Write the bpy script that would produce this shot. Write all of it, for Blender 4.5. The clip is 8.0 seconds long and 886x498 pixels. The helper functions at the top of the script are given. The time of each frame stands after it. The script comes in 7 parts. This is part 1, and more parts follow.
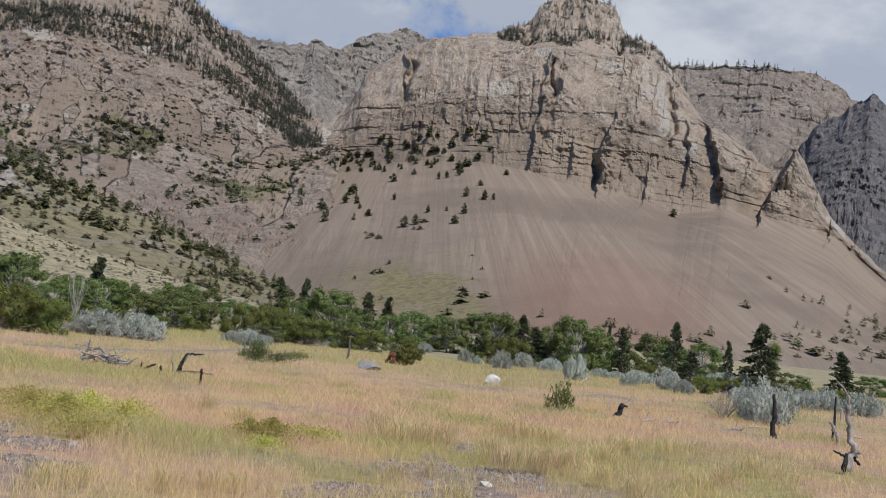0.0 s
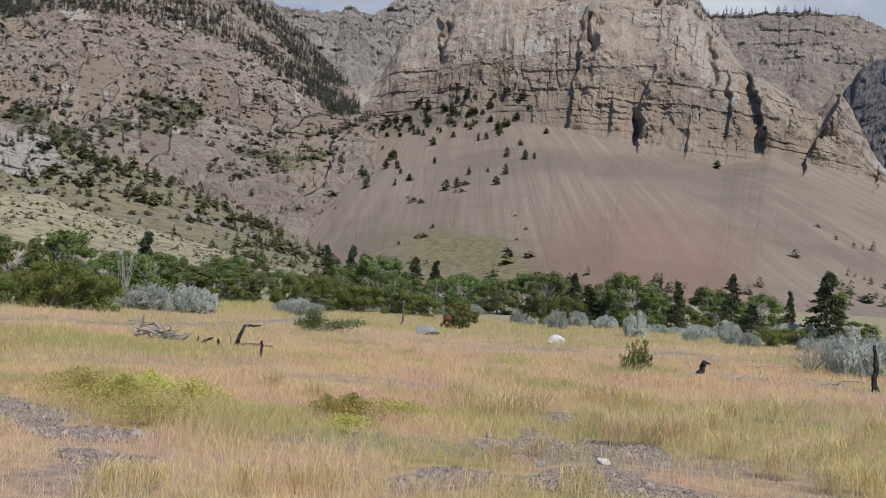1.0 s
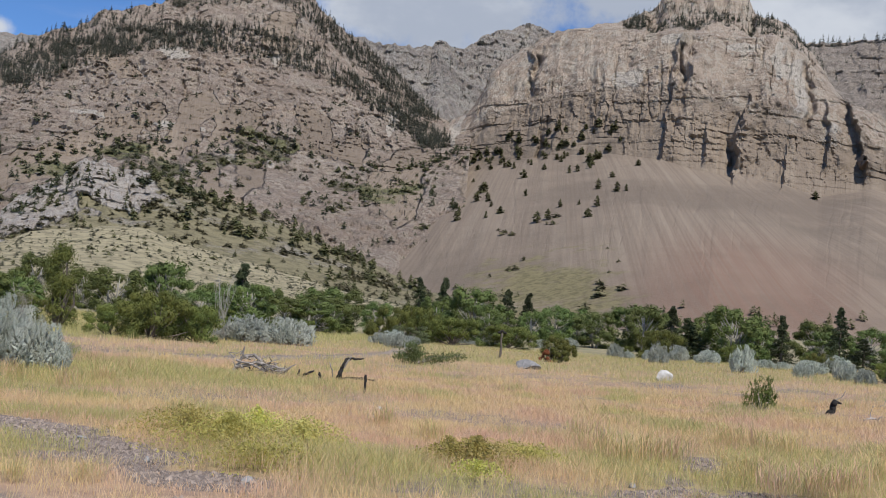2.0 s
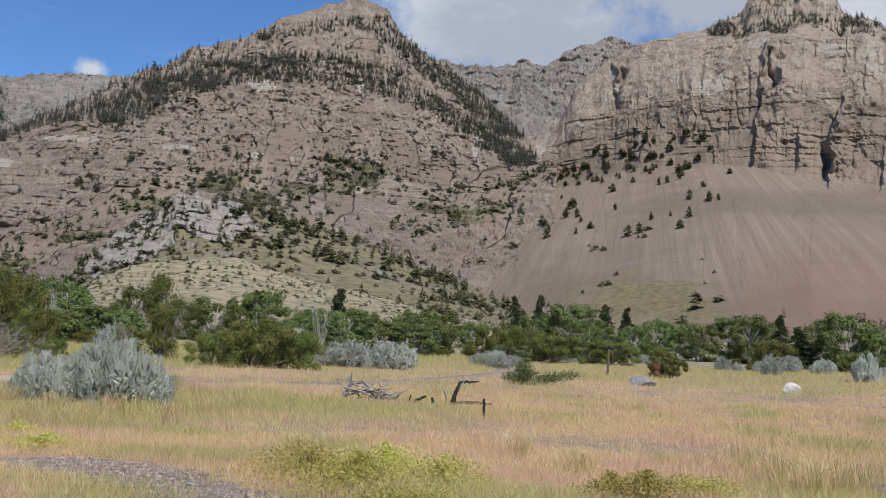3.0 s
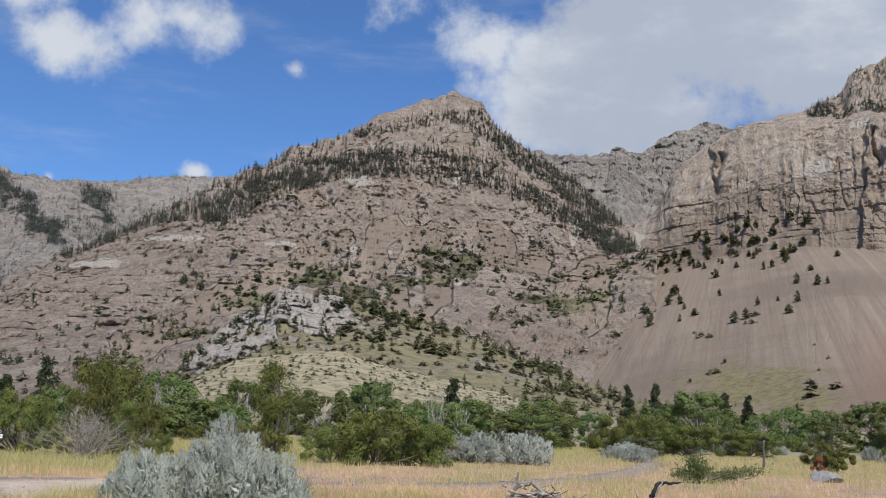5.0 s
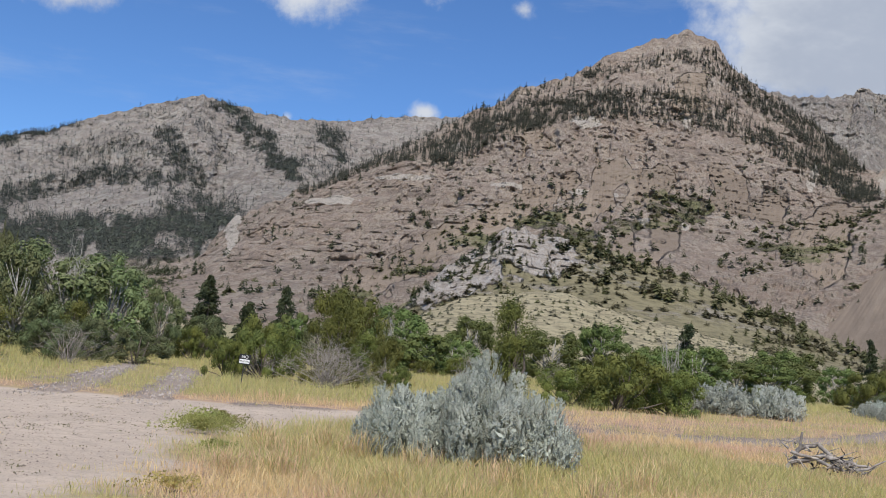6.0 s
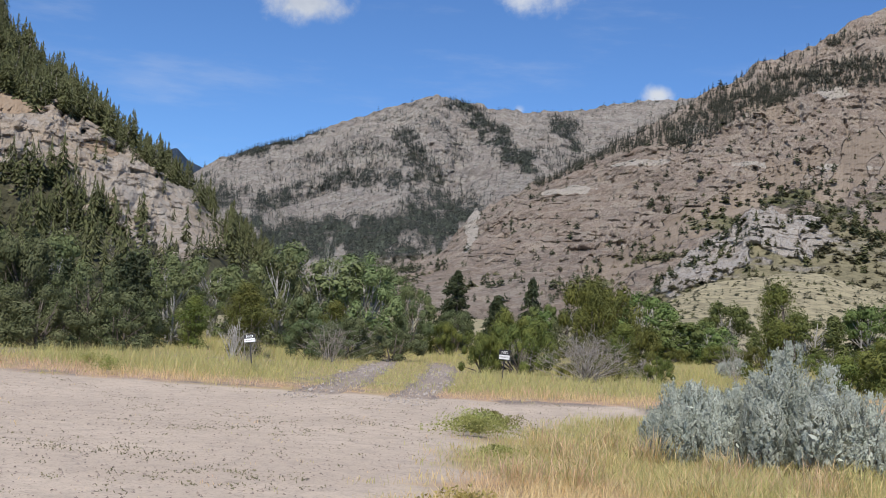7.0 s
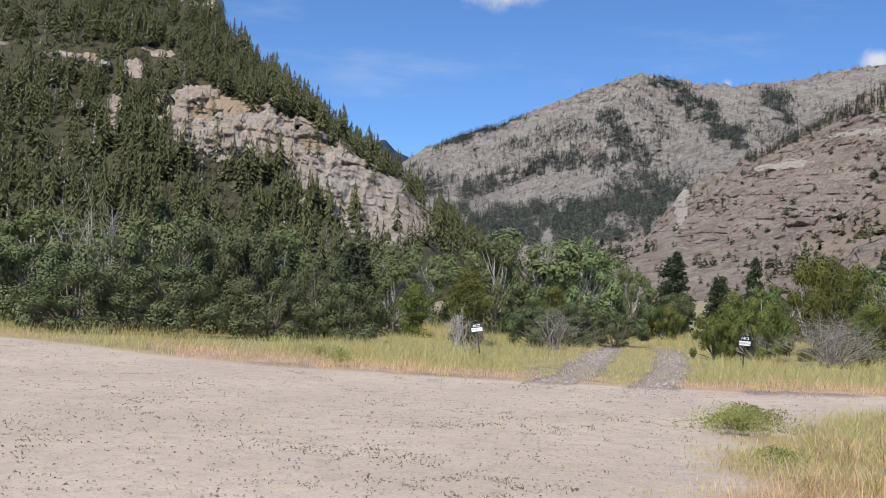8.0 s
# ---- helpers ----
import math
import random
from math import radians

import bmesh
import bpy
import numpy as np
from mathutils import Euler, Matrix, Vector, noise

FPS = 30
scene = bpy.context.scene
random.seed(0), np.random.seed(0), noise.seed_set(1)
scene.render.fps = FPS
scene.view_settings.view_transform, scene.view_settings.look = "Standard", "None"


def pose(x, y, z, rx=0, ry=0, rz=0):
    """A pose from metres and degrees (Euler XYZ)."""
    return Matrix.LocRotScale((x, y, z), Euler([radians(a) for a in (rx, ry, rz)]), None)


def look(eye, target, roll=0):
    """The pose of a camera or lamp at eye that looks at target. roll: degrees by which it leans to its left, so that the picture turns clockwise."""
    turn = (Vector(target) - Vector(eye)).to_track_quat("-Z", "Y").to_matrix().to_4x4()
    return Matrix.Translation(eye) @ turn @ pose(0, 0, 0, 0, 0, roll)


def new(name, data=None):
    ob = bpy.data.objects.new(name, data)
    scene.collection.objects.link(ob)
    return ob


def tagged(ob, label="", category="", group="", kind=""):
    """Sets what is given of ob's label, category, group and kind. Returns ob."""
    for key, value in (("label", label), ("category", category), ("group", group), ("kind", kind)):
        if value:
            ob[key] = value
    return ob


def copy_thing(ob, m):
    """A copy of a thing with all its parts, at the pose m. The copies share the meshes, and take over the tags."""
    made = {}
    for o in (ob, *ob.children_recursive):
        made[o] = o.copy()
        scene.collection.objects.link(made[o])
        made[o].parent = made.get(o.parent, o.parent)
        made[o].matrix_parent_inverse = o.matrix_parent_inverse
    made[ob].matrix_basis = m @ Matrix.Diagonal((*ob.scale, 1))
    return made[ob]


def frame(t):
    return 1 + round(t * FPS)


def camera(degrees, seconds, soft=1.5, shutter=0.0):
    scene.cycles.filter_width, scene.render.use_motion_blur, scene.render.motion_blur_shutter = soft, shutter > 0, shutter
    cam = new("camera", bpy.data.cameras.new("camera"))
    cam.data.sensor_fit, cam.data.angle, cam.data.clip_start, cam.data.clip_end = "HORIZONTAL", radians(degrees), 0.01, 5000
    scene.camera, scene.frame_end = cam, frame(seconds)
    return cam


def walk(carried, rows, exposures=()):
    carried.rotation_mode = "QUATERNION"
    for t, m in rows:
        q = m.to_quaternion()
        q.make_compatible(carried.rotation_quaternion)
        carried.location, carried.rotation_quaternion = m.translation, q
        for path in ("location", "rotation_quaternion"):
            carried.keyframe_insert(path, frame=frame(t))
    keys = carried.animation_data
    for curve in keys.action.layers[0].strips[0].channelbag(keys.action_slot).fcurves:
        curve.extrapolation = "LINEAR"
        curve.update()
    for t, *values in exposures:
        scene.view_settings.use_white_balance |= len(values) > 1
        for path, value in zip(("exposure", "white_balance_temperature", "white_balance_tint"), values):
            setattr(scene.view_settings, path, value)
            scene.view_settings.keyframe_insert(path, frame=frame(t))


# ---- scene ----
cam = camera(43.53, 8.0, soft=0.7)
PATH = [
    (0.0, -0.000, 0.000, 1.729, 2.44, 5.35, -6.62),
    (0.5, -0.342, 0.916, 1.693, 5.13, 4.46, -3.76),
    (1.0, -0.787, 1.865, 1.670, 4.82, 3.20, -4.44),
    (1.2, -0.918, 2.134, 1.673, 6.84, 3.66, -4.79),
    (2.3, -1.729, 3.706, 1.622, 10.18, 4.45, -5.41),
    (2.5, -1.926, 4.053, 1.613, 11.04, 4.26, -5.84),
    (3.0, -2.481, 5.076, 1.602, 14.31, 5.23, -2.77),
    (3.5, -3.072, 6.116, 1.552, 15.67, 5.75, -1.13),
    (4.0, -3.798, 7.236, 1.506, 17.96, 7.36, -0.14),
    (4.2, -4.137, 7.737, 1.502, 18.50, 7.97, -2.34),
    (5.3, -6.434, 10.996, 1.536, 20.82, 9.94, -1.29),
    (5.5, -6.777, 11.348, 1.533, 23.20, 9.07, -0.86),
    (6.0, -7.531, 11.916, 1.518, 30.69, 6.03, -5.14),
    (6.5, -8.195, 12.335, 1.537, 35.82, 5.41, -5.71),
    (7.0, -8.750, 12.636, 1.567, 43.19, 4.60, -3.56),
    (7.5, -9.381, 12.839, 1.599, 48.26, 4.03, -4.25),
    (8.0, -9.941, 12.947, 1.644, 53.94, 3.20, -2.57),
]
walk(cam, [(t, pose(x, y, z, 90 + p, r, a)) for t, x, y, z, a, p, r in PATH], [(0.0, -0.04), (1.2, 0.0), (3.5, 0.02), (5.5, 0.1), (6.5, 0.08), (8.0, 0.22)])

# ---- world and sun ----
SUN_AZ, SUN_EL = -147.0, 50.0          # degrees left of +y, degrees up
_a, _e = radians(SUN_AZ), radians(SUN_EL)
SUN_DIR = Vector((-math.sin(_a) * math.cos(_e), math.cos(_a) * math.cos(_e), math.sin(_e)))


def nd(nt, kind, ins=None, **props):
    """A node with its inputs set or linked."""
    n = nt.nodes.new(kind)
    for k, v in props.items():
        setattr_node(n, k, v)
    for k, v in (ins or {}).items():
        if isinstance(v, bpy.types.NodeSocket):
            nt.links.new(v, n.inputs[k])
        else:
            n.inputs[k].default_value = v
    return n


def setattr_node(n, k, v):
    if k == "operation":
        n.operation = v
    elif k == "data_type":
        n.data_type = v
    elif k == "blend_type":
        n.blend_type = v
    elif k == "attribute_name":
        n.attribute_name = v
    elif k == "noise_dimensions":
        n.noise_dimensions = v
    elif k == "feature":
        n.feature = v
    elif k == "clamp":
        n.use_clamp = v


def m_(nt, op, a, b=0.0, clamp=False):
    n = nt.nodes.new("ShaderNodeMath")
    n.operation, n.use_clamp = op, clamp
    for i, v in enumerate((a, b)):
        if isinstance(v, bpy.types.NodeSocket):
            nt.links.new(v, n.inputs[i])
        else:
            n.inputs[i].default_value = v
    return n.outputs[0]


def ramp(nt, x, a, b, lo=0.0, hi=1.0):
    """Smooth step of x from a to b, mapped onto lo to hi."""
    n = nt.nodes.new("ShaderNodeMapRange")
    n.interpolation_type = "SMOOTHSTEP"
    nt.links.new(x, n.inputs[0])
    for i, v in enumerate((a, b, lo, hi)):
        n.inputs[i + 1].default_value = v
    return n.outputs[0]


def mixc(nt, fac, a, b, blend="MIX"):
    n = nt.nodes.new("ShaderNodeMix")
    n.data_type, n.blend_type = "RGBA", blend
    for i, v in ((0, fac), (6, a), (7, b)):
        if isinstance(v, bpy.types.NodeSocket):
            nt.links.new(v, n.inputs[i])
        elif i == 0:
            n.inputs[0].default_value = v
        else:
            n.inputs[i].default_value = (*v, 1)
    return n.outputs[2]


def noise_(nt, vec, scale, detail=4.0, rough=0.55, stretch=None):
    if stretch:
        mp = nt.nodes.new("ShaderNodeMapping")
        mp.inputs["Scale"].default_value = stretch
        nt.links.new(vec, mp.inputs["Vector"])
        vec = mp.outputs[0]
    n = nt.nodes.new("ShaderNodeTexNoise")
    nt.links.new(vec, n.inputs["Vector"])
    n.inputs["Scale"].default_value = scale
    n.inputs["Detail"].default_value = detail
    n.inputs["Roughness"].default_value = rough
    return n.outputs["Fac"]


def make_world():
    w = bpy.data.worlds.new("sky")
    scene.world = w
    w.use_nodes = True
    nt = w.node_tree
    nt.nodes.clear()
    sky = nt.nodes.new("ShaderNodeTexSky")
    sky.sky_type, sky.sun_disc = "NISHITA", False
    sky.sun_elevation, sky.sun_rotation = radians(SUN_EL), math.atan2(SUN_DIR.x, SUN_DIR.y)
    sky.altitude, sky.air_density, sky.dust_density, sky.ozone_density = 1900, 1.0, 0.3, 2.2
    tc = nt.nodes.new("ShaderNodeTexCoord")
    sep = nt.nodes.new("ShaderNodeSeparateXYZ")
    d = tc.outputs["Generated"]
    nt.links.new(d, sep.inputs[0])
    az = m_(nt, "MULTIPLY", m_(nt, "ARCTAN2", m_(nt, "MULTIPLY", sep.outputs[0], -1.0), sep.outputs[1]), 57.296)
    el = m_(nt, "MULTIPLY", m_(nt, "ARCSINE", sep.outputs[2]), 57.296)
    wob = m_(nt, "SUBTRACT", noise_(nt, d, 9.0, 6, 0.6), 0.5)
    wob2 = m_(nt, "SUBTRACT", noise_(nt, d, 24.0, 7, 0.62), 0.5)
    cover = None
    # cumulus: azimuth, elevation, half widths, weight
    for a, e, ra, re, k in CLOUDS:
        u = m_(nt, "DIVIDE", m_(nt, "SUBTRACT", az, a), ra)
        v = m_(nt, "DIVIDE", m_(nt, "SUBTRACT", el, e), re)
        r = m_(nt, "SQRT", m_(nt, "ADD", m_(nt, "MULTIPLY", u, u), m_(nt, "MULTIPLY", v, v)))
        q = m_(nt, "MULTIPLY", m_(nt, "SUBTRACT", 1.0, r), k)
        cover = q if cover is None else m_(nt, "MAXIMUM", cover, q)
    dens = m_(nt, "ADD", cover, m_(nt, "ADD", m_(nt, "MULTIPLY", wob, 2.2), m_(nt, "MULTIPLY", wob2, 1.6)))
    mask = ramp(nt, dens, -0.15, 0.75)
    grey = m_(nt, "ADD", ramp(nt, az, -7.0, 2.0, 0.10, 0.34), ramp(nt, az, 12.0, 20.0, 0.0, -0.42))
    shade = m_(nt, "ADD", m_(nt, "MULTIPLY", noise_(nt, d, 8.0, 5, 0.6, (1, 1, 2)), 1.5), grey)
    lit = mixc(nt, ramp(nt, shade, 0.6, 1.15), CLOUD_LIT, CLOUD_DARK)
    wisp = m_(nt, "MULTIPLY", ramp(nt, noise_(nt, d, 5.0, 6, 0.6, (1, 1, 5)), 0.5, 0.78), 0.22)
    base = mixc(nt, 1.0, sky.outputs[0], SKY_GAIN, "MULTIPLY")
    base = mixc(nt, wisp, base, CLOUD_LIT)
    col = mixc(nt, mask, base, lit)
    bg = nd(nt, "ShaderNodeBackground", {"Color": col, "Strength": SKY_STRENGTH})
    out = nt.nodes.new("ShaderNodeOutputWorld")
    nt.links.new(bg.outputs[0], out.inputs[0])


SKY_STRENGTH = 0.1
SKY_GAIN = (0.65, 0.92, 1.25)
CLOUD_LIT, CLOUD_DARK = (6.0, 6.4, 7.1), (4.0, 4.5, 5.5)
CLOUDS = [
    (2.0, 21.0, 14.5, 5.6, 2.2), (-14.0, 20.0, 16.0, 8.0, 2.0), (11.5, 18.0, 8.2, 6.0, 1.9), (17.5, 20.4, 3.4, 2.0, 1.0), (34.0, 20.4, 4.6, 2.0, 1.1), (40.0, 18.6, 2.8, 1.6, 0.9), (42.0, 21.5, 3.0, 2.2, 1.1),
    (28.2, 18.4, 0.9, 0.7, 0.8), (46.5, 18.8, 1.8, 1.4, 0.8), (32.9, 12.9, 0.9, 0.55, 0.8), (39.9, 11.9, 0.4, 0.35, 0.7), (51.4, 16.6, 2.2, 0.9, 0.7), (30.0, 26.0, 22.0, 4.0, 1.0)]
make_world()
sun_data = bpy.data.lights.new("sun", "SUN")
sun_data.energy, sun_data.angle, sun_data.color = 4.4, radians(0.53), (1.0, 0.95, 0.87)
sun = new("sun", sun_data)
sun.matrix_world = look(tuple(SUN_DIR * 300), (0, 0, 0))

# ---- number tools ----
def hash3(ix, iy, iz, seed):
    h = (ix.astype(np.int64) * 374761393 + iy.astype(np.int64) * 668265263 + iz.astype(np.int64) * 2147483647 + seed * 1274126177) & 0xFFFFFFFF
    h = ((h ^ (h >> 13)) * 1103515245) & 0xFFFFFFFF
    h = ((h ^ (h >> 16)) * 2654435761) & 0xFFFFFFFF
    return ((h ^ (h >> 15)) & 0xFFFFFF) / float(0xFFFFFF)


def vnoise(x, y, z, seed=0):
    """Smooth value noise, 0 to 1, on arrays."""
    fx, fy, fz = np.floor(x), np.floor(y), np.floor(z)
    u, v, w = x - fx, y - fy, z - fz
    u, v, w = (a * a * a * (a * (a * 6 - 15) + 10) for a in (u, v, w))
    r = 0.0
    for i in (0, 1):
        for j in (0, 1):
            for k in (0, 1):
                r = r + hash3(fx + i, fy + j, fz + k, seed) * (u if i else 1 - u) * (v if j else 1 - v) * (w if k else 1 - w)
    return r


def fbm(x, y, z, octaves=4, seed=0, ridged=False, gain=0.5):
    s, a, t = 0.0, 1.0, 0.0
    for o in range(octaves):
        n = vnoise(x, y, z, seed + 17 * o)
        if ridged:
            n = 1 - np.abs(2 * n - 1)
        s, t = s + a * n, t + a
        a *= gain
        x, y, z = x * 2.03 + 7.1, y * 2.03 + 3.7, z * 2.03 + 1.3
    return s / t


def sstep(x, a, b):
    t = np.clip((np.asarray(x, float) - a) / (b - a), 0, 1)
    return t * t * (3 - 2 * t)


def mesh_of(name, verts, faces, material=None, smooth=False):
    """A mesh from arrays: faces all of one size."""
    me = bpy.data.meshes.new(name)
    verts, faces = np.asarray(verts, np.float32), np.asarray(faces, np.int32)
    n, k = faces.shape
    me.vertices.add(len(verts))
    me.vertices.foreach_set("co", verts.ravel())
    me.loops.add(n * k)
    me.loops.foreach_set("vertex_index", faces.ravel())
    me.polygons.add(n)
    me.polygons.foreach_set("loop_start", np.arange(0, n * k, k, dtype=np.int32))
    me.polygons.foreach_set("use_smooth", np.full(n, smooth))
    me.update(calc_edges=True)
    if material:
        me.materials.append(material)
    return me


def attr(me, name, values):
    values = np.asarray(values, np.float32)
    kind = "FLOAT" if values.ndim == 1 else "FLOAT_VECTOR"
    a = me.attributes.new(name, kind, "POINT")
    a.data.foreach_set("value" if values.ndim == 1 else "vector", values.ravel())


def grid_faces(rows, cols):
    i = np.arange(rows - 1)[:, None] * cols + np.arange(cols - 1)[None]
    i = i.ravel()
    return np.stack([i, i + 1, i + cols + 1, i + cols], 1)


def part(name, bm, material, parent, label=""):
    """Links a bmesh or a mesh as one mesh object under a thing or a part."""
    if isinstance(bm, bpy.types.Mesh):
        me = bm
    else:
        me = bpy.data.meshes.new(name)
        bm.to_mesh(me)
        bm.free()
    if material and not me.materials:
        me.materials.append(material)
    ob = new(name, me)
    ob.parent = parent
    return tagged(ob, label)


def thing(name, label, category, group="", kind=""):
    return tagged(new(name), label, category, group, kind)


OX, OY = -5.0, 8.0      # middle of the walk, round which the valley is laid out


def polar(points):
    p = np.array(points, float)
    a = np.degrees(np.arctan2(-(p[:, 0] - OX), p[:, 1] - OY))
    o = np.argsort(a)
    return a[o], np.hypot(p[o, 0] - OX, p[o, 1] - OY), p[o, 2]


def ellipse(x, y, cx, cy, rx, ry, turn=0.0):
    c, s = math.cos(radians(turn)), math.sin(radians(turn))
    u, v = (x - cx) * c + (y - cy) * s, -(x - cx) * s + (y - cy) * c
    return 1 - np.hypot(u / rx, v / ry)


def near_line(x, y, pts):
    """Distance from a polyline in plan."""
    best = np.full(np.shape(x), 1e9)
    for (ax, ay), (bx, by) in zip(pts[:-1], pts[1:]):
        t = np.clip(((x - ax) * (bx - ax) + (y - ay) * (by - ay)) / ((bx - ax) ** 2 + (by - ay) ** 2), 0, 1)
        best = np.minimum(best, np.hypot(x - ax - t * (bx - ax), y - ay - t * (by - ay)))
    return best


def ground_z(x, y):
    x, y = np.asarray(x, float), np.asarray(y, float)
    r = np.hypot(x - OX, y - OY)
    z = 0.35 * sstep(r, 27, 42) + 0.45 * sstep(r, 60, 100) + 1.2 * sstep(r, 110, 200) + 9 * sstep(r, 200, 520) + 25 * sstep(r, 500, 1600)
    z = z + 0.42 * sstep(x, -3, 8) * sstep(r, 14, 26) + 1.6 * sstep(x, 8, 45) * sstep(r, 30, 110)
    z = z + 0.10 * (fbm(x / 7, y / 7, x * 0, 3, 5) - 0.5) * sstep(r, 6, 20) + 0.9 * (fbm(x / 60, y / 60, x * 0, 3, 9) - 0.5) * sstep(r, 60, 160)
    return z


def gz(x, y):
    return float(ground_z(np.array([x]), np.array([y]))[0])


ROAD_FAR = [(-75, 8.5), (-52.0, 17.4), (-42.2, 21.2), (-38.1, 22.9), (-34.4, 24.5), (-31.8, 26.5), (-29.3, 29.1), (-27.0, 31.6), (-24.6, 35.2), (-23.5, 38.0)]
ROAD = [(-25.5, 34.0), (-22.6, 36.6), (-18.4, 39.6), (-15.2, 43.6), (-14.4, 50.5), (-14.8, 60.0), (-17.0, 80.0), (-20.6, 99.0)]


def lot_mask(x, y):
    """Bare gravel of the parking ground: signed depth inside its rim, in metres."""
    n = (fbm(x / 1.6, y / 1.6, x * 0, 4, 21) - 0.5) * 2.2
    far = np.interp(x, [p[0] for p in ROAD_FAR], [p[1] for p in ROAD_FAR])
    inside_far = far - y + n * 0.35
    rim = np.interp(y, [-40, 10, 17, 20.5, 24.0, 26.5, 29.0, 33.0, 35.5, 37.5], [-9, -11.5, -15.2, -17.0, -19.5, -21.2, -22.0, -22.6, -23.6, -25.5])
    inside_near = rim - x + n * 1.3
    return np.minimum(inside_far, inside_near)


BARE_AT = [(-0.9, 16.3, 0.95, 3.6, -8), (-1.6, 13.0, 0.9, 1.7, -15), (-0.1, 13.6, 1.2, 1.6, 0), (0.3, 17.2, 0.8, 1.7, 0), (-0.2, 20.6, 0.55, 2.3, 0), (-9.0, 17.0, 1.6, 1.2, -25),
           (-7.4, 15.5, 1.5, 1.1, -35), (-5.6, 13.9, 1.1, 0.9, 0), (-5.0, 12.4, 0.9, 0.8, 0), (-10.4, 17.2, 1.1, 1.0, 0), (-8.6, 16.4, 1.2, 1.2, 0)]


def bare_mask(x, y):
    """0 to 1: gravelly bare patches in the meadow."""
    n = (fbm(x / 1.1, y / 1.1, x * 0, 4, 33) - 0.5) * 1.7
    e = np.maximum.reduce([ellipse(x, y, *q) for q in BARE_AT])
    thin = 0.5 * sstep(fbm(x / 2.6, y / 2.6, x * 0, 3, 35), 0.52, 0.7)
    return np.maximum(sstep(e + n * 0.8, 0.06, 0.5), thin * (np.hypot(x - OX, y - OY) < 60))


def track_mask(x, y):
    n = (fbm(x / 0.9, y / 0.9, x * 0, 3, 41) - 0.5) * 0.9
    left = near_line(x, y, [(-28.4, 29.2), (-31.4, 33.2), (-34.3, 36.4), (-40.8, 43.2), (-50.0, 53.0)])
    right = near_line(x, y, [(-26.6, 30.6), (-29.6, 34.4), (-32.4, 37.6), (-38.4, 44.4), (-46.0, 52.0)])
    two = sstep(0.75 - np.minimum(left, right) + n * 0.7, 0.0, 0.4)
    path = sstep(1.3 - near_line(x, y, ROAD) + n * 1.2, 0.0, 0.8) * sstep(np.hypot(x, y), 24, 30)
    return np.maximum(two, path)


def greenness(x, y):
    """0 straw and pink cheatgrass, 1 green bunchgrass."""
    n = fbm(x / 5.5, y / 5.5, x * 0, 4, 51)
    m = fbm(x / 1.7, y / 1.7, x * 0, 3, 52)
    g = np.maximum(sstep(n, 0.46, 0.64) * 0.6, sstep(m, 0.55, 0.72) * 0.55)
    g = np.maximum(g, 0.72 * sstep(ellipse(x, y, -13.5, 31.0, 11.0, 10.5) + 1.2 * (n - 0.5), 0.0, 0.5))
    g = np.maximum(g, 0.6 * sstep(ellipse(x, y, -16.5, 24.5, 5.5, 7.0) + 1.6 * (n - 0.5), 0.0, 0.6))
    g = np.maximum(g, 0.6 * sstep(ellipse(x, y, 2.5, 22.0, 6.5, 3.2, 20) + (n - 0.5) * 1.4, 0.0, 0.6))
    g = np.maximum(g, 0.6 * sstep(y - 0.35 * x + (n - 0.5) * 40, 62, 84))
    road = np.interp(x, [p[0] for p in ROAD_FAR], [p[1] for p in ROAD_FAR])
    g = np.maximum(g, 0.8 * sstep(y - road + (n - 0.5) * 3, 2.0, 4.0) * (x < -24))
    pink = np.maximum.reduce([sstep(ellipse(x, y, *q) + (n - 0.5) * 1.6, 0.0, 0.5) for q in PINK_AT])
    return np.clip(np.maximum(g * (1 - 0.75 * pink), 0.75 * sstep(m + 0.3 * n, 0.74, 0.9)), 0, 1)


PINK_AT = [(-16.4, 20.6, 2.4, 2.6, 0), (-6.4, 25.5, 6.5, 2.4, 10), (-2.0, 26.5, 5.0, 2.2, 0), (5.4, 32.0, 4.0, 3.0, 0), (1.5, 39.0, 6.0, 4.0, 0), (-3.4, 12.6, 2.6, 1.4, 0), (1.4, 14.6, 1.4, 1.2, 0), (-10.2, 21.0, 3.4, 1.8, 20), (-9.0, 17.5, 3.0, 1.6, 0), (9.0, 36.0, 4.0, 3.0, 0), (-4.5, 44.0, 7.0, 5.0, 0)]


# ---- materials ----
def material(name):
    mat = bpy.data.materials.new(name)
    mat.use_nodes = True
    nt = mat.node_tree
    nt.nodes.clear()
    out = nt.nodes.new("ShaderNodeOutputMaterial")
    b = nt.nodes.new("ShaderNodeBsdfPrincipled")
    nt.links.new(b.outputs[0], out.inputs[0])
    geo = nt.nodes.new("ShaderNodeNewGeometry")
    b.inputs["Specular IOR Level"].default_value = 0.25
    return mat, nt, b, geo


def bump_(nt, b, height, strength, dist):
    n = nd(nt, "ShaderNodeBump", {"Height": height, "Strength": strength, "Distance": dist})
    nt.links.new(n.outputs[0], b.inputs["Normal"])


def attr_(nt, name, out="Fac"):
    return nd(nt, "ShaderNodeAttribute", attribute_name=name).outputs[out]


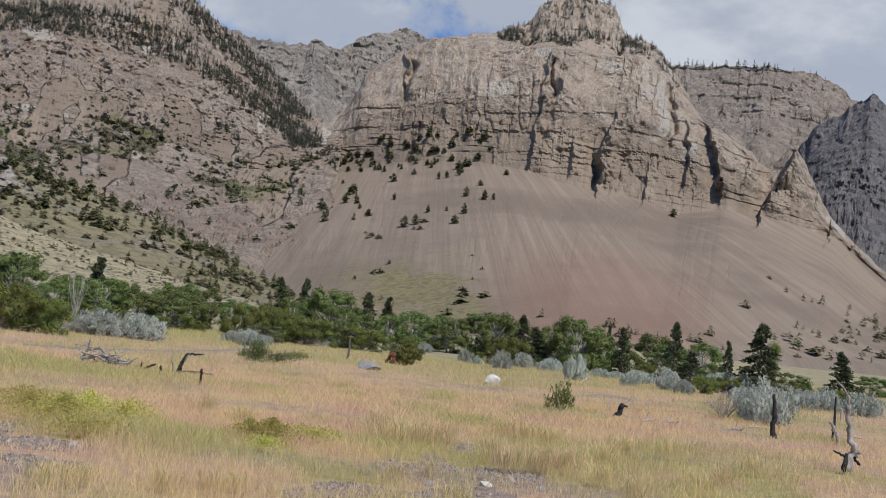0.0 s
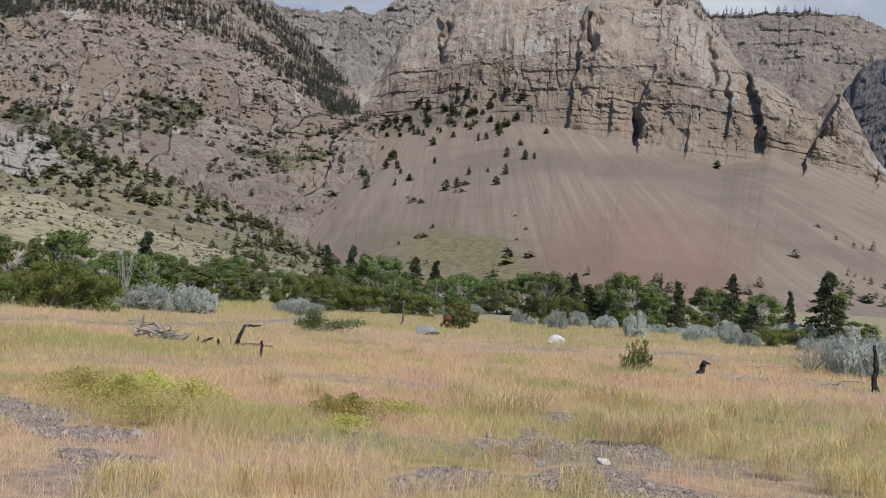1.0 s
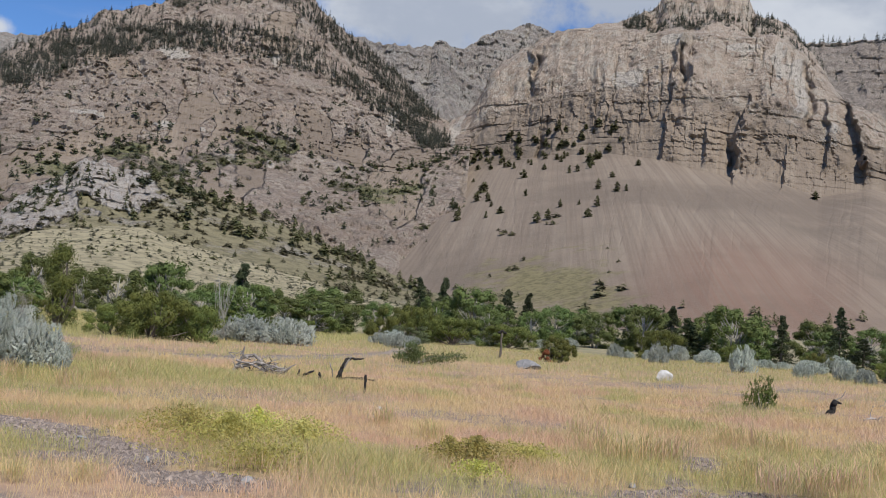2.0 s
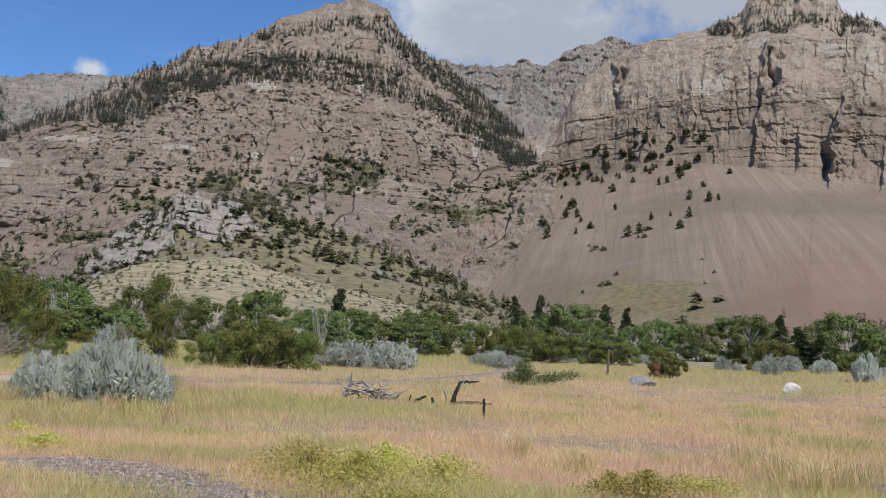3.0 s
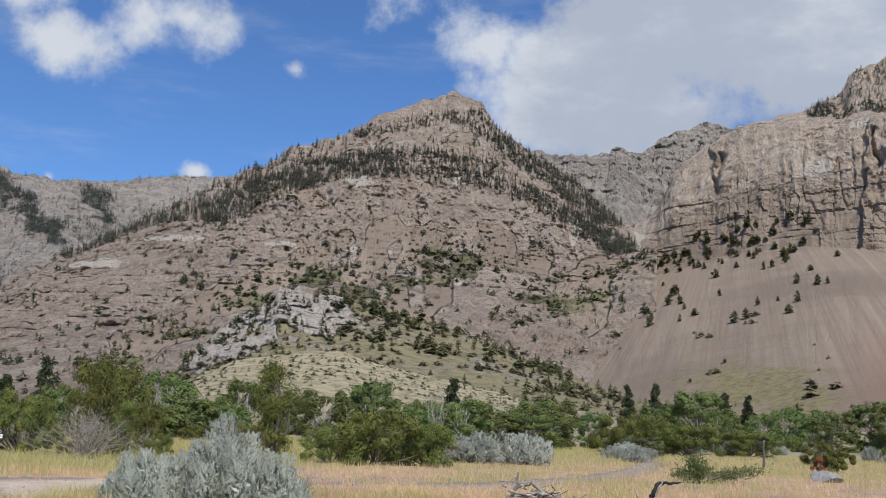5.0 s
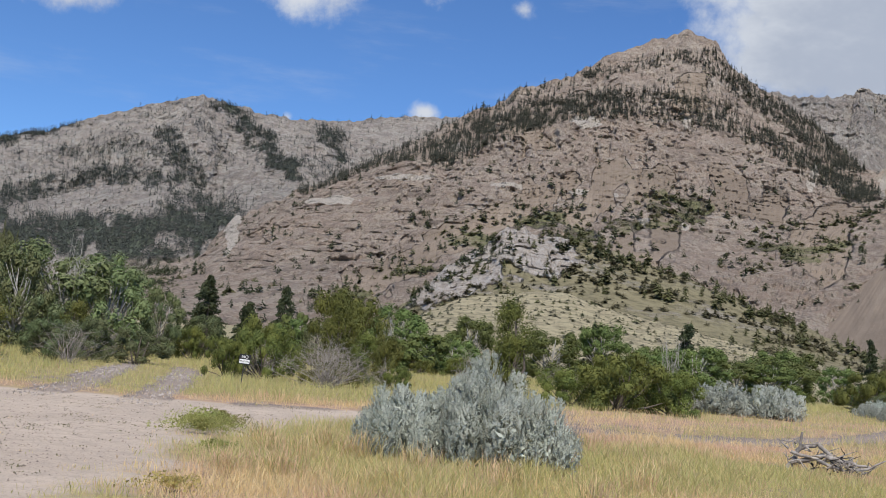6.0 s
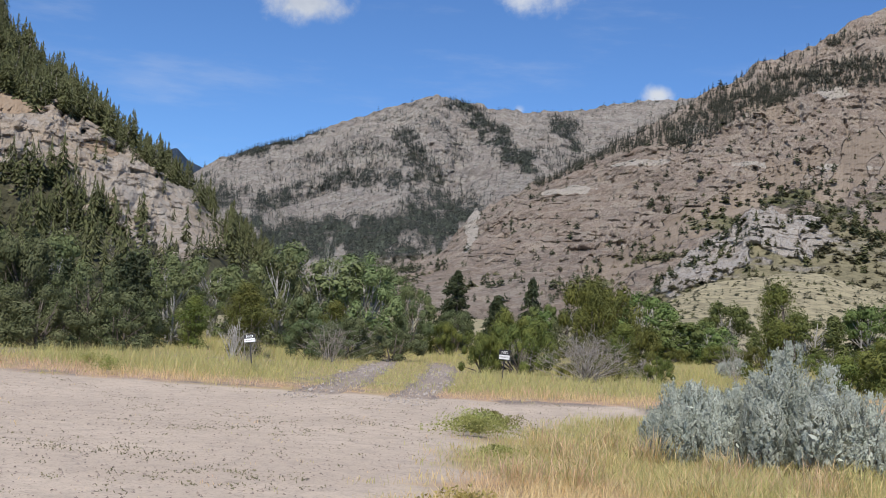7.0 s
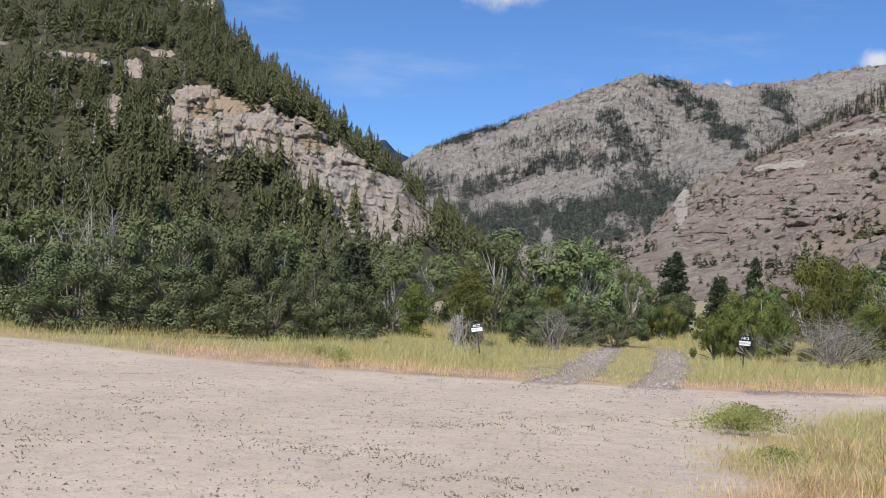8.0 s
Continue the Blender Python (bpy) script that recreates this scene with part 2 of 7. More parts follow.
def rock_material(name, light, dark, warm, scree_cols, grass, big=1.0, bands=1.0, relief=1.0, grainy=1.0):
    """Layered volcanic rock with cracks, loose scree and thin dry grass on the gentler ground."""
    mat, nt, b, geo = material(name)
    pos = geo.outputs["Position"]
    loft = attr_(nt, "loft", "Vector")
    n1 = noise_(nt, pos, 0.006 / big, 5, 0.6)
    n2 = noise_(nt, pos, 0.045 / big, 6, 0.65)
    strata = noise_(nt, pos, 0.02 / big, 5, 0.62, (0.5, 0.5, 3.4 * bands))
    flute = noise_(nt, pos, 0.05 / big, 5, 0.6, (1, 1, 0.16))
    col = mixc(nt, ramp(nt, n1, 0.35, 0.66), light, warm)
    col = mixc(nt, ramp(nt, strata, 0.46, 0.68, 0, 0.42), col, dark)
    col = mixc(nt, ramp(nt, n2, 0.5, 0.75, 0, 0.6), col, dark)
    grit = noise_(nt, pos, 0.3 / big, 4, 0.7, (1, 1, 1.5))
    col = mixc(nt, ramp(nt, grit, 0.5, 0.68, 0, 0.42 * grainy), col, tuple(c * 0.75 for c in dark))
    col = mixc(nt, ramp(nt, grit, 0.46, 0.3, 0, 0.42 * grainy), col, tuple(min(0.6, c * 1.35) for c in light))
    col = mixc(nt, ramp(nt, flute, 0.52, 0.66, 0, 0.42), col, tuple(c * 0.8 for c in dark))
    mp = nd(nt, "ShaderNodeMapping", {"Vector": pos})
    mp.inputs["Scale"].default_value = (1, 1, 0.45)
    warp = nd(nt, "ShaderNodeVectorMath", {0: mp.outputs[0], 1: nd(nt, "ShaderNodeCombineXYZ", {0: m_(nt, "MULTIPLY", n2, 90.0 * big), 1: m_(nt, "MULTIPLY", flute, 90.0 * big)}).outputs[0]})
    speck = nt.nodes.new("ShaderNodeTexVoronoi")
    speck.inputs["Scale"].default_value = 0.13 / big
    nt.links.new(warp.outputs[0], speck.inputs["Vector"])
    sp = ramp(nt, nd(nt, "ShaderNodeSeparateColor", {0: speck.outputs["Color"]}).outputs[0], 0.1, 0.9)
    col = mixc(nt, m_(nt, "MULTIPLY", ramp(nt, sp, 0.55, 1.0), 0.3), col, tuple(min(0.6, c * 1.45) for c in light))
    col = mixc(nt, m_(nt, "MULTIPLY", ramp(nt, sp, 0.4, 0.0), 0.3), col, tuple(c * 0.6 for c in dark))
    pale = ramp(nt, noise_(nt, pos, 0.018 / big, 4, 0.7, (1, 1, 0.5)), 0.66, 0.78, 0, 0.55)
    col = mixc(nt, pale, col, tuple(min(0.6, c * 1.5) for c in light))
    col = mixc(nt, ramp(nt, m_(nt, "ADD", attr_(nt, "pale"), m_(nt, "MULTIPLY", m_(nt, "SUBTRACT", n2, 0.5), 0.8)), 0.3, 0.62, 0, 0.85), col, (0.60, 0.54, 0.465))
    # scree
    s1 = noise_(nt, loft, 0.5, 6, 0.62, (1.0, 0.05, 1.0))
    s2 = noise_(nt, loft, 0.11, 4, 0.55, (1.0, 0.12, 1.0))
    sc = mixc(nt, ramp(nt, s1, 0.35, 0.68), scree_cols[0], scree_cols[1])
    sc = mixc(nt, ramp(nt, s2, 0.44, 0.66, 0, 0.75), sc, scree_cols[2])
    sc = mixc(nt, ramp(nt, noise_(nt, pos, 0.0045, 4, 0.6), 0.42, 0.62, 0, 0.7), sc, tuple(c * 0.82 for c in scree_cols[1]))
    sc = mixc(nt, ramp(nt, noise_(nt, pos, 0.25, 4, 0.7), 0.5, 0.85, 0, 0.35), sc, dark)
    red = attr_(nt, "red")
    sc = mixc(nt, m_(nt, "MULTIPLY", red, ramp(nt, s1, 0.3, 0.7, 0.45, 1.0)), sc, (0.27, 0.15, 0.105))
    scree = ramp(nt, m_(nt, "ADD", attr_(nt, "scree"), m_(nt, "MULTIPLY", m_(nt, "SUBTRACT", n2, 0.5), 0.7)), 0.35, 0.6)
    col = mixc(nt, scree, col, sc)
    veg = ramp(nt, m_(nt, "ADD", attr_(nt, "veg"), m_(nt, "MULTIPLY", m_(nt, "SUBTRACT", noise_(nt, pos, 0.03, 6, 0.7), 0.5), 1.6)), 0.4, 0.75)
    gcol = mixc(nt, ramp(nt, noise_(nt, pos, 0.22, 5, 0.7), 0.42, 0.62), grass, tuple(c * 0.62 for c in grass))
    col = mixc(nt, veg, col, gcol)
    nt.links.new(col, b.inputs["Base Color"])
    b.inputs["Roughness"].default_value = 0.95
    h = m_(nt, "ADD", m_(nt, "MULTIPLY", flute, 0.6), m_(nt, "MULTIPLY", n2, 0.9))
    h = m_(nt, "ADD", h, m_(nt, "MULTIPLY", noise_(nt, pos, 0.42 / big, 5, 0.75), 0.5 / relief))
    h = m_(nt, "ADD", h, m_(nt, "MULTIPLY", strata, 0.2))
    amount = m_(nt, "SUBTRACT", 1.0, m_(nt, "MULTIPLY", m_(nt, "MAXIMUM", scree, veg), 0.85))
    bump_(nt, b, m_(nt, "MULTIPLY", h, amount), 1.0, 12.0 * big * relief)
    return mat


def plain_rough(name, a, bcol, scale, rough=0.9, bump=0.3, dist=0.02, spread=(0.35, 0.65), stretch=None):
    mat, nt, b, geo = material(name)
    tc = nt.nodes.new("ShaderNodeTexCoord").outputs["Object"]
    n = noise_(nt, tc, scale, 6, 0.65, stretch)
    n2 = noise_(nt, tc, scale * 0.17, 3, 0.5)
    rnd = nt.nodes.new("ShaderNodeObjectInfo").outputs["Random"]
    col = mixc(nt, ramp(nt, n, *spread), a, bcol)
    col = mixc(nt, ramp(nt, n2, 0.4, 0.7, 0, 0.35), col, tuple(c * 0.6 for c in bcol))
    nt.links.new(col, b.inputs["Base Color"])
    b.inputs["Roughness"].default_value = rough
    bump_(nt, b, n, bump, dist)
    return mat


def foliage(name, a, bcol, c, trans=0.25):
    """Leaves that differ one by one, with some light through them."""
    mat, nt, b, geo = material(name)
    rnd = geo.outputs["Random Per Island"]
    ob = nt.nodes.new("ShaderNodeObjectInfo").outputs["Random"]
    col = mixc(nt, rnd, a, bcol)
    col = mixc(nt, ramp(nt, noise_(nt, geo.outputs["Position"], 0.9, 3, 0.6), 0.4, 0.65, 0, 0.7), col, c)
    hsv = nd(nt, "ShaderNodeHueSaturation", {"Color": col, "Hue": m_(nt, "ADD", 0.475, m_(nt, "MULTIPLY", ob, 0.045)), "Value": m_(nt, "ADD", 0.76, m_(nt, "MULTIPLY", ob, 0.46)), "Saturation": 1.0, "Fac": 1.0})
    nt.links.new(hsv.outputs[0], b.inputs["Base Color"])
    b.inputs["Roughness"].default_value = 0.7
    tr = nd(nt, "ShaderNodeBsdfTranslucent", {"Color": hsv.outputs[0]})
    mx = nd(nt, "ShaderNodeMixShader", {0: trans, 1: b.outputs[0], 2: tr.outputs[0]})
    out = [n for n in nt.nodes if n.bl_idname == "ShaderNodeOutputMaterial"][0]
    nt.links.new(mx.outputs[0], out.inputs[0])
    return mat


def ground_material():
    mat, nt, b, geo = material("meadow_ground")
    pos = geo.outputs["Position"]
    n1, n2, n3 = noise_(nt, pos, 0.35, 5, 0.6), noise_(nt, pos, 3.0, 6, 0.7), noise_(nt, pos, 22.0, 4, 0.7)
    straw = mixc(nt, ramp(nt, n2, 0.35, 0.65), (0.47, 0.325, 0.215), (0.33, 0.225, 0.165))
    green = mixc(nt, ramp(nt, n2, 0.35, 0.65), (0.37, 0.31, 0.125), (0.25, 0.22, 0.085))
    col = mixc(nt, attr_(nt, "green"), straw, green)
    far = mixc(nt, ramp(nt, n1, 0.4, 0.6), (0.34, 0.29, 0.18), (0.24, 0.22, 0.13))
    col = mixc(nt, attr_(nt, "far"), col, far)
    stone = nt.nodes.new("ShaderNodeTexVoronoi")
    stone.inputs["Scale"].default_value = 26.0
    nt.links.new(pos, stone.inputs["Vector"])
    grav = mixc(nt, ramp(nt, n2, 0.3, 0.7), (0.33, 0.255, 0.21), (0.22, 0.168, 0.138))
    grav = mixc(nt, 0.5, grav, mixc(nt, ramp(nt, stone.outputs["Distance"], 0.1, 0.7), (0.42, 0.37, 0.33), (0.10, 0.085, 0.075)))
    col = mixc(nt, ramp(nt, m_(nt, "ADD", attr_(nt, "bare"), m_(nt, "MULTIPLY", m_(nt, "SUBTRACT", n2, 0.5), 0.8)), 0.3, 0.6), col, grav)
    lot = mixc(nt, ramp(nt, n1, 0.35, 0.65), (0.53, 0.435, 0.345), (0.46, 0.375, 0.297))
    lot = mixc(nt, ramp(nt, n2, 0.42, 0.7, 0, 0.6), lot, (0.34, 0.285, 0.235))
    lot = mixc(nt, ramp(nt, n3, 0.5, 0.7, 0, 0.6), lot, (0.20, 0.17, 0.15))
    col = mixc(nt, ramp(nt, m_(nt, "ADD", attr_(nt, "lot"), m_(nt, "MULTIPLY", m_(nt, "SUBTRACT", n2, 0.5), 0.7)), 0.3, 0.7), col, lot)
    nt.links.new(col, b.inputs["Base Color"])
    b.inputs["Roughness"].default_value = 0.95
    bump_(nt, b, m_(nt, "ADD", n2, m_(nt, "MULTIPLY", n3, 0.5)), 0.6, 0.04)
    return mat


def grass_material():
    mat, nt, b, geo = material("grass_blades")
    pos = geo.outputs["Position"]
    rnd = geo.outputs["Random Per Island"]
    g = ramp(nt, m_(nt, "ADD", attr_(nt, "green"), m_(nt, "MULTIPLY", m_(nt, "SUBTRACT", rnd, 0.5), 0.5)), 0.25, 0.75)
    n = noise_(nt, pos, 0.45, 4, 0.6)
    straw = mixc(nt, ramp(nt, n, 0.42, 0.6), (0.78, 0.60, 0.31), (0.74, 0.49, 0.355))
    straw = mixc(nt, m_(nt, "MULTIPLY", rnd, 0.5), straw, (0.78, 0.64, 0.40))
    green = mixc(nt, rnd, (0.62, 0.56, 0.25), (0.46, 0.45, 0.18))
    col = mixc(nt, g, straw, green)
    nt.links.new(col, b.inputs["Base Color"])
    b.inputs["Roughness"].default_value = 0.75
    tr = nd(nt, "ShaderNodeBsdfTranslucent", {"Color": col})
    mx = nd(nt, "ShaderNodeMixShader", {0: 0.45, 1: b.outputs[0], 2: tr.outputs[0]})
    out = [q for q in nt.nodes if q.bl_idname == "ShaderNodeOutputMaterial"][0]
    nt.links.new(mx.outputs[0], out.inputs[0])
    return mat


SCREE = ((0.25, 0.198, 0.15), (0.20, 0.158, 0.122), (0.285, 0.232, 0.178))
ROCK_A = rock_material("brown_cliff_rock", (0.57, 0.455, 0.36), (0.34, 0.27, 0.215), (0.51, 0.40, 0.31), SCREE, (0.225, 0.195, 0.105), relief=0.7, grainy=0.35)
ROCK_B = rock_material("grey_brown_rock", (0.46, 0.372, 0.303), (0.25, 0.203, 0.167), (0.405, 0.312, 0.243), SCREE, (0.15, 0.145, 0.075), grainy=0.55)
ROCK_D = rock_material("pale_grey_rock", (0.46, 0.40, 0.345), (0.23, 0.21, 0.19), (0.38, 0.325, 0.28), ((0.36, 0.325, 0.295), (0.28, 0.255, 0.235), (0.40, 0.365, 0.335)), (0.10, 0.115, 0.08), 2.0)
ROCK_P = rock_material("brown_plateau_rock", (0.40, 0.34, 0.285), (0.24, 0.205, 0.175), (0.35, 0.29, 0.24), SCREE, (0.13, 0.13, 0.08), 1.5, grainy=0.5)
# cloud shadow on the right-hand flank is put into this darker rock colour
ROCK_S = rock_material("cloud_shaded_rock", (0.25, 0.235, 0.23), (0.13, 0.13, 0.135), (0.21, 0.195, 0.195), ((0.13, 0.13, 0.13), (0.10, 0.10, 0.11), (0.14, 0.135, 0.13)), (0.05, 0.06, 0.045), 1.2)
# blue of the air over the horizon mountain, painted as its rock colour
ROCK_F = rock_material("haze_blue_rock", (0.045, 0.07, 0.115), (0.03, 0.05, 0.085), (0.04, 0.062, 0.10), ((0.05, 0.075, 0.12),) * 3, (0.03, 0.05, 0.075), 2.0)
ROCK_E = rock_material("cream_cliff_rock", (0.66, 0.565, 0.465), (0.38, 0.32, 0.265), (0.60, 0.475, 0.355), ((0.36, 0.265, 0.185), (0.31, 0.23, 0.16), (0.39, 0.305, 0.22)), (0.07, 0.066, 0.036), 0.35, grainy=0.3)
ROCK_G = rock_material("sage_hill_ground", (0.33, 0.29, 0.255), (0.18, 0.155, 0.135), (0.28, 0.23, 0.19), SCREE, (0.36, 0.315, 0.20), 0.35)
ROCK_H = rock_material("shrub_hill_ground", (0.55, 0.49, 0.425), (0.30, 0.26, 0.225), (0.48, 0.41, 0.34), ((0.25, 0.205, 0.16), (0.215, 0.175, 0.14), (0.28, 0.235, 0.185)), (0.21, 0.185, 0.11), 0.25, grainy=0.6)
GROUND = ground_material()
GRASS = grass_material()
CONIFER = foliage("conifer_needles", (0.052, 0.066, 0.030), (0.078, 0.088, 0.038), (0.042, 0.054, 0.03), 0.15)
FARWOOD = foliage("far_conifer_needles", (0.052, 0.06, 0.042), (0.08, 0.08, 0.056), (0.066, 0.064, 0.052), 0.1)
# needles greyed for the far mountain: aerial haze is mixed into the colour
HAZEWOOD = foliage("haze_grey_conifer_needles", (0.055, 0.066, 0.054), (0.082, 0.088, 0.074), (0.07, 0.076, 0.066), 0.1)
BRUSH = foliage("olive_brush", (0.12, 0.115, 0.052), (0.085, 0.086, 0.042), (0.15, 0.14, 0.066), 0.1)
SLOPEWOOD = foliage("slope_conifer_needles", (0.075, 0.084, 0.03), (0.12, 0.12, 0.046), (0.095, 0.086, 0.046), 0.1)
JUNIPER = foliage("juniper_scales", (0.135, 0.15, 0.034), (0.058, 0.076, 0.02), (0.175, 0.18, 0.042), 0.1)
ASPEN_MAT = foliage("broad_leaves", (0.14, 0.185, 0.055), (0.075, 0.105, 0.032), (0.185, 0.225, 0.07), 0.2)
WILLOW = foliage("dark_grey_green_leaves", (0.125, 0.15, 0.065), (0.062, 0.08, 0.034), (0.17, 0.185, 0.09), 0.1)
COTTON = foliage("cottonwood_leaves", (0.175, 0.21, 0.085), (0.10, 0.125, 0.05), (0.225, 0.25, 0.115), 0.2)
SAGE_FAR = foliage("far_sage", (0.135, 0.14, 0.09), (0.09, 0.096, 0.06), (0.18, 0.18, 0.12), 0.1)
SAGE = foliage("sage_leaves", (0.41, 0.435, 0.365), (0.27, 0.295, 0.245), (0.52, 0.54, 0.465), 0.1)
WEED_GREEN = foliage("green_weed_leaves", (0.33, 0.345, 0.11), (0.23, 0.25, 0.075), (0.42, 0.41, 0.15), 0.4)
WEED = foliage("weed_leaves", (0.60, 0.56, 0.17), (0.48, 0.47, 0.13), (0.68, 0.60, 0.23), 0.5)
BARK = plain_rough("bark", (0.17, 0.14, 0.115), (0.095, 0.08, 0.065), 14, bump=0.6)
PALE_BARK = plain_rough("pale_bark", (0.42, 0.40, 0.36), (0.26, 0.245, 0.22), 9, bump=0.4)
DEADWOOD = plain_rough("weathered_wood", (0.42, 0.38, 0.34), (0.20, 0.175, 0.155), 9, bump=0.6, stretch=(1, 1, 0.2))
CHAR = plain_rough("charred_wood", (0.045, 0.04, 0.037), (0.02, 0.018, 0.017), 12, bump=0.7)

# ---- mountains ----
def box_(v, a, b, soft):
    return sstep(v, a - soft, a + soft) * (1 - sstep(v, b - soft, b + soft))


LOFTS = {}


def near_az(A, z, pts, k):
    """Distance in metres from a line drawn on a mountainside through bearing and height; k metres to a degree."""
    return near_line(np.asarray(A) * k, z, [(a * k, h) for a, h in pts])


def spots(A, z, places):
    """1 inside ovals given by bearing, height and half widths, 0 on their rims, less outside."""
    return np.maximum.reduce([1 - np.hypot((A - a) / da, (z - h) / dz) for a, h, da, dz in places])



def smooth_interp(a, xs, ys, w):
    """Interpolation with corners rounded over about w degrees."""
    return sum(np.interp(a + o, xs, ys) for o in (-w, 0, w)) / 3


def blocks(u, z, wide, tall, size, seed):
    """Courses of broken blocks, each set in or out a little: -0.5 to 0.5."""
    o = u * 0
    w1 = 1.6 * fbm(u / (70 * size), z / (50 * size), o, 3, seed) + 0.5 * fbm(u / (9 * size), z / (9 * size), o, 2, seed + 1)
    w2 = 2.4 * fbm(z / (48 * size), u / (90 * size), o, 3, seed + 2) + 0.5 * fbm(u / (8 * size), z / (8 * size), o, 2, seed + 3)
    r = np.floor(z / (tall * size) + w1)
    c = np.floor(u / (wide * size) + w2 + 7.3 * hash3(r, r * 0, r * 0, seed + 4))
    return hash3(c, r, r * 0, seed + 5) - 0.5


def mountain(name, label, mat, lines, rows, rough, scree, veg, step, seed, flute=1.0, back=220.0, jag=3.0, size=1.0, strata=1.0, red=None, extra=None, block=1.0, lump=1.0, column=1.0, spurs=(), clefts=(), scars=(), ribs=(), foot=1.0, grain=1.0, cracks=0.7, courses=(9, 9)):
    """A mountainside lofted through level lines, from its foot up to its crest and a little down behind; rough, scree and veg are given at each line."""
    pl = [polar(l) for l in lines]
    a0, a1 = max(p[0][0] for p in pl), min(p[0][-1] for p in pl)
    az = np.arange(a0, a1, step)
    D = [smooth_interp(az, p[0], p[1], step * 2) for p in pl]
    Zs = [smooth_interp(az, p[0], p[2], step * 1.5) for p in pl]
    D.append(D[-1] + back)
    Zs.append(Zs[-1] * 0.55 - 10)
    rough, scree, veg = list(rough) + [rough[-1]], list(scree) + [scree[-1]], list(veg) + [veg[-1]]
    rows = list(rows) + [6]
    dd, zz, rr, ss, vv, tt = [], [], [], [], [], []
    for k in range(len(D) - 1):
        for j in range(rows[k] + (k == len(D) - 2)):
            t = j / rows[k]
            dd.append(D[k] + (D[k + 1] - D[k]) * t)
            zz.append(Zs[k] + (Zs[k + 1] - Zs[k]) * t)
            rr.append(np.full(len(az), rough[k] + (rough[k + 1] - rough[k]) * sstep(t, 0.0, 0.35 if rough[k + 1] > rough[k] else 1.0)))
            ss.append(np.full(len(az), scree[k] + (scree[k + 1] - scree[k]) * t))
            vv.append(np.full(len(az), veg[k] + (veg[k + 1] - veg[k]) * t))
            tt.append(np.full(len(az), k + t))
    dd, zz, rr, ss, vv, tt = (np.array(q) for q in (dd, zz, rr, ss, vv, tt))
    A = np.broadcast_to(az, dd.shape)
    x, y = OX - np.sin(np.radians(A)) * dd, OY + np.cos(np.radians(A)) * dd
    u = np.radians(A) * dd.mean()
    # buttresses and gullies, blocks, ledges
    q = 55.0 * size
    wx = 18 * size * (fbm(x / q, y / q, zz / q, 3, seed + 3) - 0.5)
    big = fbm((u + wx) / (120 * size), zz / (520 * size), dd * 0, 4, seed, True)
    mid = fbm((u + wx) / (34 * size), zz / (110 * size), dd / 400, 4, seed + 5, True)
    blk = fbm(x / (26 * size), y / (26 * size), zz / (17 * size * block), 4, seed + 8)
    led = zz / (31 * size) + 1.1 * fbm(x / (160 * size), y / (160 * size), zz / (260 * size), 4, seed + 11)
    ledge = ((led - np.floor(led)) ** 2 - 0.35) * (0.15 + 1.3 * sstep(fbm(u / (80 * size), zz / (45 * size), dd * 0, 3, seed + 14), 0.42, 0.68))
    thin = zz / (8.5 * size) + 1.0 * fbm(u / (260 * size), zz / (90 * size), dd * 0, 3, seed + 12) + 0.35 * fbm(u / (18 * size), zz / (12 * size), dd * 0, 2, seed + 15)
    thin = ((thin - np.floor(thin)) ** 2 - 0.35) * sstep(fbm(u / (40 * size), zz / (14 * size), dd * 0, 3, seed + 13), 0.4, 0.6)
    fine = fbm(x / (9 * size), y / (9 * size), zz / (9 * size), 3, seed + 16)
    bold = 0.35 + 0.9 * sstep(fbm(u / (75 * size), zz / (75 * size), dd * 0, 3, seed + 57), 0.4, 0.62)
    col = bold * (0.55 * blocks(u, zz, 15, 26, size, seed + 61) + 0.34 * blocks(u, zz, 7, 6.5, size, seed + 71) + 0.2 * blocks(u, zz, 3.6, 3.4, size, seed + 81))
    slit = vnoise((u + 0.35 * wx + 5 * size * fine) / (11 * size), zz / (85 * size), dd * 0, seed + 91)
    slit = sstep(1 - np.abs(2 * slit - 1), 0.8, 1.0) * sstep(fbm(u / (60 * size), zz / (50 * size), dd * 0, 3, seed + 93), 0.4, 0.62)
    push = rr * size * (-8 * cracks * slit + column * 15 * col + 40 * flute * (big - 0.52) + 17 * flute * (mid - 0.5) + 20 * lump * (blk - 0.5) + 13 * grain * (fine - 0.5) - 4.5 * strata * ledge - 4.2 * box_(tt, courses[0], courses[1], 0.06) * thin)
    soft = (1 - rr) * size * (10 * (fbm(u / (90 * size), tt * 1.5, dd * 0, 3, seed + 21) - 0.5) + 0.5 * (fbm(x / 9, y / 9, zz / 9, 3, seed + 25) - 0.5))
    dd = dd - push - soft
    crest = sstep(tt, len(lines) - 1.6, len(lines) - 1.0)
    zz = zz + crest * jag * ((fbm(u / (22 * size), dd * 0, dd * 0, 4, seed + 31, True) - 0.55) * 2.2 + 1.2 * (vnoise(u / (7 * size), dd * 0, dd * 0, seed + 33) - 0.5))
    zz = zz + rr * size * 3.0 * (blk - 0.5)
    wig = 1.3 * (fbm(zz / 55, u / 160, dd * 0, 4, seed + 41) - 0.5) + 0.45 * (fbm(zz / 16, u / 22, dd * 0, 3, seed + 42) - 0.5)
    ragged = fbm(u / (9 * size), zz / (16 * size), dd * 0, 4, seed + 45)
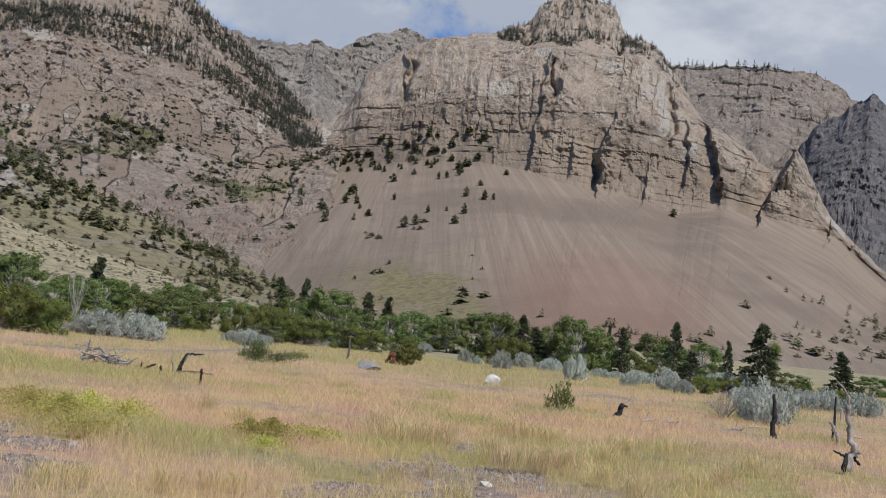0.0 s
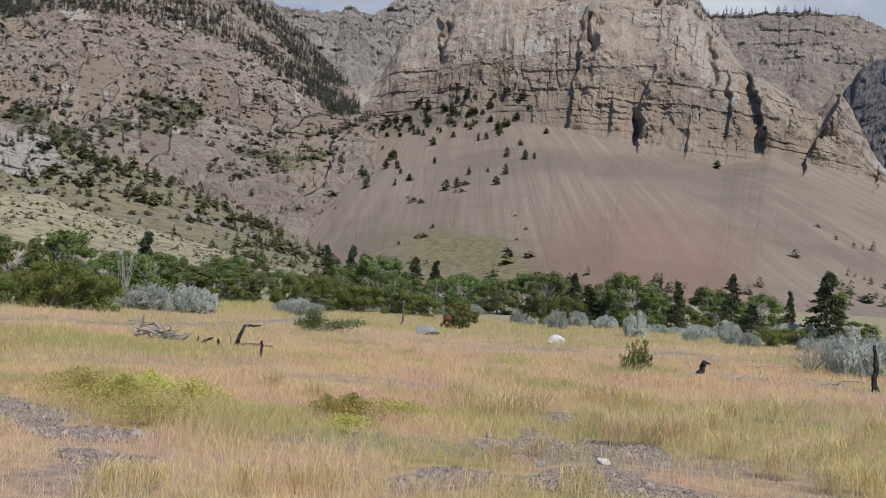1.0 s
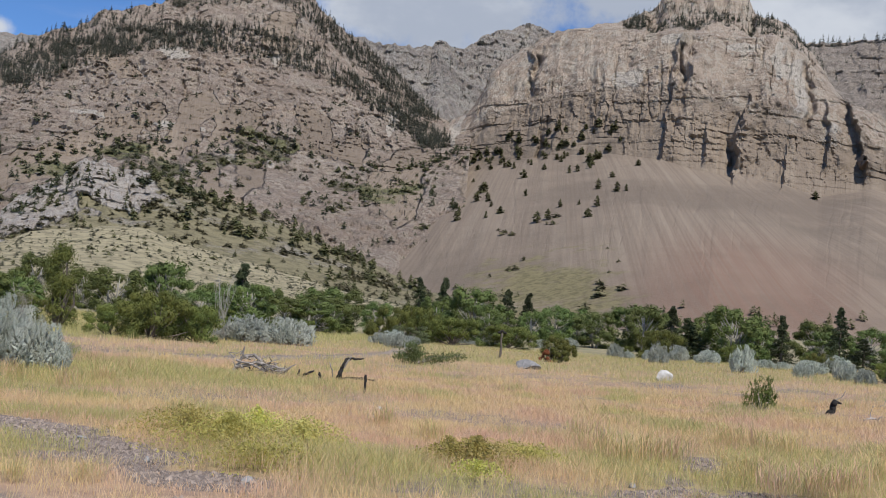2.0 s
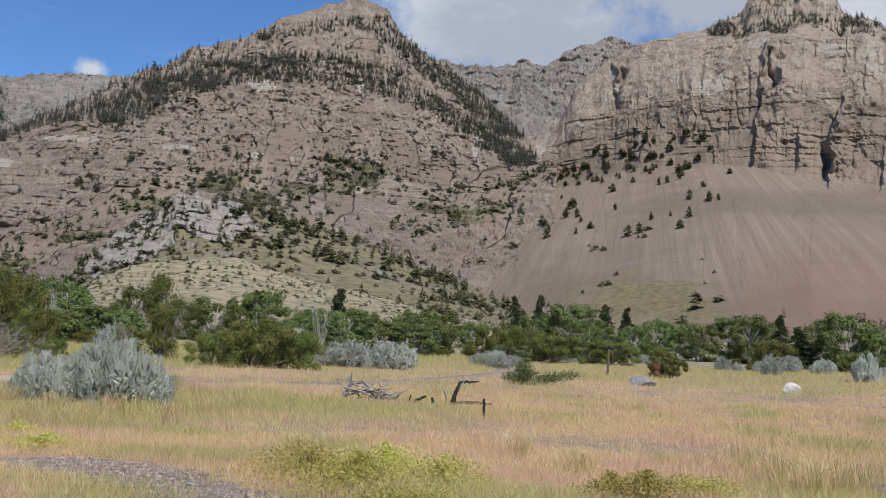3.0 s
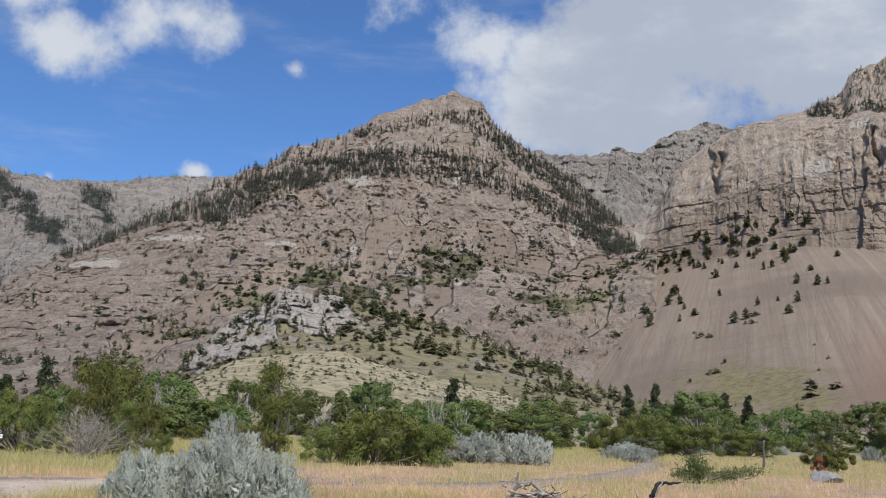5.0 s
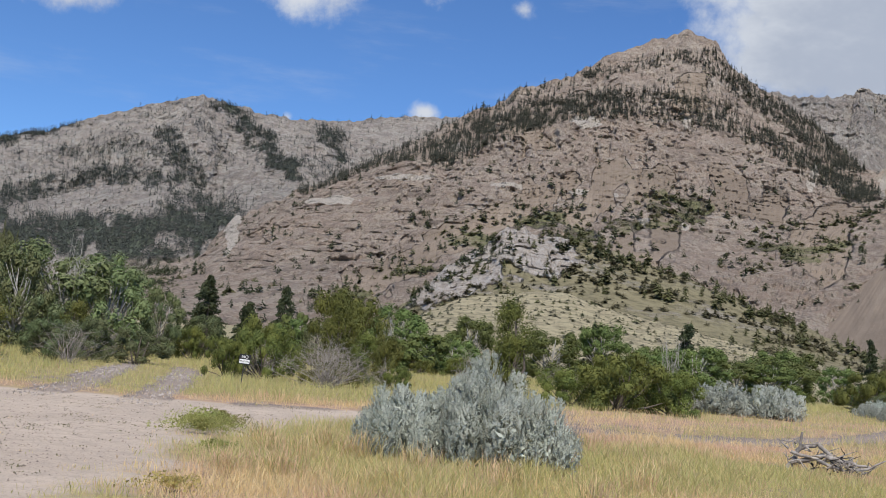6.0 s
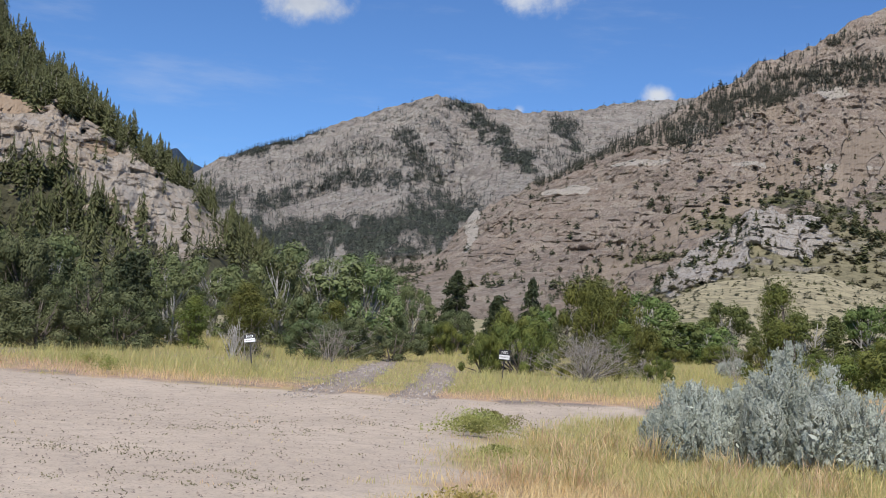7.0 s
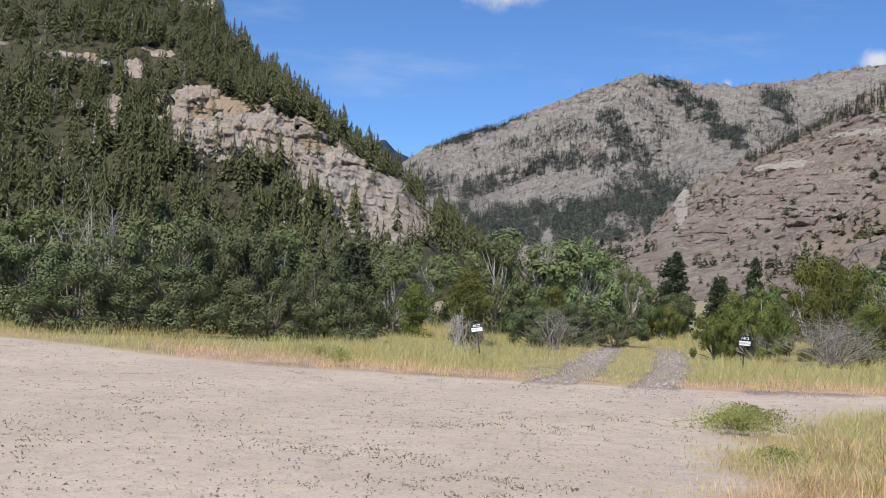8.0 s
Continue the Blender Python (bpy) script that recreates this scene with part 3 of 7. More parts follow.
    for a, lo, hi, wr, wl, depth in spurs:
        dd = dd - (depth if depth > 40 else 0.6 * depth) * np.exp(-(((A + wig - a) / np.where(A + wig < a, wr, wl * 1.3)) ** 2)) * sstep(zz, lo - 60, lo + 5) * (1 - sstep(zz + 60 * (ragged - 0.5), hi - 25, hi + 25))
    for a, lo, hi, w, depth in clefts:
        dd = dd + depth * np.exp(-(((A + wig - a) / w) ** 2)) * box_(zz, lo, hi, 12)
    worn = fbm(u / (14 * size), zz / (20 * size), dd * 0, 4, seed + 47) - 0.5
    for pts, wr, depth, wl in ribs:                  # buttresses with one sharper flank
        pts = sorted(pts, key=lambda q: q[1])
        hs = [q[1] for q in pts]
        off = np.interp(zz, hs, [q[0] for q in pts]) - (A + 0.25 * wig + (0.5 + 1.5 * wl) * worn + 0.14 * col)
        keep = sstep(zz, hs[0] - 18 * size, hs[0] + 14 * size) * (1 - sstep(zz + 40 * size * (ragged - 0.5), hs[-1] - 14 * size, hs[-1] + 14 * size))
        dd = dd - depth * (1 + 1.4 * worn) * np.where(off > 0, np.exp(-off / wr), np.exp(-((off / wl) ** 2))) * keep
    pale = dd * 0
    for a, z, da, dz in scars:
        pale = np.maximum(pale, sstep(1 - np.hypot((A + wig - a) / da, (zz - z) / dz) + 0.8 * (ragged - 0.5), -0.15, 0.15))
    if extra:
        dd, zz, ss, vv = extra(A, tt, dd, zz, ss, vv, u)
    dd[0] *= foot
    x, y = OX - np.sin(np.radians(A)) * dd, OY + np.cos(np.radians(A)) * dd
    zz[0] = 3.0 if foot < 1 else -60.0
    verts = np.stack([x, y, zz], 2).reshape(-1, 3)
    me = mesh_of(name, verts, grid_faces(*dd.shape)[:, ::-1], mat, False)
    fan = np.clip(tt, 0, 1) ** 0.55
    attr(me, "loft", np.stack([(A - 4.5) * 25 / (1 + 1.5 * (1 - fan)), fan * 100, dd * 0], 2).reshape(-1, 3))
    attr(me, "pale", pale.ravel())
    attr(me, "scree", ss.ravel())
    attr(me, "veg", vv.ravel())
    attr(me, "red", (red(A, tt) if red else dd * 0).ravel())
    ob = tagged(new(name, me), label, "mountain", kind="structure")
    LOFTS[name] = (A, tt, np.stack([x, y, zz], 2))
    return ob


A_BASE = [(300, 600, 24), (212, 610, 22), (155, 586, 18), (92, 560, 17), (36, 566, 18), (-24, 628, 20), (-99, 702, 22), (-162, 772, 26), (-262, 871, 36)]
A_FOOT = [(640, 1400, 130), (486, 1425, 155), (412, 1397, 198), (342, 1344, 203), (254, 1313, 207), (197, 1282, 191), (152, 1298, 205), (106, 1313, 213), (66, 1326, 220), (17, 1348, 235),
          (-40, 1378, 244), (-120, 1403, 242), (-197, 1445, 237), (-260, 1466, 226), (-320, 1475, 198), (-375, 1462, 167), (-443, 1443, 141)]
A_MID = [(640, 1420, 140), (492, 1444, 164), (413, 1428, 223), (387, 1425, 268), (354, 1423, 309), (333, 1449, 285), (273, 1421, 317), (239, 1417, 328), (202, 1473, 394), (155, 1479, 422), (86, 1485, 424),
         (24, 1478, 423), (-39, 1508, 437), (-127, 1533, 438), (-183, 1558, 412), (-221, 1563, 380), (-249, 1579, 327), (-292, 1602, 310), (-343, 1613, 294), (-397, 1601, 269), (-493, 1574, 220)]
A_CREST = [(640, 1450, 148), (505, 1482, 172), (426, 1476, 234), (400, 1473, 280), (363, 1462, 322), (344, 1498, 298), (288, 1499, 338), (254, 1506, 352), (226, 1591, 434), (199, 1635, 485), (147, 1641, 507), (128, 1643, 545),
           (77, 1646, 563), (19, 1648, 546), (4, 1648, 512), (-51, 1627, 481), (-134, 1603, 462), (-191, 1617, 434), (-228, 1613, 395), (-257, 1628, 341), (-304, 1661, 326), (-360, 1691, 313), (-416, 1678, 286), (-518, 1650, 239)]


def red_scree(A, t):
    return 0.55 * sstep(1 - np.hypot((A + 6.0) / 8.0, (t - 0.05) / 0.5), 0.0, 0.7) * (t < 1)


def scree_trees(A, t, dd, zz, ss, vv, u):
    rocky = sstep(A - 9.0 - 4.5 * (1 - np.clip(t, 0, 1)) + 3.0 * (fbm(u / 60, t * 3, dd * 0, 3, 301) - 0.5), -0.8, 0.8) * sstep(t, 0.3, 0.5)
    ss = ss * (1 - rocky * 0.9)
    dd = dd - rocky * (26 * (fbm(u / 26, zz / 40, dd * 0, 4, 302, True) - 0.5) + 14 * (fbm(u / 14, zz / 12, dd * 0, 3, 303) - 0.5)) * (t < 1.4)
    zz = zz * (1 - 0.5 * sstep(A, 13.0, 16.8) * sstep(t, 0.2, 0.6))
    vv = vv + 0.12 * rocky
    f = np.clip(t - 2, 0, 1)                                    # the summit block stands steep above a wooded shoulder
    g = np.where(f < 0.75, 0.5 * f / 0.75, 0.5 + 0.5 * (f - 0.75) / 0.25)
    zz = zz - (f - g) * 130 * box_(A, -5.3, 0.1, 0.15) * (t < 3.01)
    vv = vv + 0.5 * sstep(1 - np.hypot((A - 4.0) / 6.5, (t - 0.03) / 0.36), 0.0, 0.9) * (t < 1)
    return dd, zz, ss, vv


mountain("mountain_cliff", "brown layered cliff mountain above a long grey scree slope", ROCK_A, [A_BASE, A_FOOT, A_MID, A_CREST], [70, 120, 40],
         [0.02, 0.25, 1.0, 0.9], [1.0, 0.95, 0.0, 0.1], [0.25, 0.0, 0.0, 0.15], 0.06, 3, 0.85, jag=3.5, red=red_scree, extra=scree_trees, block=2.2, strata=0.5, lump=0.22, column=0.4, foot=0.75, grain=0.4, cracks=0.6, courses=(1.0, 1.3),
         spurs=[(-2.3, 315, 385, 0.7, 0.2, 14), (-11.6, 190, 280, 0.7, 0.3, 14)],
         ribs=[([(-1.55, 415), (-1.48, 343), (-1.36, 294), (-1.15, 236)], 0.9, 16, 0.07), ([(-2.35, 400), (-2.2, 330)], 0.5, 7, 0.07), ([(6.1, 425), (5.7, 345)], 0.6, 14, 0.07), ([(-5.5, 330), (-5.0, 270), (-4.75, 200)], 1.5, 27, 0.07),
               ([(-3.4, 285), (-3.2, 235)], 0.4, 9, 0.07), ([(-7.3, 250), (-7.1, 190)], 0.6, 9, 0.07), ([(-9.0, 330), (-9.3, 280), (-9.2, 225)], 0.5, 15, 0.07), ([(-9.9, 335), (-10.5, 290), (-11.0, 225)], 0.9, 25, 0.07), ([(-12.1, 300), (-12.0, 235)], 0.5, 10, 0.07),
               ([(-14.5, 318), (-14.1, 280), (-13.3, 225), (-12.9, 180)], 1.2, 35, 0.07), ([(-16.6, 235), (-16.2, 170)], 0.7, 14, 0.07), ([(-17.6, 205), (-17.3, 160)], 0.6, 11, 0.07), ([(2.0, 330), (2.2, 290)], 0.5, 6, 0.07), ([(4.3, 300), (4.5, 250)], 0.4, 7, 0.07), ([(0.6, 290), (0.8, 240)], 0.4, 6, 0.07)],
         clefts=[(4.9, 235, 285, 0.12, 14), (5.9, 340, 410, 0.18, 18), (-1.75, 340, 410, 0.12, 16), (-8.3, 280, 420, 0.16, 16), (-4.7, 220, 270, 0.2, 14)],
         scars=[(-6.9, 388, 0.25, 32), (-7.9, 340, 0.28, 55), (-7.5, 372, 0.5, 14), (-1.2, 418, 0.6, 9), (0.9, 354, 0.8, 13), (-9.35, 262, 0.4, 30), (-16.5, 215, 0.35, 28), (9.5, 280, 0.22, 55), (-4.8, 407, 0.8, 8), (13.2, 280, 0.18, 30), (14.0, 235, 0.5, 30), (-1.0, 250, 3.5, 7), (-6.5, 200, 3.0, 9), (3.5, 262, 4.0, 5), (5.5, 250, 5.0, 4), (2.0, 280, 3.0, 4), (-8.0, 205, 3.0, 6), (10.5, 235, 3.0, 9), (12.5, 205, 2.5, 14), (11.0, 180, 3.0, 10)])
B_BASE = [(-140, 898, 40), (-181, 840, 36), (-240, 773, 28), (-299, 709, 22), (-358, 658, 20), (-409, 604, 15), (-477, 578, 14), (-556, 588, 18), (-679, 604, 24)]
B_MID = [(-215, 1372, 234), (-243, 1337, 216), (-285, 1278, 189), (-322, 1217, 170), (-379, 1148, 163), (-436, 1107, 166), (-506, 1043, 160), (-563, 979, 143), (-626, 916, 104), (-677, 854, 83), (-747, 820, 71), (-871, 839, 66), (-942, 835, 62)]
B_CLIFF = [(-232, 1491, 277), (-268, 1485, 275), (-331, 1493, 291), (-387, 1500, 328), (-470, 1476, 346), (-524, 1437, 349), (-590, 1389, 352), (-639, 1312, 325), (-680, 1234, 288), (-697, 1179, 264), (-743, 1114, 234),
           (-783, 1050, 192), (-827, 989, 154), (-864, 957, 126), (-897, 940, 95), (-947, 904, 75), (-995, 881, 68)]
B_CREST = [(-255, 1639, 322), (-299, 1662, 333), (-336, 1676, 351), (-360, 1691, 378), (-394, 1704, 414), (-430, 1706, 441), (-476, 1704, 473), (-528, 1689, 512), (-550, 1682, 546), (-593, 1667, 563), (-646, 1636, 543),
           (-685, 1610, 521), (-710, 1577, 492), (-749, 1536, 459), (-785, 1473, 430), (-800, 1465, 410), (-821, 1385, 369), (-846, 1322, 325), (-869, 1234, 272), (-891, 1169, 234), (-918, 1096, 191), (-942, 1048, 160), (-969, 1024, 109), (-1019, 973, 85), (-1055, 934, 76)]
PEAK_TONGUES = ([(25.0, 228), (27.2, 182), (29.6, 140), (32.5, 98), (35.5, 60)], [(22.9, 250), (23.6, 205), (24.3, 168)], [(20.8, 245), (21.5, 212)], [(17.2, 262), (16.6, 215)], [(27.6, 330), (27.0, 300)], [(18.9, 455), (19.1, 408)])
PEAK_GREEN = [(19.6, 195, 2.3, 30), (26.2, 160, 1.7, 17), (24.4, 142, 2.2, 20), (29.4, 124, 1.8, 12), (22.4, 160, 1.2, 14), (32.8, 84, 1.8, 9), (36.0, 52, 1.8, 9), (13.0, 148, 1.9, 14), (14.9, 158, 1.4, 14), (11.4, 168, 1.2, 15)]


def peak_slopes(A, t, dd, zz, ss, vv, u):
    """Tongues of brown scree and thin grass run down between the lower outcrops of the peak; its long shoulder is level beds of rock."""
    rag = fbm(u / 24, zz / 24, dd * 0, 4, 355) - 0.5
    tongue = np.maximum.reduce([sstep(1 - near_az(A, zz, q, 25) / 26 + 1.5 * rag, 0.0, 0.35) for q in PEAK_TONGUES])
    loose = sstep(fbm(u / 70, t * 1.3, dd * 0, 3, 351), 0.54, 0.66) * box_(t, 0.1, 1.5, 0.2) * (1 - 0.9 * sstep(A, 28, 31))
    tongue = np.maximum(tongue, 0.7 * loose)
    crag = sstep(fbm(u / 30, zz / 22, dd * 0, 4, 352), 0.45, 0.68) * (t < 2) * (1 - tongue)
    dd = dd - crag * (6 + 9 * (fbm(u / 7, zz / 9, dd * 0, 3, 353) - 0.5))
    bed = zz / 10.5 + 2.6 * fbm(u / 150, zz / 120, dd * 0, 3, 356)
    dd = dd + 2.6 * ((bed - np.floor(bed)) ** 2 - 0.35) * sstep(A, 28, 31) * (t < 2.1) * (1 - tongue) * sstep(fbm(u / 40, zz / 20, dd * 0, 3, 357), 0.36, 0.6)
    green = sstep(spots(A, zz, PEAK_GREEN) + 1.3 * rag, 0.0, 0.4)
    ss = np.where(t < 2, np.clip(0.12 * (1 - sstep(A, 28, 31)) + 0.9 * tongue - 0.5 * crag, 0, 1), np.maximum(ss, 0.8 * tongue))
    vv = vv * 0.5 * (1 - 0.8 * sstep(A, 29, 33) * (t < 1.9)) + 0.55 * green
    return dd, zz, ss, vv


mountain("mountain_peak", "grey brown rocky peak with cliff bands and a belt of conifers", ROCK_B, [B_BASE, B_MID, B_CLIFF, B_CREST], [60, 90, 90],
         [0.65, 0.85, 0.9, 0.75], [0.3, 0.42, 0.0, 0.25], [0.26, 0.12, 0.02, 0.12], 0.07, 40, 0.2, jag=4, block=2.0, strata=0.45, lump=1.1, column=1.0, grain=0.75, cracks=0.35, courses=(1.0, 1.3), extra=peak_slopes,
         ribs=[([(25.9, 330), (25.7, 285)], 0.5, 11, 0.07), ([(23.0, 335), (22.8, 280)], 0.4, 11, 0.07), ([(21.2, 330), (20.8, 270)], 0.5, 12, 0.07), ([(28.3, 290), (28.0, 245)], 0.5, 11, 0.07)],
         clefts=[(24.8, 303, 319, 0.35, 26), (29.1, 266, 281, 0.4, 26), (27.2, 262, 292, 0.12, 20), (21.6, 308, 328, 0.25, 22), (23.5, 262, 290, 0.1, 18), (15.0, 250, 300, 0.14, 9)],
         scars=[(9.7, 300, 0.22, 50), (13.2, 290, 0.2, 32), (19.2, 397, 0.22, 40), (30.6, 279, 0.5, 14), (42.4, 140, 0.35, 40), (33.4, 218, 1.2, 6), (37.0, 180, 1.4, 7), (20.5, 172, 1.4, 9), (26.0, 210, 3.0, 5), (24.5, 345, 1.0, 14)])
C_CREST = [(150, 3010, 640), (-64, 3007, 743), (-180, 3003, 829), (-292, 2994, 862), (-334, 2990, 878), (-423, 2878, 808), (-464, 2770, 741), (-487, 2665, 714), (-501, 2611, 725), (-530, 2605, 703), (-584, 2543, 685), (-649, 2527, 681), (-713, 2510, 693), (-790, 2487, 638), (-900, 2450, 560)]


def lower(line, k, h):
    """The same line nearer to the valley and lower."""
    return [(OX + (x - OX) * k, OY + (y - OY) * k, z * h) for x, y, z in line]


mountain("mountain_back", "distant grey rocky ridge behind the gorge", ROCK_D, [lower(C_CREST, 0.72, 0.38), lower(C_CREST, 0.86, 0.62), C_CREST], [30, 60],
         [0.6, 0.8, 0.9], [0.3, 0.2, 0.1], [0.1, 0.05, 0.0], 0.06, 70, 0.8, jag=6, size=1.6, column=0.8)
R_CREST = [(1010, 2350, 600), (783, 2381, 634), (720, 2401, 647), (679, 2392, 675), (613, 2379, 688), (510, 2352, 685), (395, 2374, 681), (312, 2387, 676), (196, 2400, 614), (60, 2400, 520)]
mountain("mountain_plateau", "brown rocky plateau mountain with a wooded rim", ROCK_P, [lower(R_CREST, 0.75, 0.4), lower(R_CREST, 0.9, 0.75), R_CREST], [30, 50],
         [0.6, 0.8, 0.8], [0.3, 0.3, 0.1], [0.1, 0.1, 0.2], 0.06, 90, 0.8, jag=4, size=1.5, lump=0.5, column=0.5)
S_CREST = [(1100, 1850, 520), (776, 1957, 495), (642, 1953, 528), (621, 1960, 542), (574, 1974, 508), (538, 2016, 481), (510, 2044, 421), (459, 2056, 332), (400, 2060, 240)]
mountain("mountain_dark", "cloud-shaded dark mountain flank with scattered conifers", ROCK_S, [lower(S_CREST, 0.72, 0.1), lower(S_CREST, 0.85, 0.55), S_CREST], [30, 60],
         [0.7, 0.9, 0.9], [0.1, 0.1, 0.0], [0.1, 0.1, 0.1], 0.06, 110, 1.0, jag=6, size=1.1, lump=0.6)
D_CREST = [(-1820, 3460, 848), (-2022, 3346, 883), (-2099, 3298, 878), (-2231, 3210, 855), (-2313, 3089, 812), (-2361, 2989, 797), (-2390, 2902, 780), (-2432, 2801, 778), (-2465, 2637, 780), (-2491, 2556, 779), (-2557, 2403, 719),
           (-2598, 2284, 658), (-2642, 2154, 590), (-2698, 2000, 527), (-2735, 1862, 469), (-2787, 1784, 380), (-2857, 1668, 296), (-2950, 1500, 240)]
D_MID = [(-1574, 3024, 564), (-1749, 2809, 578), (-1838, 2508, 488), (-1877, 2352, 475), (-1938, 2236, 454), (-1989, 2123, 388), (-2075, 2039, 418), (-2134, 1903, 372), (-2181, 1770, 319), (-2263, 1664, 322), (-2348, 1541, 273), (-2423, 1420, 225), (-2520, 1300, 190)]
D_BASE = [(-917, 1788, 150), (-1093, 1686, 165), (-1259, 1566, 165), (-1366, 1473, 155), (-1476, 1363, 130), (-1569, 1254, 110), (-1651, 1143, 95), (-1727, 1025, 80), (-1800, 900, 70)]
FAR_BELTS = (([(55, 150), (53.5, 165), (50, 192), (47, 205), (44.5, 228), (42.4, 262)], 70, 1.0), ([(45.9, 570), (44.8, 455), (43.6, 345), (42.4, 272)], 42, 0.75), ([(53, 290), (50.5, 350), (48.5, 410), (46.5, 410), (45, 385)], 40, 0.8), ([(42.9, 745), (41.6, 670), (40.4, 570), (39.3, 470)], 44, 1.0), ([(37.6, 725), (37.0, 600)], 34, 0.9),
             ([(54.5, 492), (52, 560), (50.4, 608)], 22, 0.9), ([(50.5, 470), (47.5, 510), (46, 490)], 34, 0.45), ([(58, 330), (54.5, 285)], 60, 0.8), ([(38.8, 520), (36.4, 500)], 50, 0.35), ([(44.2, 640), (43.0, 520)], 40, 0.3))


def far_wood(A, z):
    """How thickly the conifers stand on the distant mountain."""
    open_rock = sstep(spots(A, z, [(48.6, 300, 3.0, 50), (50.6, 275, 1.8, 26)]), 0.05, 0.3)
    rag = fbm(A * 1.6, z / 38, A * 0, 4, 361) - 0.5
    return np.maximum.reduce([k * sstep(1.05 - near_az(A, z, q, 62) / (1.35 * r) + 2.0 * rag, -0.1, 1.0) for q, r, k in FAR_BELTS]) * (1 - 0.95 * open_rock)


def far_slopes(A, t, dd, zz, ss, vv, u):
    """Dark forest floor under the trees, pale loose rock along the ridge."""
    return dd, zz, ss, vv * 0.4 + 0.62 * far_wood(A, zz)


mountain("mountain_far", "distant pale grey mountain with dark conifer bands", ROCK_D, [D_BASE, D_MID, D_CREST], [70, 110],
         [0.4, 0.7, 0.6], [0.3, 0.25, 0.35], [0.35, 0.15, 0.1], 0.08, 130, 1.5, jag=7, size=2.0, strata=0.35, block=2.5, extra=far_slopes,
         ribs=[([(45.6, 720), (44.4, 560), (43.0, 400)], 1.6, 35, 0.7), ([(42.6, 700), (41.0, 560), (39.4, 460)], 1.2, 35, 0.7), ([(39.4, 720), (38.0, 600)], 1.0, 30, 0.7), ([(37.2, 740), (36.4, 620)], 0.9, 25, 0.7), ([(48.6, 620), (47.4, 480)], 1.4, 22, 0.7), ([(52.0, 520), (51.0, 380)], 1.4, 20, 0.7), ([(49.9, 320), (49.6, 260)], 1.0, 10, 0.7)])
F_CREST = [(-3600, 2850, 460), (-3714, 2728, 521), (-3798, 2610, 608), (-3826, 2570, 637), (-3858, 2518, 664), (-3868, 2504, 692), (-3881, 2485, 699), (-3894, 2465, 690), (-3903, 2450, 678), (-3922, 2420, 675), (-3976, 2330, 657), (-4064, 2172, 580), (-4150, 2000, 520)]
mountain("mountain_horizon", "far haze-blue mountain with a small summit block", ROCK_F, [lower(F_CREST, 0.9, 0.5), F_CREST], [20],
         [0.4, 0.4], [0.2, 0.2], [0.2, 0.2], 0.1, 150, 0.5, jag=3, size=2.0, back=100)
E_CREST = [(-494, 389, 32), (-488, 364, 46), (-487, 348, 55), (-486, 333, 65), (-487, 312, 76), (-493, 302, 84), (-510, 294, 97), (-535, 290, 113), (-571, 284, 136), (-606, 281, 160), (-636, 288, 185), (-670, 285, 205), (-719, 269, 228), (-769, 246, 255), (-822, 202, 286), (-856, 134, 302), (-883, 68, 308)]
E_FOOT = [(-447, 352, 28), (-391, 294, 28), (-380, 274, 34), (-377, 261, 36), (-378, 242, 35), (-370, 215, 31), (-363, 187, 28), (-356, 153, 25), (-346, 122, 23), (-344, 97, 20), (-340, 67, 18), (-343, 41, 16)]
E_LEDGE = [(-470, 371, 30), (-439, 329, 40), (-430, 308, 47), (-419, 288, 54), (-419, 270, 62), (-427, 257, 71), (-435, 244, 79), (-442, 230, 85), (-450, 213, 87), (-457, 198, 90), (-481, 162, 91), (-510, 134, 98), (-518, 91, 97), (-523, 51, 91)]


CLIFF_LINE = [(66.5, 76), (64.4, 74), (62.0, 66), (59.4, 55), (56.4, 43)]
CRAGS = [(70.5, 76, 0.55, 9), (69.9, 104, 0.6, 8), (71.4, 103, 0.5, 4), (66.4, 172, 1.6, 8), (73.0, 108, 0.8, 3), (67.4, 62, 0.7, 7), (68.6, 118, 0.9, 3), (72.4, 76, 0.4, 4)]


def cream_cliff(A, z):
    """1 on the bare cream cliff and the crags in the wood."""
    n = fbm(A * 1.9, z / 5.5, A * 0, 4, 80) - 0.5
    return np.maximum(sstep(1 - near_az(A, z, CLIFF_LINE, 8.4) / 21 + 1.3 * n, 0.0, 0.3), sstep(spots(A, z, CRAGS) + 1.5 * n, 0.0, 0.3))


def cliff_part(A, t, dd, zz, ss, vv, u):
    """The cream cliff stands bare between the woods, with a slope of tan earth on its shoulder."""
    cliff = cream_cliff(A, zz)
    earth = sstep(spots(A, zz, [(65.2, 85, 1.9, 7), (66.4, 79, 1.0, 6), (60.8, 70, 1.0, 5), (72.0, 110, 0.8, 3)]) + 0.9 * (fbm(u / 5, zz / 4, dd * 0, 3, 81) - 0.5), 0.0, 0.4)
    vv = 0.85 * (1 - np.maximum(cliff, earth))
    ss = 0.9 * earth
    dd = dd - cliff * (1 - earth) * (3 + 10 * (fbm(u / 16, zz / 30, dd * 0, 4, 77, True) - 0.4) + 8 * (fbm(u / 20, zz / 13, dd * 0, 4, 78) - 0.5) + 2.2 * blocks(u, zz, 6, 4, 1.0, 82) + 1.2 * blocks(u, zz, 2.6, 2, 1.0, 84))
    return dd, zz, ss, vv


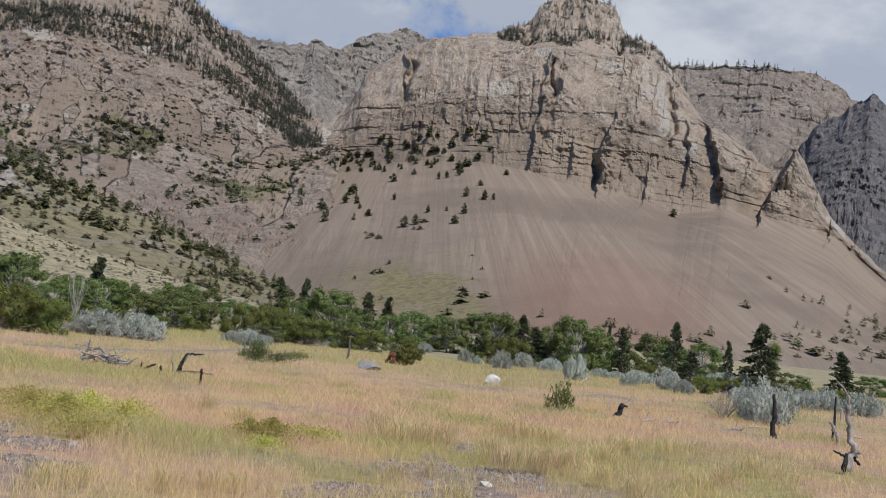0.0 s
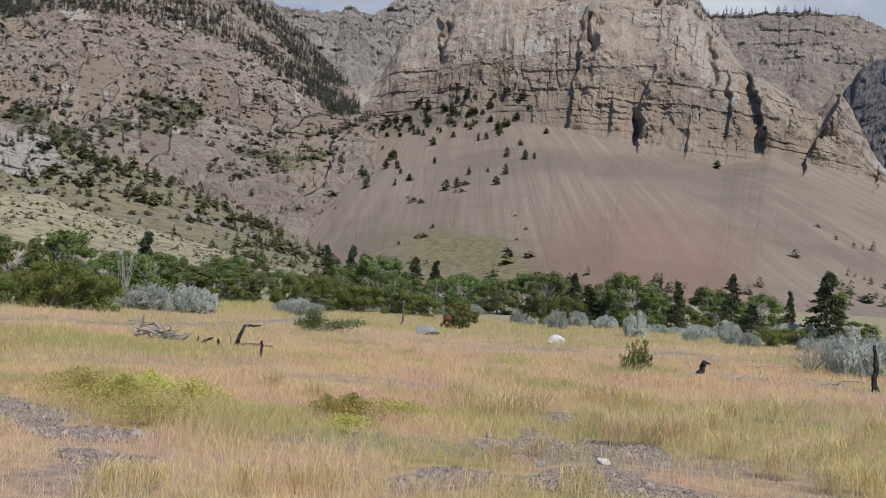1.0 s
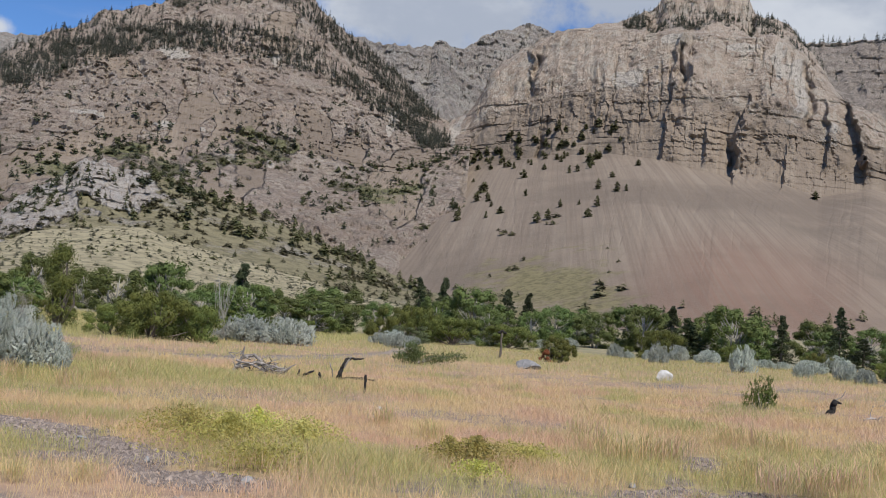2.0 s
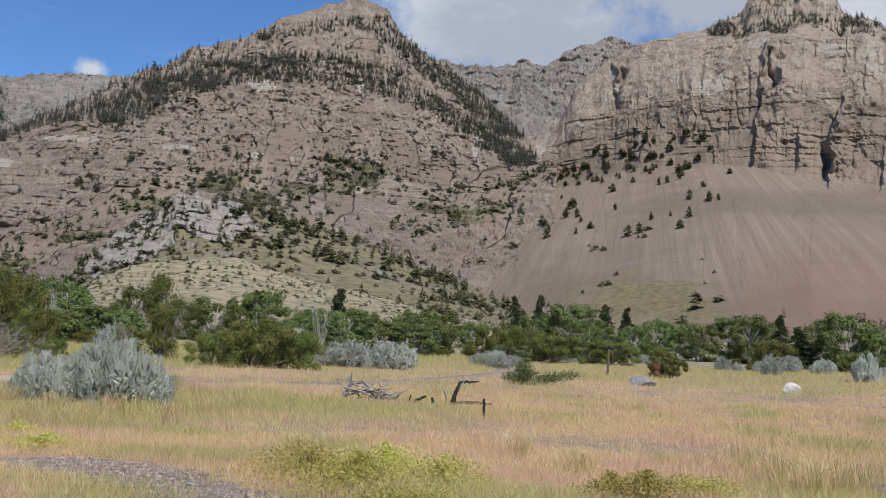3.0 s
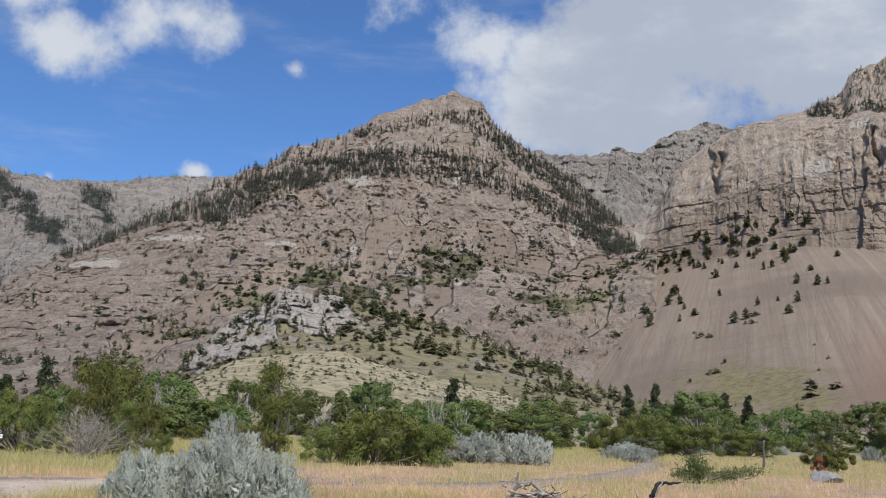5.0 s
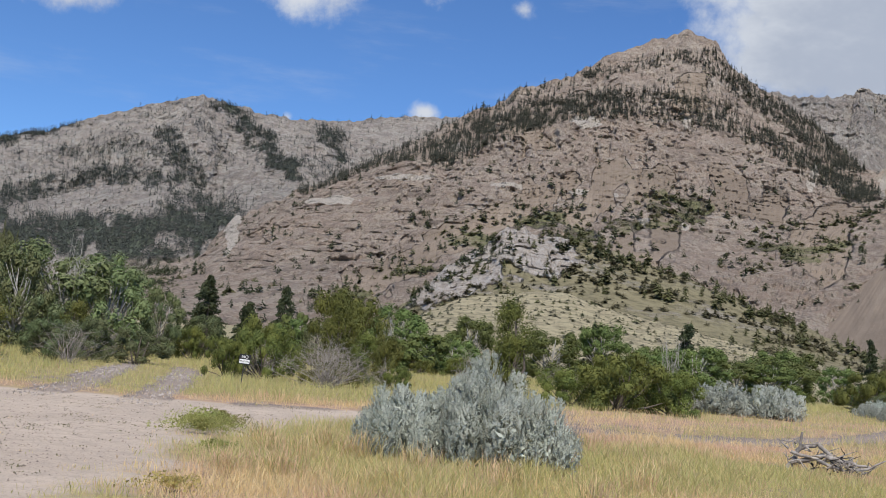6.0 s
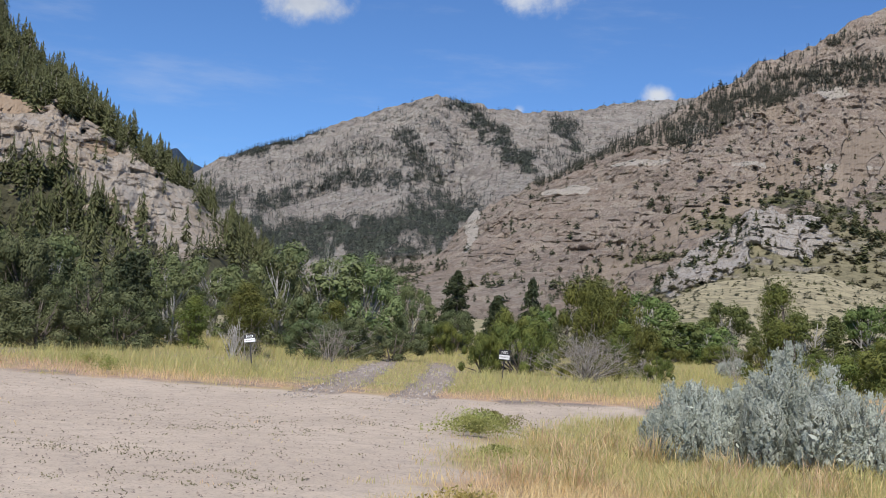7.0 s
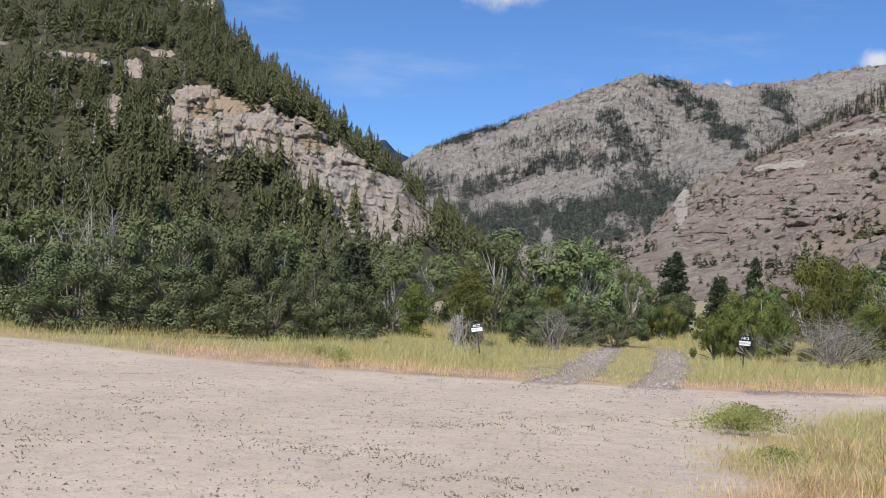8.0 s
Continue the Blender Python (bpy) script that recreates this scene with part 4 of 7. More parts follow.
mountain("mountain_wooded", "steep dark wooded mountainside with a bare cream cliff", ROCK_E, [lower(E_FOOT, 0.6, 0.05), E_FOOT, E_LEDGE, E_CREST], [20, 90, 60],
         [0.1, 0.5, 0.6, 0.4], [0, 0, 0, 0], [0.9, 0.9, 0.9, 0.9], 0.07, 170, 0.7, jag=2, size=0.35, back=120, extra=cliff_part, column=0.9, lump=0.8, grain=0.3, spurs=[(70.5, 68, 86, 0.35, 0.3, 10), (69.9, 96, 112, 0.4, 0.3, 10)],
         ribs=[([(59.6, 68), (60.2, 46)], 1.0, 6, 0.25), ([(57.8, 58), (58.6, 36)], 0.9, 6, 0.25), ([(66.9, 76), (67.2, 52)], 0.8, 6, 0.25), ([(64.4, 80), (64.8, 58)], 0.9, 4, 0.25), ([(62.0, 72), (62.5, 50)], 0.9, 4, 0.25), ([(56.4, 48), (56.9, 32)], 0.6, 4, 0.25)])
G1_CREST = [(-10, 290, 3), (-40, 306, 6), (-71, 331, 10), (-89, 337, 13), (-108, 342, 17), (-128, 346, 21), (-149, 349, 25), (-161, 349, 29), (-171, 344, 29), (-182, 333, 26), (-187, 319, 23), (-186, 296, 16), (-185, 273, 11), (-181, 251, 7), (-190, 225, 4)]
mountain("hill_grass", "low pale green hill of dry grass and sage", ROCK_G, [lower(G1_CREST, 0.62, 0.06), lower(G1_CREST, 0.85, 0.62), G1_CREST], [30, 25],
         [0, 0, 0], [0, 0, 0], [1.1, 1.1, 1.1], 0.08, 190, 0.2, jag=0.4, size=0.3, back=70)
G2_CREST = [(-60, 470, 13), (-89, 481, 20), (-105, 488, 26), (-116, 495, 31), (-143, 499, 40), (-170, 501, 50), (-198, 501, 58), (-225, 501, 67), (-242, 499, 68), (-255, 493, 71), (-262, 489, 71), (-264, 482, 64), (-269, 468, 56), (-271, 443, 42), (-271, 420, 28), (-269, 397, 17), (-266, 374, 12), (-270, 345, 8)]


def outcrop(A, t, dd, zz, ss, vv, u):
    rock = sstep(1 - np.hypot((A - 28.6) / 4.6, (t - 1.6) / 0.75) + 1.1 * (fbm(u / 10, zz / 8, dd * 0, 3, 94) - 0.5), 0.0, 0.3)
    vv = vv * (1 - 0.95 * rock)
    ss = ss * (1 - rock)
    dd = dd - rock * (3 + 8 * (fbm(u / 10, zz / 14, dd * 0, 3, 91, True) - 0.5) + 4.5 * blocks(u, zz, 7, 6, 1.0, 95) + 3 * blocks(u, zz, 3, 2.6, 1.0, 97))
    zz = zz + rock * 3 * (fbm(u / 6, dd / 12, dd * 0, 3, 93) - 0.4)
    return dd, zz, ss, vv


mountain("hill_shrub", "shrubby foothill with a broken pale rock outcrop", ROCK_H, [lower(G2_CREST, 0.7, 0.15), lower(G2_CREST, 0.88, 0.62), G2_CREST], [30, 50],
         [0.1, 0.15, 0.25], [0.2, 0.2, 0.2], [0.9, 0.8, 0.75], 0.06, 210, 0.5, jag=1.0, size=0.3, back=110, extra=outcrop)

# ---- ground: one sheet to the horizon ----
def build_ground():
    az = np.concatenate([np.arange(-100, -31, 1.0), np.arange(-31, 87, 0.3), np.arange(87, 256, 6.0), [260.0]])
    r = np.concatenate([[0.0], 3.0 * 1.0215 ** np.arange(350)])
    A, R = np.meshgrid(np.radians(az), r)
    x, y = OX - np.sin(A) * R, OY + np.cos(A) * R
    z = ground_z(x, y)
    lot, bare, trk = sstep(lot_mask(x, y), -2.2, 0.9), bare_mask(x, y), track_mask(x, y)
    z = z + 0.03 * (fbm(x / 0.7, y / 0.7, x * 0, 3, 61) - 0.5) * sstep(R, 4, 8) * (1 - sstep(R, 40, 60)) - 0.05 * trk
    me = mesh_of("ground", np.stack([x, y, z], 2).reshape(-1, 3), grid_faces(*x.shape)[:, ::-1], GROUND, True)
    attr(me, "lot", np.where(R > 130, 0, np.maximum(lot, 0.44 * trk)).ravel())
    attr(me, "bare", np.where(R > 130, 0, np.maximum(bare, trk)).ravel())
    attr(me, "green", greenness(x, y).ravel())
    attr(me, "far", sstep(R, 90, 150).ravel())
    tagged(new("ground", me), "dry meadow of straw and pink grass with bare gravel", "ground", kind="structure")


build_ground()


def path_at(t):
    """Plan places along the way that the visitor walks."""
    return np.interp(t, [0, 0.5, 1], [0, -4.5, -10]), np.interp(t, [0, 0.5, 1], [0, 8.5, 13])


def blades(name, label, count, rmin, rmax, per, height, width, bend, seed, segments):
    """Grass as real blades, thinned on gravel and the road."""
    rng = np.random.default_rng(seed)
    a = np.radians(rng.uniform(-31, 84, count))
    r = rmin + (rmax - rmin) * rng.random(count) ** 1.15
    ex, ey = path_at(rng.uniform(0, 1, count))
    x, y = ex - np.sin(a) * r, ey + np.cos(a) * r
    lot, bare, trk = lot_mask(x, y), bare_mask(x, y), track_mask(x, y)
    far = np.interp(x, [p[0] for p in ROAD_FAR], [p[1] for p in ROAD_FAR])
    keep = (rng.random(count) > np.maximum(sstep(lot, -2.4, 0.5) ** 0.7 * 0.996, np.maximum(bare * 0.93, trk * 0.9)))
    x, y, r = x[keep], y[keep], r[keep]
    g = greenness(x, y)
    tall = 0.55 + 0.75 * g * fbm(x / 3, y / 3, x * 0, 3, seed + 1) + 0.35 * sstep(fbm(x / 2.2, y / 2.2, x * 0, 3, seed + 2), 0.45, 0.7)
    tall = np.where((x < -24) & (y > far[keep]), tall * 1.25, tall)
    rut = near_line(x, y, [(-27.6, 30.0), (-30.6, 33.9), (-33.4, 37.0), (-39.6, 43.8), (-48.0, 52.5)])
    tall = tall * (0.4 + 0.6 * sstep(rut, 1.6, 3.2)) * (0.35 + 0.65 * sstep(-lot[keep], 0.0, 1.6)) * (1 - 0.5 * bare[keep])
    x, y, r, g, tall = (np.repeat(q, per) for q in (x, y, r, g, tall))
    n = len(x)
    x, y = x + rng.normal(0, 0.05 + 0.0016 * r, n), y + rng.normal(0, 0.05 + 0.0016 * r, n)
    z = ground_z(x, y) - 0.02
    h = height * tall * rng.uniform(0.5, 1.15, n)
    w = (width + 0.00018 * r) * rng.uniform(0.5, 1.3, n)
    th, ph = rng.uniform(0, 2 * np.pi, n), rng.uniform(0, 2 * np.pi, n)
    lean = bend * h * rng.uniform(0.15, 1.0, n)
    dx, dy = np.cos(th) * w, np.sin(th) * w
    lx, ly = np.cos(ph) * lean, np.sin(ph) * lean
    if segments == 1:
        v = np.stack([np.stack([x - dx, y - dy, z], 1), np.stack([x + dx, y + dy, z], 1), np.stack([x + lx, y + ly, z + h], 1)], 1)
        f = np.arange(n * 3).reshape(-1, 3)
        k = 3
    else:
        mx, my, mz = x + lx * 0.3, y + ly * 0.3, z + h * 0.55
        v = np.stack([np.stack([x, y, z], 1), np.stack([mx + dx, my + dy, mz], 1), np.stack([x + lx, y + ly, z + h], 1), np.stack([mx - dx, my - dy, mz], 1)], 1)
        f = np.arange(n * 4).reshape(-1, 4)
        k = 4
    me = mesh_of(name, v.reshape(-1, 3), f, GRASS)
    attr(me, "green", np.repeat(np.clip(g + rng.normal(0, 0.13, n), 0, 1), k))
    return tagged(new(name, me), label, "grass", kind="stuff")


blades("meadow_grass", "knee-high dry straw, pink and green meadow grass", 145000, 6.0, 34, 4, 0.29, 0.001, 0.8, 11, 2)
blades("far_meadow_grass", "dry yellow and green grass over the far meadow", 90000, 28, 125, 3, 0.34, 0.002, 0.8, 12, 1)

# ---- woods on the mountainsides ----
def woods(name, label, source, count, weight, hmin, hmax, seed, mat=None, slim=0.30, boughs=17, bushy=False, broad=1.0):
    """Many small conifers, each a stack of ragged skirts, on one mountainside."""
    rng = np.random.default_rng(seed)
    A, T, P = LOFTS[source]
    i = rng.integers(1, A.shape[0] - 2, count * 40)
    j = rng.integers(1, A.shape[1] - 2, count * 40)
    p = P[i, j]
    w = weight(A[i, j], T[i, j], p) * np.ones(len(i))
    keep = np.nonzero(rng.random(len(i)) < w)[0][:count]
    p = p[keep] + np.stack([rng.uniform(-1.5, 1.5, len(keep)), rng.uniform(-1.5, 1.5, len(keep)), np.zeros(len(keep))], 1)
    n = len(p)
    h = rng.uniform(hmin, hmax, n) * rng.uniform(0.6, 1.0, n)
    rad = h * slim * rng.uniform(0.6, 1.15, n)
    k = np.repeat(np.arange(n), boughs)
    lvl = np.tile(np.linspace(0.06, 0.96, boughs), n) + rng.uniform(-0.05, 0.05, n * boughs)
    th = np.tile(np.arange(boughs) * 2.4, n) + rng.uniform(-0.7, 0.7, n * boughs) + np.repeat(rng.uniform(0, 6.28, n), boughs)
    form = np.sin(np.pi * np.clip(0.16 + 0.8 * lvl, 0, 0.97)) ** 0.7 if bushy else (1.06 - np.minimum(lvl, 1.03)) ** 0.8
    out = rad[k] * form * rng.uniform(0.45 if broad < 1 else 0.55, 1.3, n * boughs)
    half = rng.uniform(0.34, 0.6, n * boughs) * broad
    z0 = p[k, 2] - 0.6 + h[k] * lvl
    drop = out * rng.uniform(-0.2, 0.5, n * boughs)
    tipx, tipy = p[k, 0], p[k, 1]
    v = np.stack([np.stack([tipx, tipy, z0 + h[k] * 0.10], 1), np.stack([tipx + np.cos(th - half) * out, tipy + np.sin(th - half) * out, z0 - drop], 1),
                  np.stack([tipx + np.cos(th) * out * 1.2, tipy + np.sin(th) * out * 1.2, z0 - drop * 0.6], 1), np.stack([tipx + np.cos(th + half) * out, tipy + np.sin(th + half) * out, z0 - drop * 1.2], 1)], 1)
    top = np.stack([np.stack([p[:, 0] - rad * 0.12, p[:, 1], p[:, 2] + h * 0.8], 1), np.stack([p[:, 0] + rad * 0.12, p[:, 1] + rad * 0.05, p[:, 2] + h * 0.8], 1), np.stack([p[:, 0], p[:, 1], p[:, 2] + h * 1.03], 1), np.stack([p[:, 0], p[:, 1] - rad * 0.1, p[:, 2] + h * 0.9], 1)], 1)
    v = np.concatenate([v.reshape(-1, 3), top.reshape(-1, 3)])
    faces = [np.arange(len(v)).reshape(-1, 4)]
    verts = [v]
    me = mesh_of(name, np.concatenate(verts), np.concatenate(faces), mat or FARWOOD)
    return tagged(new(name, me), label, "trees", kind="stuff")


def shrubs(name, label, source, count, weight, rmin, rmax, seed, mat):
    """Low ragged bushes on a hillside."""
    ob = woods(name, label, source, count, weight, rmin * 1.2, rmax * 1.2, seed, mat, 0.8, 30, True)
    return tagged(ob, label, "shrubs", kind="stuff")


def patch(p, scale, seed, lo, hi):
    return sstep(fbm(p[:, 0] / scale, p[:, 1] / scale, p[:, 2] / scale, 3, seed), lo, hi)


PEAK_BELTS = (([(31.6, 268), (30.4, 296), (28.5, 336), (25.2, 376), (22.3, 390), (19.3, 394), (17.9, 384)], 34, 1.0), ([(24.2, 462), (22.6, 478), (21.1, 488), (19.3, 502), (17.6, 482)], 17, 0.9), ([(18.4, 500), (16.9, 470), (15.4, 432), (13.4, 387), (11.6, 334)], 27, 1.0), ([(17.6, 386), (16.0, 362), (14.6, 336), (12.2, 290), (10.8, 262)], 24, 0.9),
              ([(33.8, 276), (31.2, 327), (28.3, 385), (26.3, 440)], 34, 0.28), ([(38.6, 209), (36.5, 240), (34.6, 263), (31.4, 292)], 14, 0.4), ([(22, 440), (17.6, 430)], 45, 0.10))


def peak_belts(A, T, p):
    return np.maximum.reduce([w * sstep(1.15 - near_az(A, p[:, 2], q, 25) / r, 0.0, 0.6) * (0.35 + 0.65 * patch(p, 30, 1, 0.38, 0.62)) for q, r, w in PEAK_BELTS]) * (T > 1.2)


woods("peak_woods", "belt of dark conifers across the rocky peak", "mountain_peak", 6200, peak_belts, 6.5, 14, 101, None, 0.27, 20)
woods("peak_scattered_trees", "scattered pines on the ledges of the peak", "mountain_peak", 1100,
      lambda A, T, p: 0.03 + 0.4 * box_(T, 0.2, 1.5, 0.15) * patch(p, 45, 4, 0.5, 0.68) + 0.14 * sstep(spots(A, p[:, 2], PEAK_GREEN), -0.5, 0.3), 4, 10, 102, CONIFER, 0.45, 20, True)
shrubs("peak_brush", "green brush in the gullies of the peak", "mountain_peak", 950,
       lambda A, T, p: 0.12 * box_(T, 0.3, 1.15, 0.1) * (1 - 0.6 * sstep(A, 28, 33)) * patch(p, 50, 8, 0.5, 0.62) + 0.5 * sstep(spots(A, p[:, 2], PEAK_GREEN), -0.2, 0.35) * (0.1 + 0.9 * patch(p, 16, 6, 0.44, 0.6)), 2.0, 5.0, 103, BRUSH)
woods("scree_pines", "single dark pines on the upper scree", "mountain_cliff", 220,
      lambda A, T, p: 0.2 * (0.55 + box_(T, 0.85, 1.2, 0.1)) * box_(T, 0.38, 1.2, 0.1) * box_(A, 1.0, 11.5, 1.5) + 0.03 * box_(A, 9, 16, 1) * box_(T, 0.6, 1.3, 0.2) + 0.006 * box_(T, 0.5, 1.0, 0.1), 8, 14, 104, SLOPEWOOD, 0.36, 70, True)
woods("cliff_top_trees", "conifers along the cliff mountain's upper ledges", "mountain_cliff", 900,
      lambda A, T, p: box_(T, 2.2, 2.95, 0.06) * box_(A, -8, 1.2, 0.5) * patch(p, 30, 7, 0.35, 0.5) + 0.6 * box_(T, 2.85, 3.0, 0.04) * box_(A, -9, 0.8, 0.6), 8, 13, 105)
shrubs("scree_brush", "low dark brush at the foot of the scree", "mountain_cliff", 230,
       lambda A, T, p: box_(T, 0.03, 0.42, 0.05) * (box_(A, 1, 7, 1) * 0.5 + 0.35 * box_(A, -25, -14, 2)) * patch(p, 50, 9, 0.45, 0.6), 2.0, 6.0, 106, BRUSH)
woods("scree_foot_trees", "dark conifers along the scree's foot", "mountain_cliff", 240,
      lambda A, T, p: (box_(T, 0.0, 0.05, 0.02) + 0.6 * box_(T, 0.0, 0.3, 0.05) * box_(A, -26, -15, 1.5)) * box_(A, -27, 12, 1) * patch(p, 40, 23, 0.4, 0.6), 4, 8, 107, BRUSH, 0.45, 20, True)
def far_belts(A, T, p):
    return np.maximum(far_wood(A, p[:, 2]), 0.02 + 0.05 * patch(p, 90, 12, 0.5, 0.62))


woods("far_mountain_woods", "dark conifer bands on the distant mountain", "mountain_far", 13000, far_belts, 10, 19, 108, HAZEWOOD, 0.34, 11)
woods("plateau_rim_trees", "line of conifers on the plateau's rim", "mountain_plateau", 220,
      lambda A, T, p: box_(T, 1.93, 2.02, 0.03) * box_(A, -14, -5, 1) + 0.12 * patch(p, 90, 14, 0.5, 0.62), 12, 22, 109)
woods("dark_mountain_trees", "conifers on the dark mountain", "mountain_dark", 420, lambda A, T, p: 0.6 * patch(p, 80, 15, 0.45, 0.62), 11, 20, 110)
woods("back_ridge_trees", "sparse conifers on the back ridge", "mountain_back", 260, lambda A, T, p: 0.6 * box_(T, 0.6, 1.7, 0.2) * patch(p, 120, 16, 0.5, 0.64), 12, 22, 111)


def wooded(A, T, p):
    bare = cream_cliff(A, p[:, 2])
    return (1 - 0.97 * bare) * np.where(T < 2, 0.45, 1.0) * (0.16 + 0.84 * patch(p, 18, 17, 0.4, 0.56)) * (T > 0.25)


woods("outcrop_pines", "small pines among the outcrop's blocks", "hill_shrub", 120, lambda A, T, p: box_(T, 1.4, 2.0, 0.1) * box_(A, 22, 33, 1) * patch(p, 14, 31, 0.45, 0.6), 2.0, 4.5, 117, CONIFER, 0.5, 26, True)
woods("mountainside_woods", "dense dark conifer wood on the steep mountainside", "mountain_wooded", 4300, wooded, 7, 17, 112, SLOPEWOOD, 0.25, 64, False, 0.5)
woods("grey_dead_trees", "grey dead trees among the conifers", "mountain_wooded", 800, wooded, 6, 13, 118, DEADWOOD, 0.12, 14)
woods("shrub_hill_trees", "junipers and pines on the shrubby foothill", "hill_shrub", 300,
      lambda A, T, p: 0.16 * patch(p, 20, 18, 0.42, 0.62) + 0.7 * box_(T, 1.68, 2.02, 0.14) * box_(A, 9, 25, 0.8) * patch(p, 14, 19, 0.42, 0.6), 2.4, 6.5, 113, SLOPEWOOD, 0.36, 44, True)
shrubs("shrub_hill_brush", "dark green brush on the shrubby foothill", "hill_shrub", 1600, lambda A, T, p: (0.2 + patch(p, 22, 20, 0.45, 0.62)) * (1 - 0.75 * (np.hypot((A - 28.6) / 4.4, (T - 1.6) / 0.7) < 1)), 0.8, 2.3, 114, BRUSH)
shrubs("grass_hill_brush", "small dark bushes dotted over the grass hill", "hill_grass", 420, lambda A, T, p: 0.4 * patch(p, 16, 21, 0.42, 0.62), 0.6, 1.5, 115, BRUSH)
shrubs("grass_hill_sage", "grey sage tufts over the grass hill", "hill_grass", 5000, lambda A, T, p: 0.9, 0.45, 1.05, 116, SAGE_FAR)

# ---- plants ----
def tube(points, radii, sides=6):
    """Vertices and faces of a tapering limb through points."""
    pts = np.array(points, float)
    v, f = [], []
    for i, p in enumerate(pts):
        d = pts[min(i + 1, len(pts) - 1)] - pts[max(i - 1, 0)]
        d = d / (np.linalg.norm(d) + 1e-9)
        a = np.cross(d, (0.3, 0.9, 0.31))
        a = a / (np.linalg.norm(a) + 1e-9)
        b = np.cross(d, a)
        for s in range(sides):
            t = 6.2832 * s / sides
            v.append(p + radii[i] * (math.cos(t) * a + math.sin(t) * b))
    for i in range(len(pts) - 1):
        for s in range(sides):
            q, w = i * sides + s, i * sides + (s + 1) % sides
            f.append((q, w, w + sides, q + sides))
    v.append(pts[-1])
    k = len(v) - 1
    for s in range(sides):
        o = (len(pts) - 1) * sides
        f.append((o + s, o + (s + 1) % sides, k, k))
    return np.array(v), np.array(f)


def limbs_mesh(name, tubes, mat):
    v, f, n = [], [], 0
    for tv, tf in tubes:
        v.append(tv)
        f.append(tf + n)
        n += len(tv)
    bm = bmesh.new()
    vs = [bm.verts.new(q) for q in np.concatenate(v)]
    for q in np.concatenate(f):
        ids = list(dict.fromkeys(q.tolist()))
        bm.faces.new([vs[i] for i in ids])
    me = bpy.data.meshes.new(name)
    bm.to_mesh(me)
    bm.free()
    me.materials.append(mat)
    for p in me.polygons:
        p.use_smooth = True
    return me


def leaf_mesh(name, c, size, rng, mat, slim=0.6, axis=None, stiff=0.0, face=None, flat=0.6):
    """Leaves or sprays as small pointed four-cornered blades about the points c."""
    n = len(c)
    a = rng.normal(size=(n, 3))
    if axis is not None:
        a = axis * stiff + a * (1 - stiff)
    a /= np.linalg.norm(a, axis=1)[:, None] + 1e-9
    if face is None:
        b = np.cross(a, rng.normal(size=(n, 3)))
    else:                                   # leaves turned to face outwards, more or less
        f = unit(face * flat + unit(rng.normal(size=(n, 3))) * (1 - flat))
        a = unit(a - f * (a * f).sum(1)[:, None])
        b = np.cross(f, a)
    b /= np.linalg.norm(b, axis=1)[:, None] + 1e-9
    s = (size * rng.uniform(0.6, 1.3, n))[:, None]
    v = np.stack([c - a * s * 0.5, c + b * s * slim * 0.5, c + a * s * 0.5, c - b * s * slim * 0.5], 1).reshape(-1, 3)
    return mesh_of(name, v, np.arange(4 * n).reshape(-1, 4), mat)


def unit(v):
    return v / (np.linalg.norm(v, axis=-1, keepdims=True) + 1e-9)


def clumps(rng, centres, radii, per, squash=0.75, shell=0.75, sd=0.22):
    """Points spread over the outer part of several uneven clumps."""
    k = rng.integers(0, len(centres), per * len(centres))
    d = unit(rng.normal(size=(len(k), 3)))
    d[:, 2] *= squash
    r = radii[k] * np.clip(rng.normal(shell, sd, len(k)), 0.15, 1.25)
    return centres[k] + d * r[:, None], d


def inner_leaves(rng, cen, rad, p, d, size):
    """Denser, larger sprays inside each clump, so that little light comes through."""
    n = len(cen) * 26
    k = rng.integers(0, len(cen), n)
    e = unit(rng.normal(size=(n, 3)))
    q = cen[k] + e * (rad[k] * rng.uniform(0.15, 0.62, n))[:, None]
    q[:, 2] = np.maximum(q[:, 2], 0.05)
    sizes = np.concatenate([np.full(len(p), float(size)), np.full(n, 2.1 * size)])
    return np.concatenate([p, q]), np.concatenate([d, e]), sizes


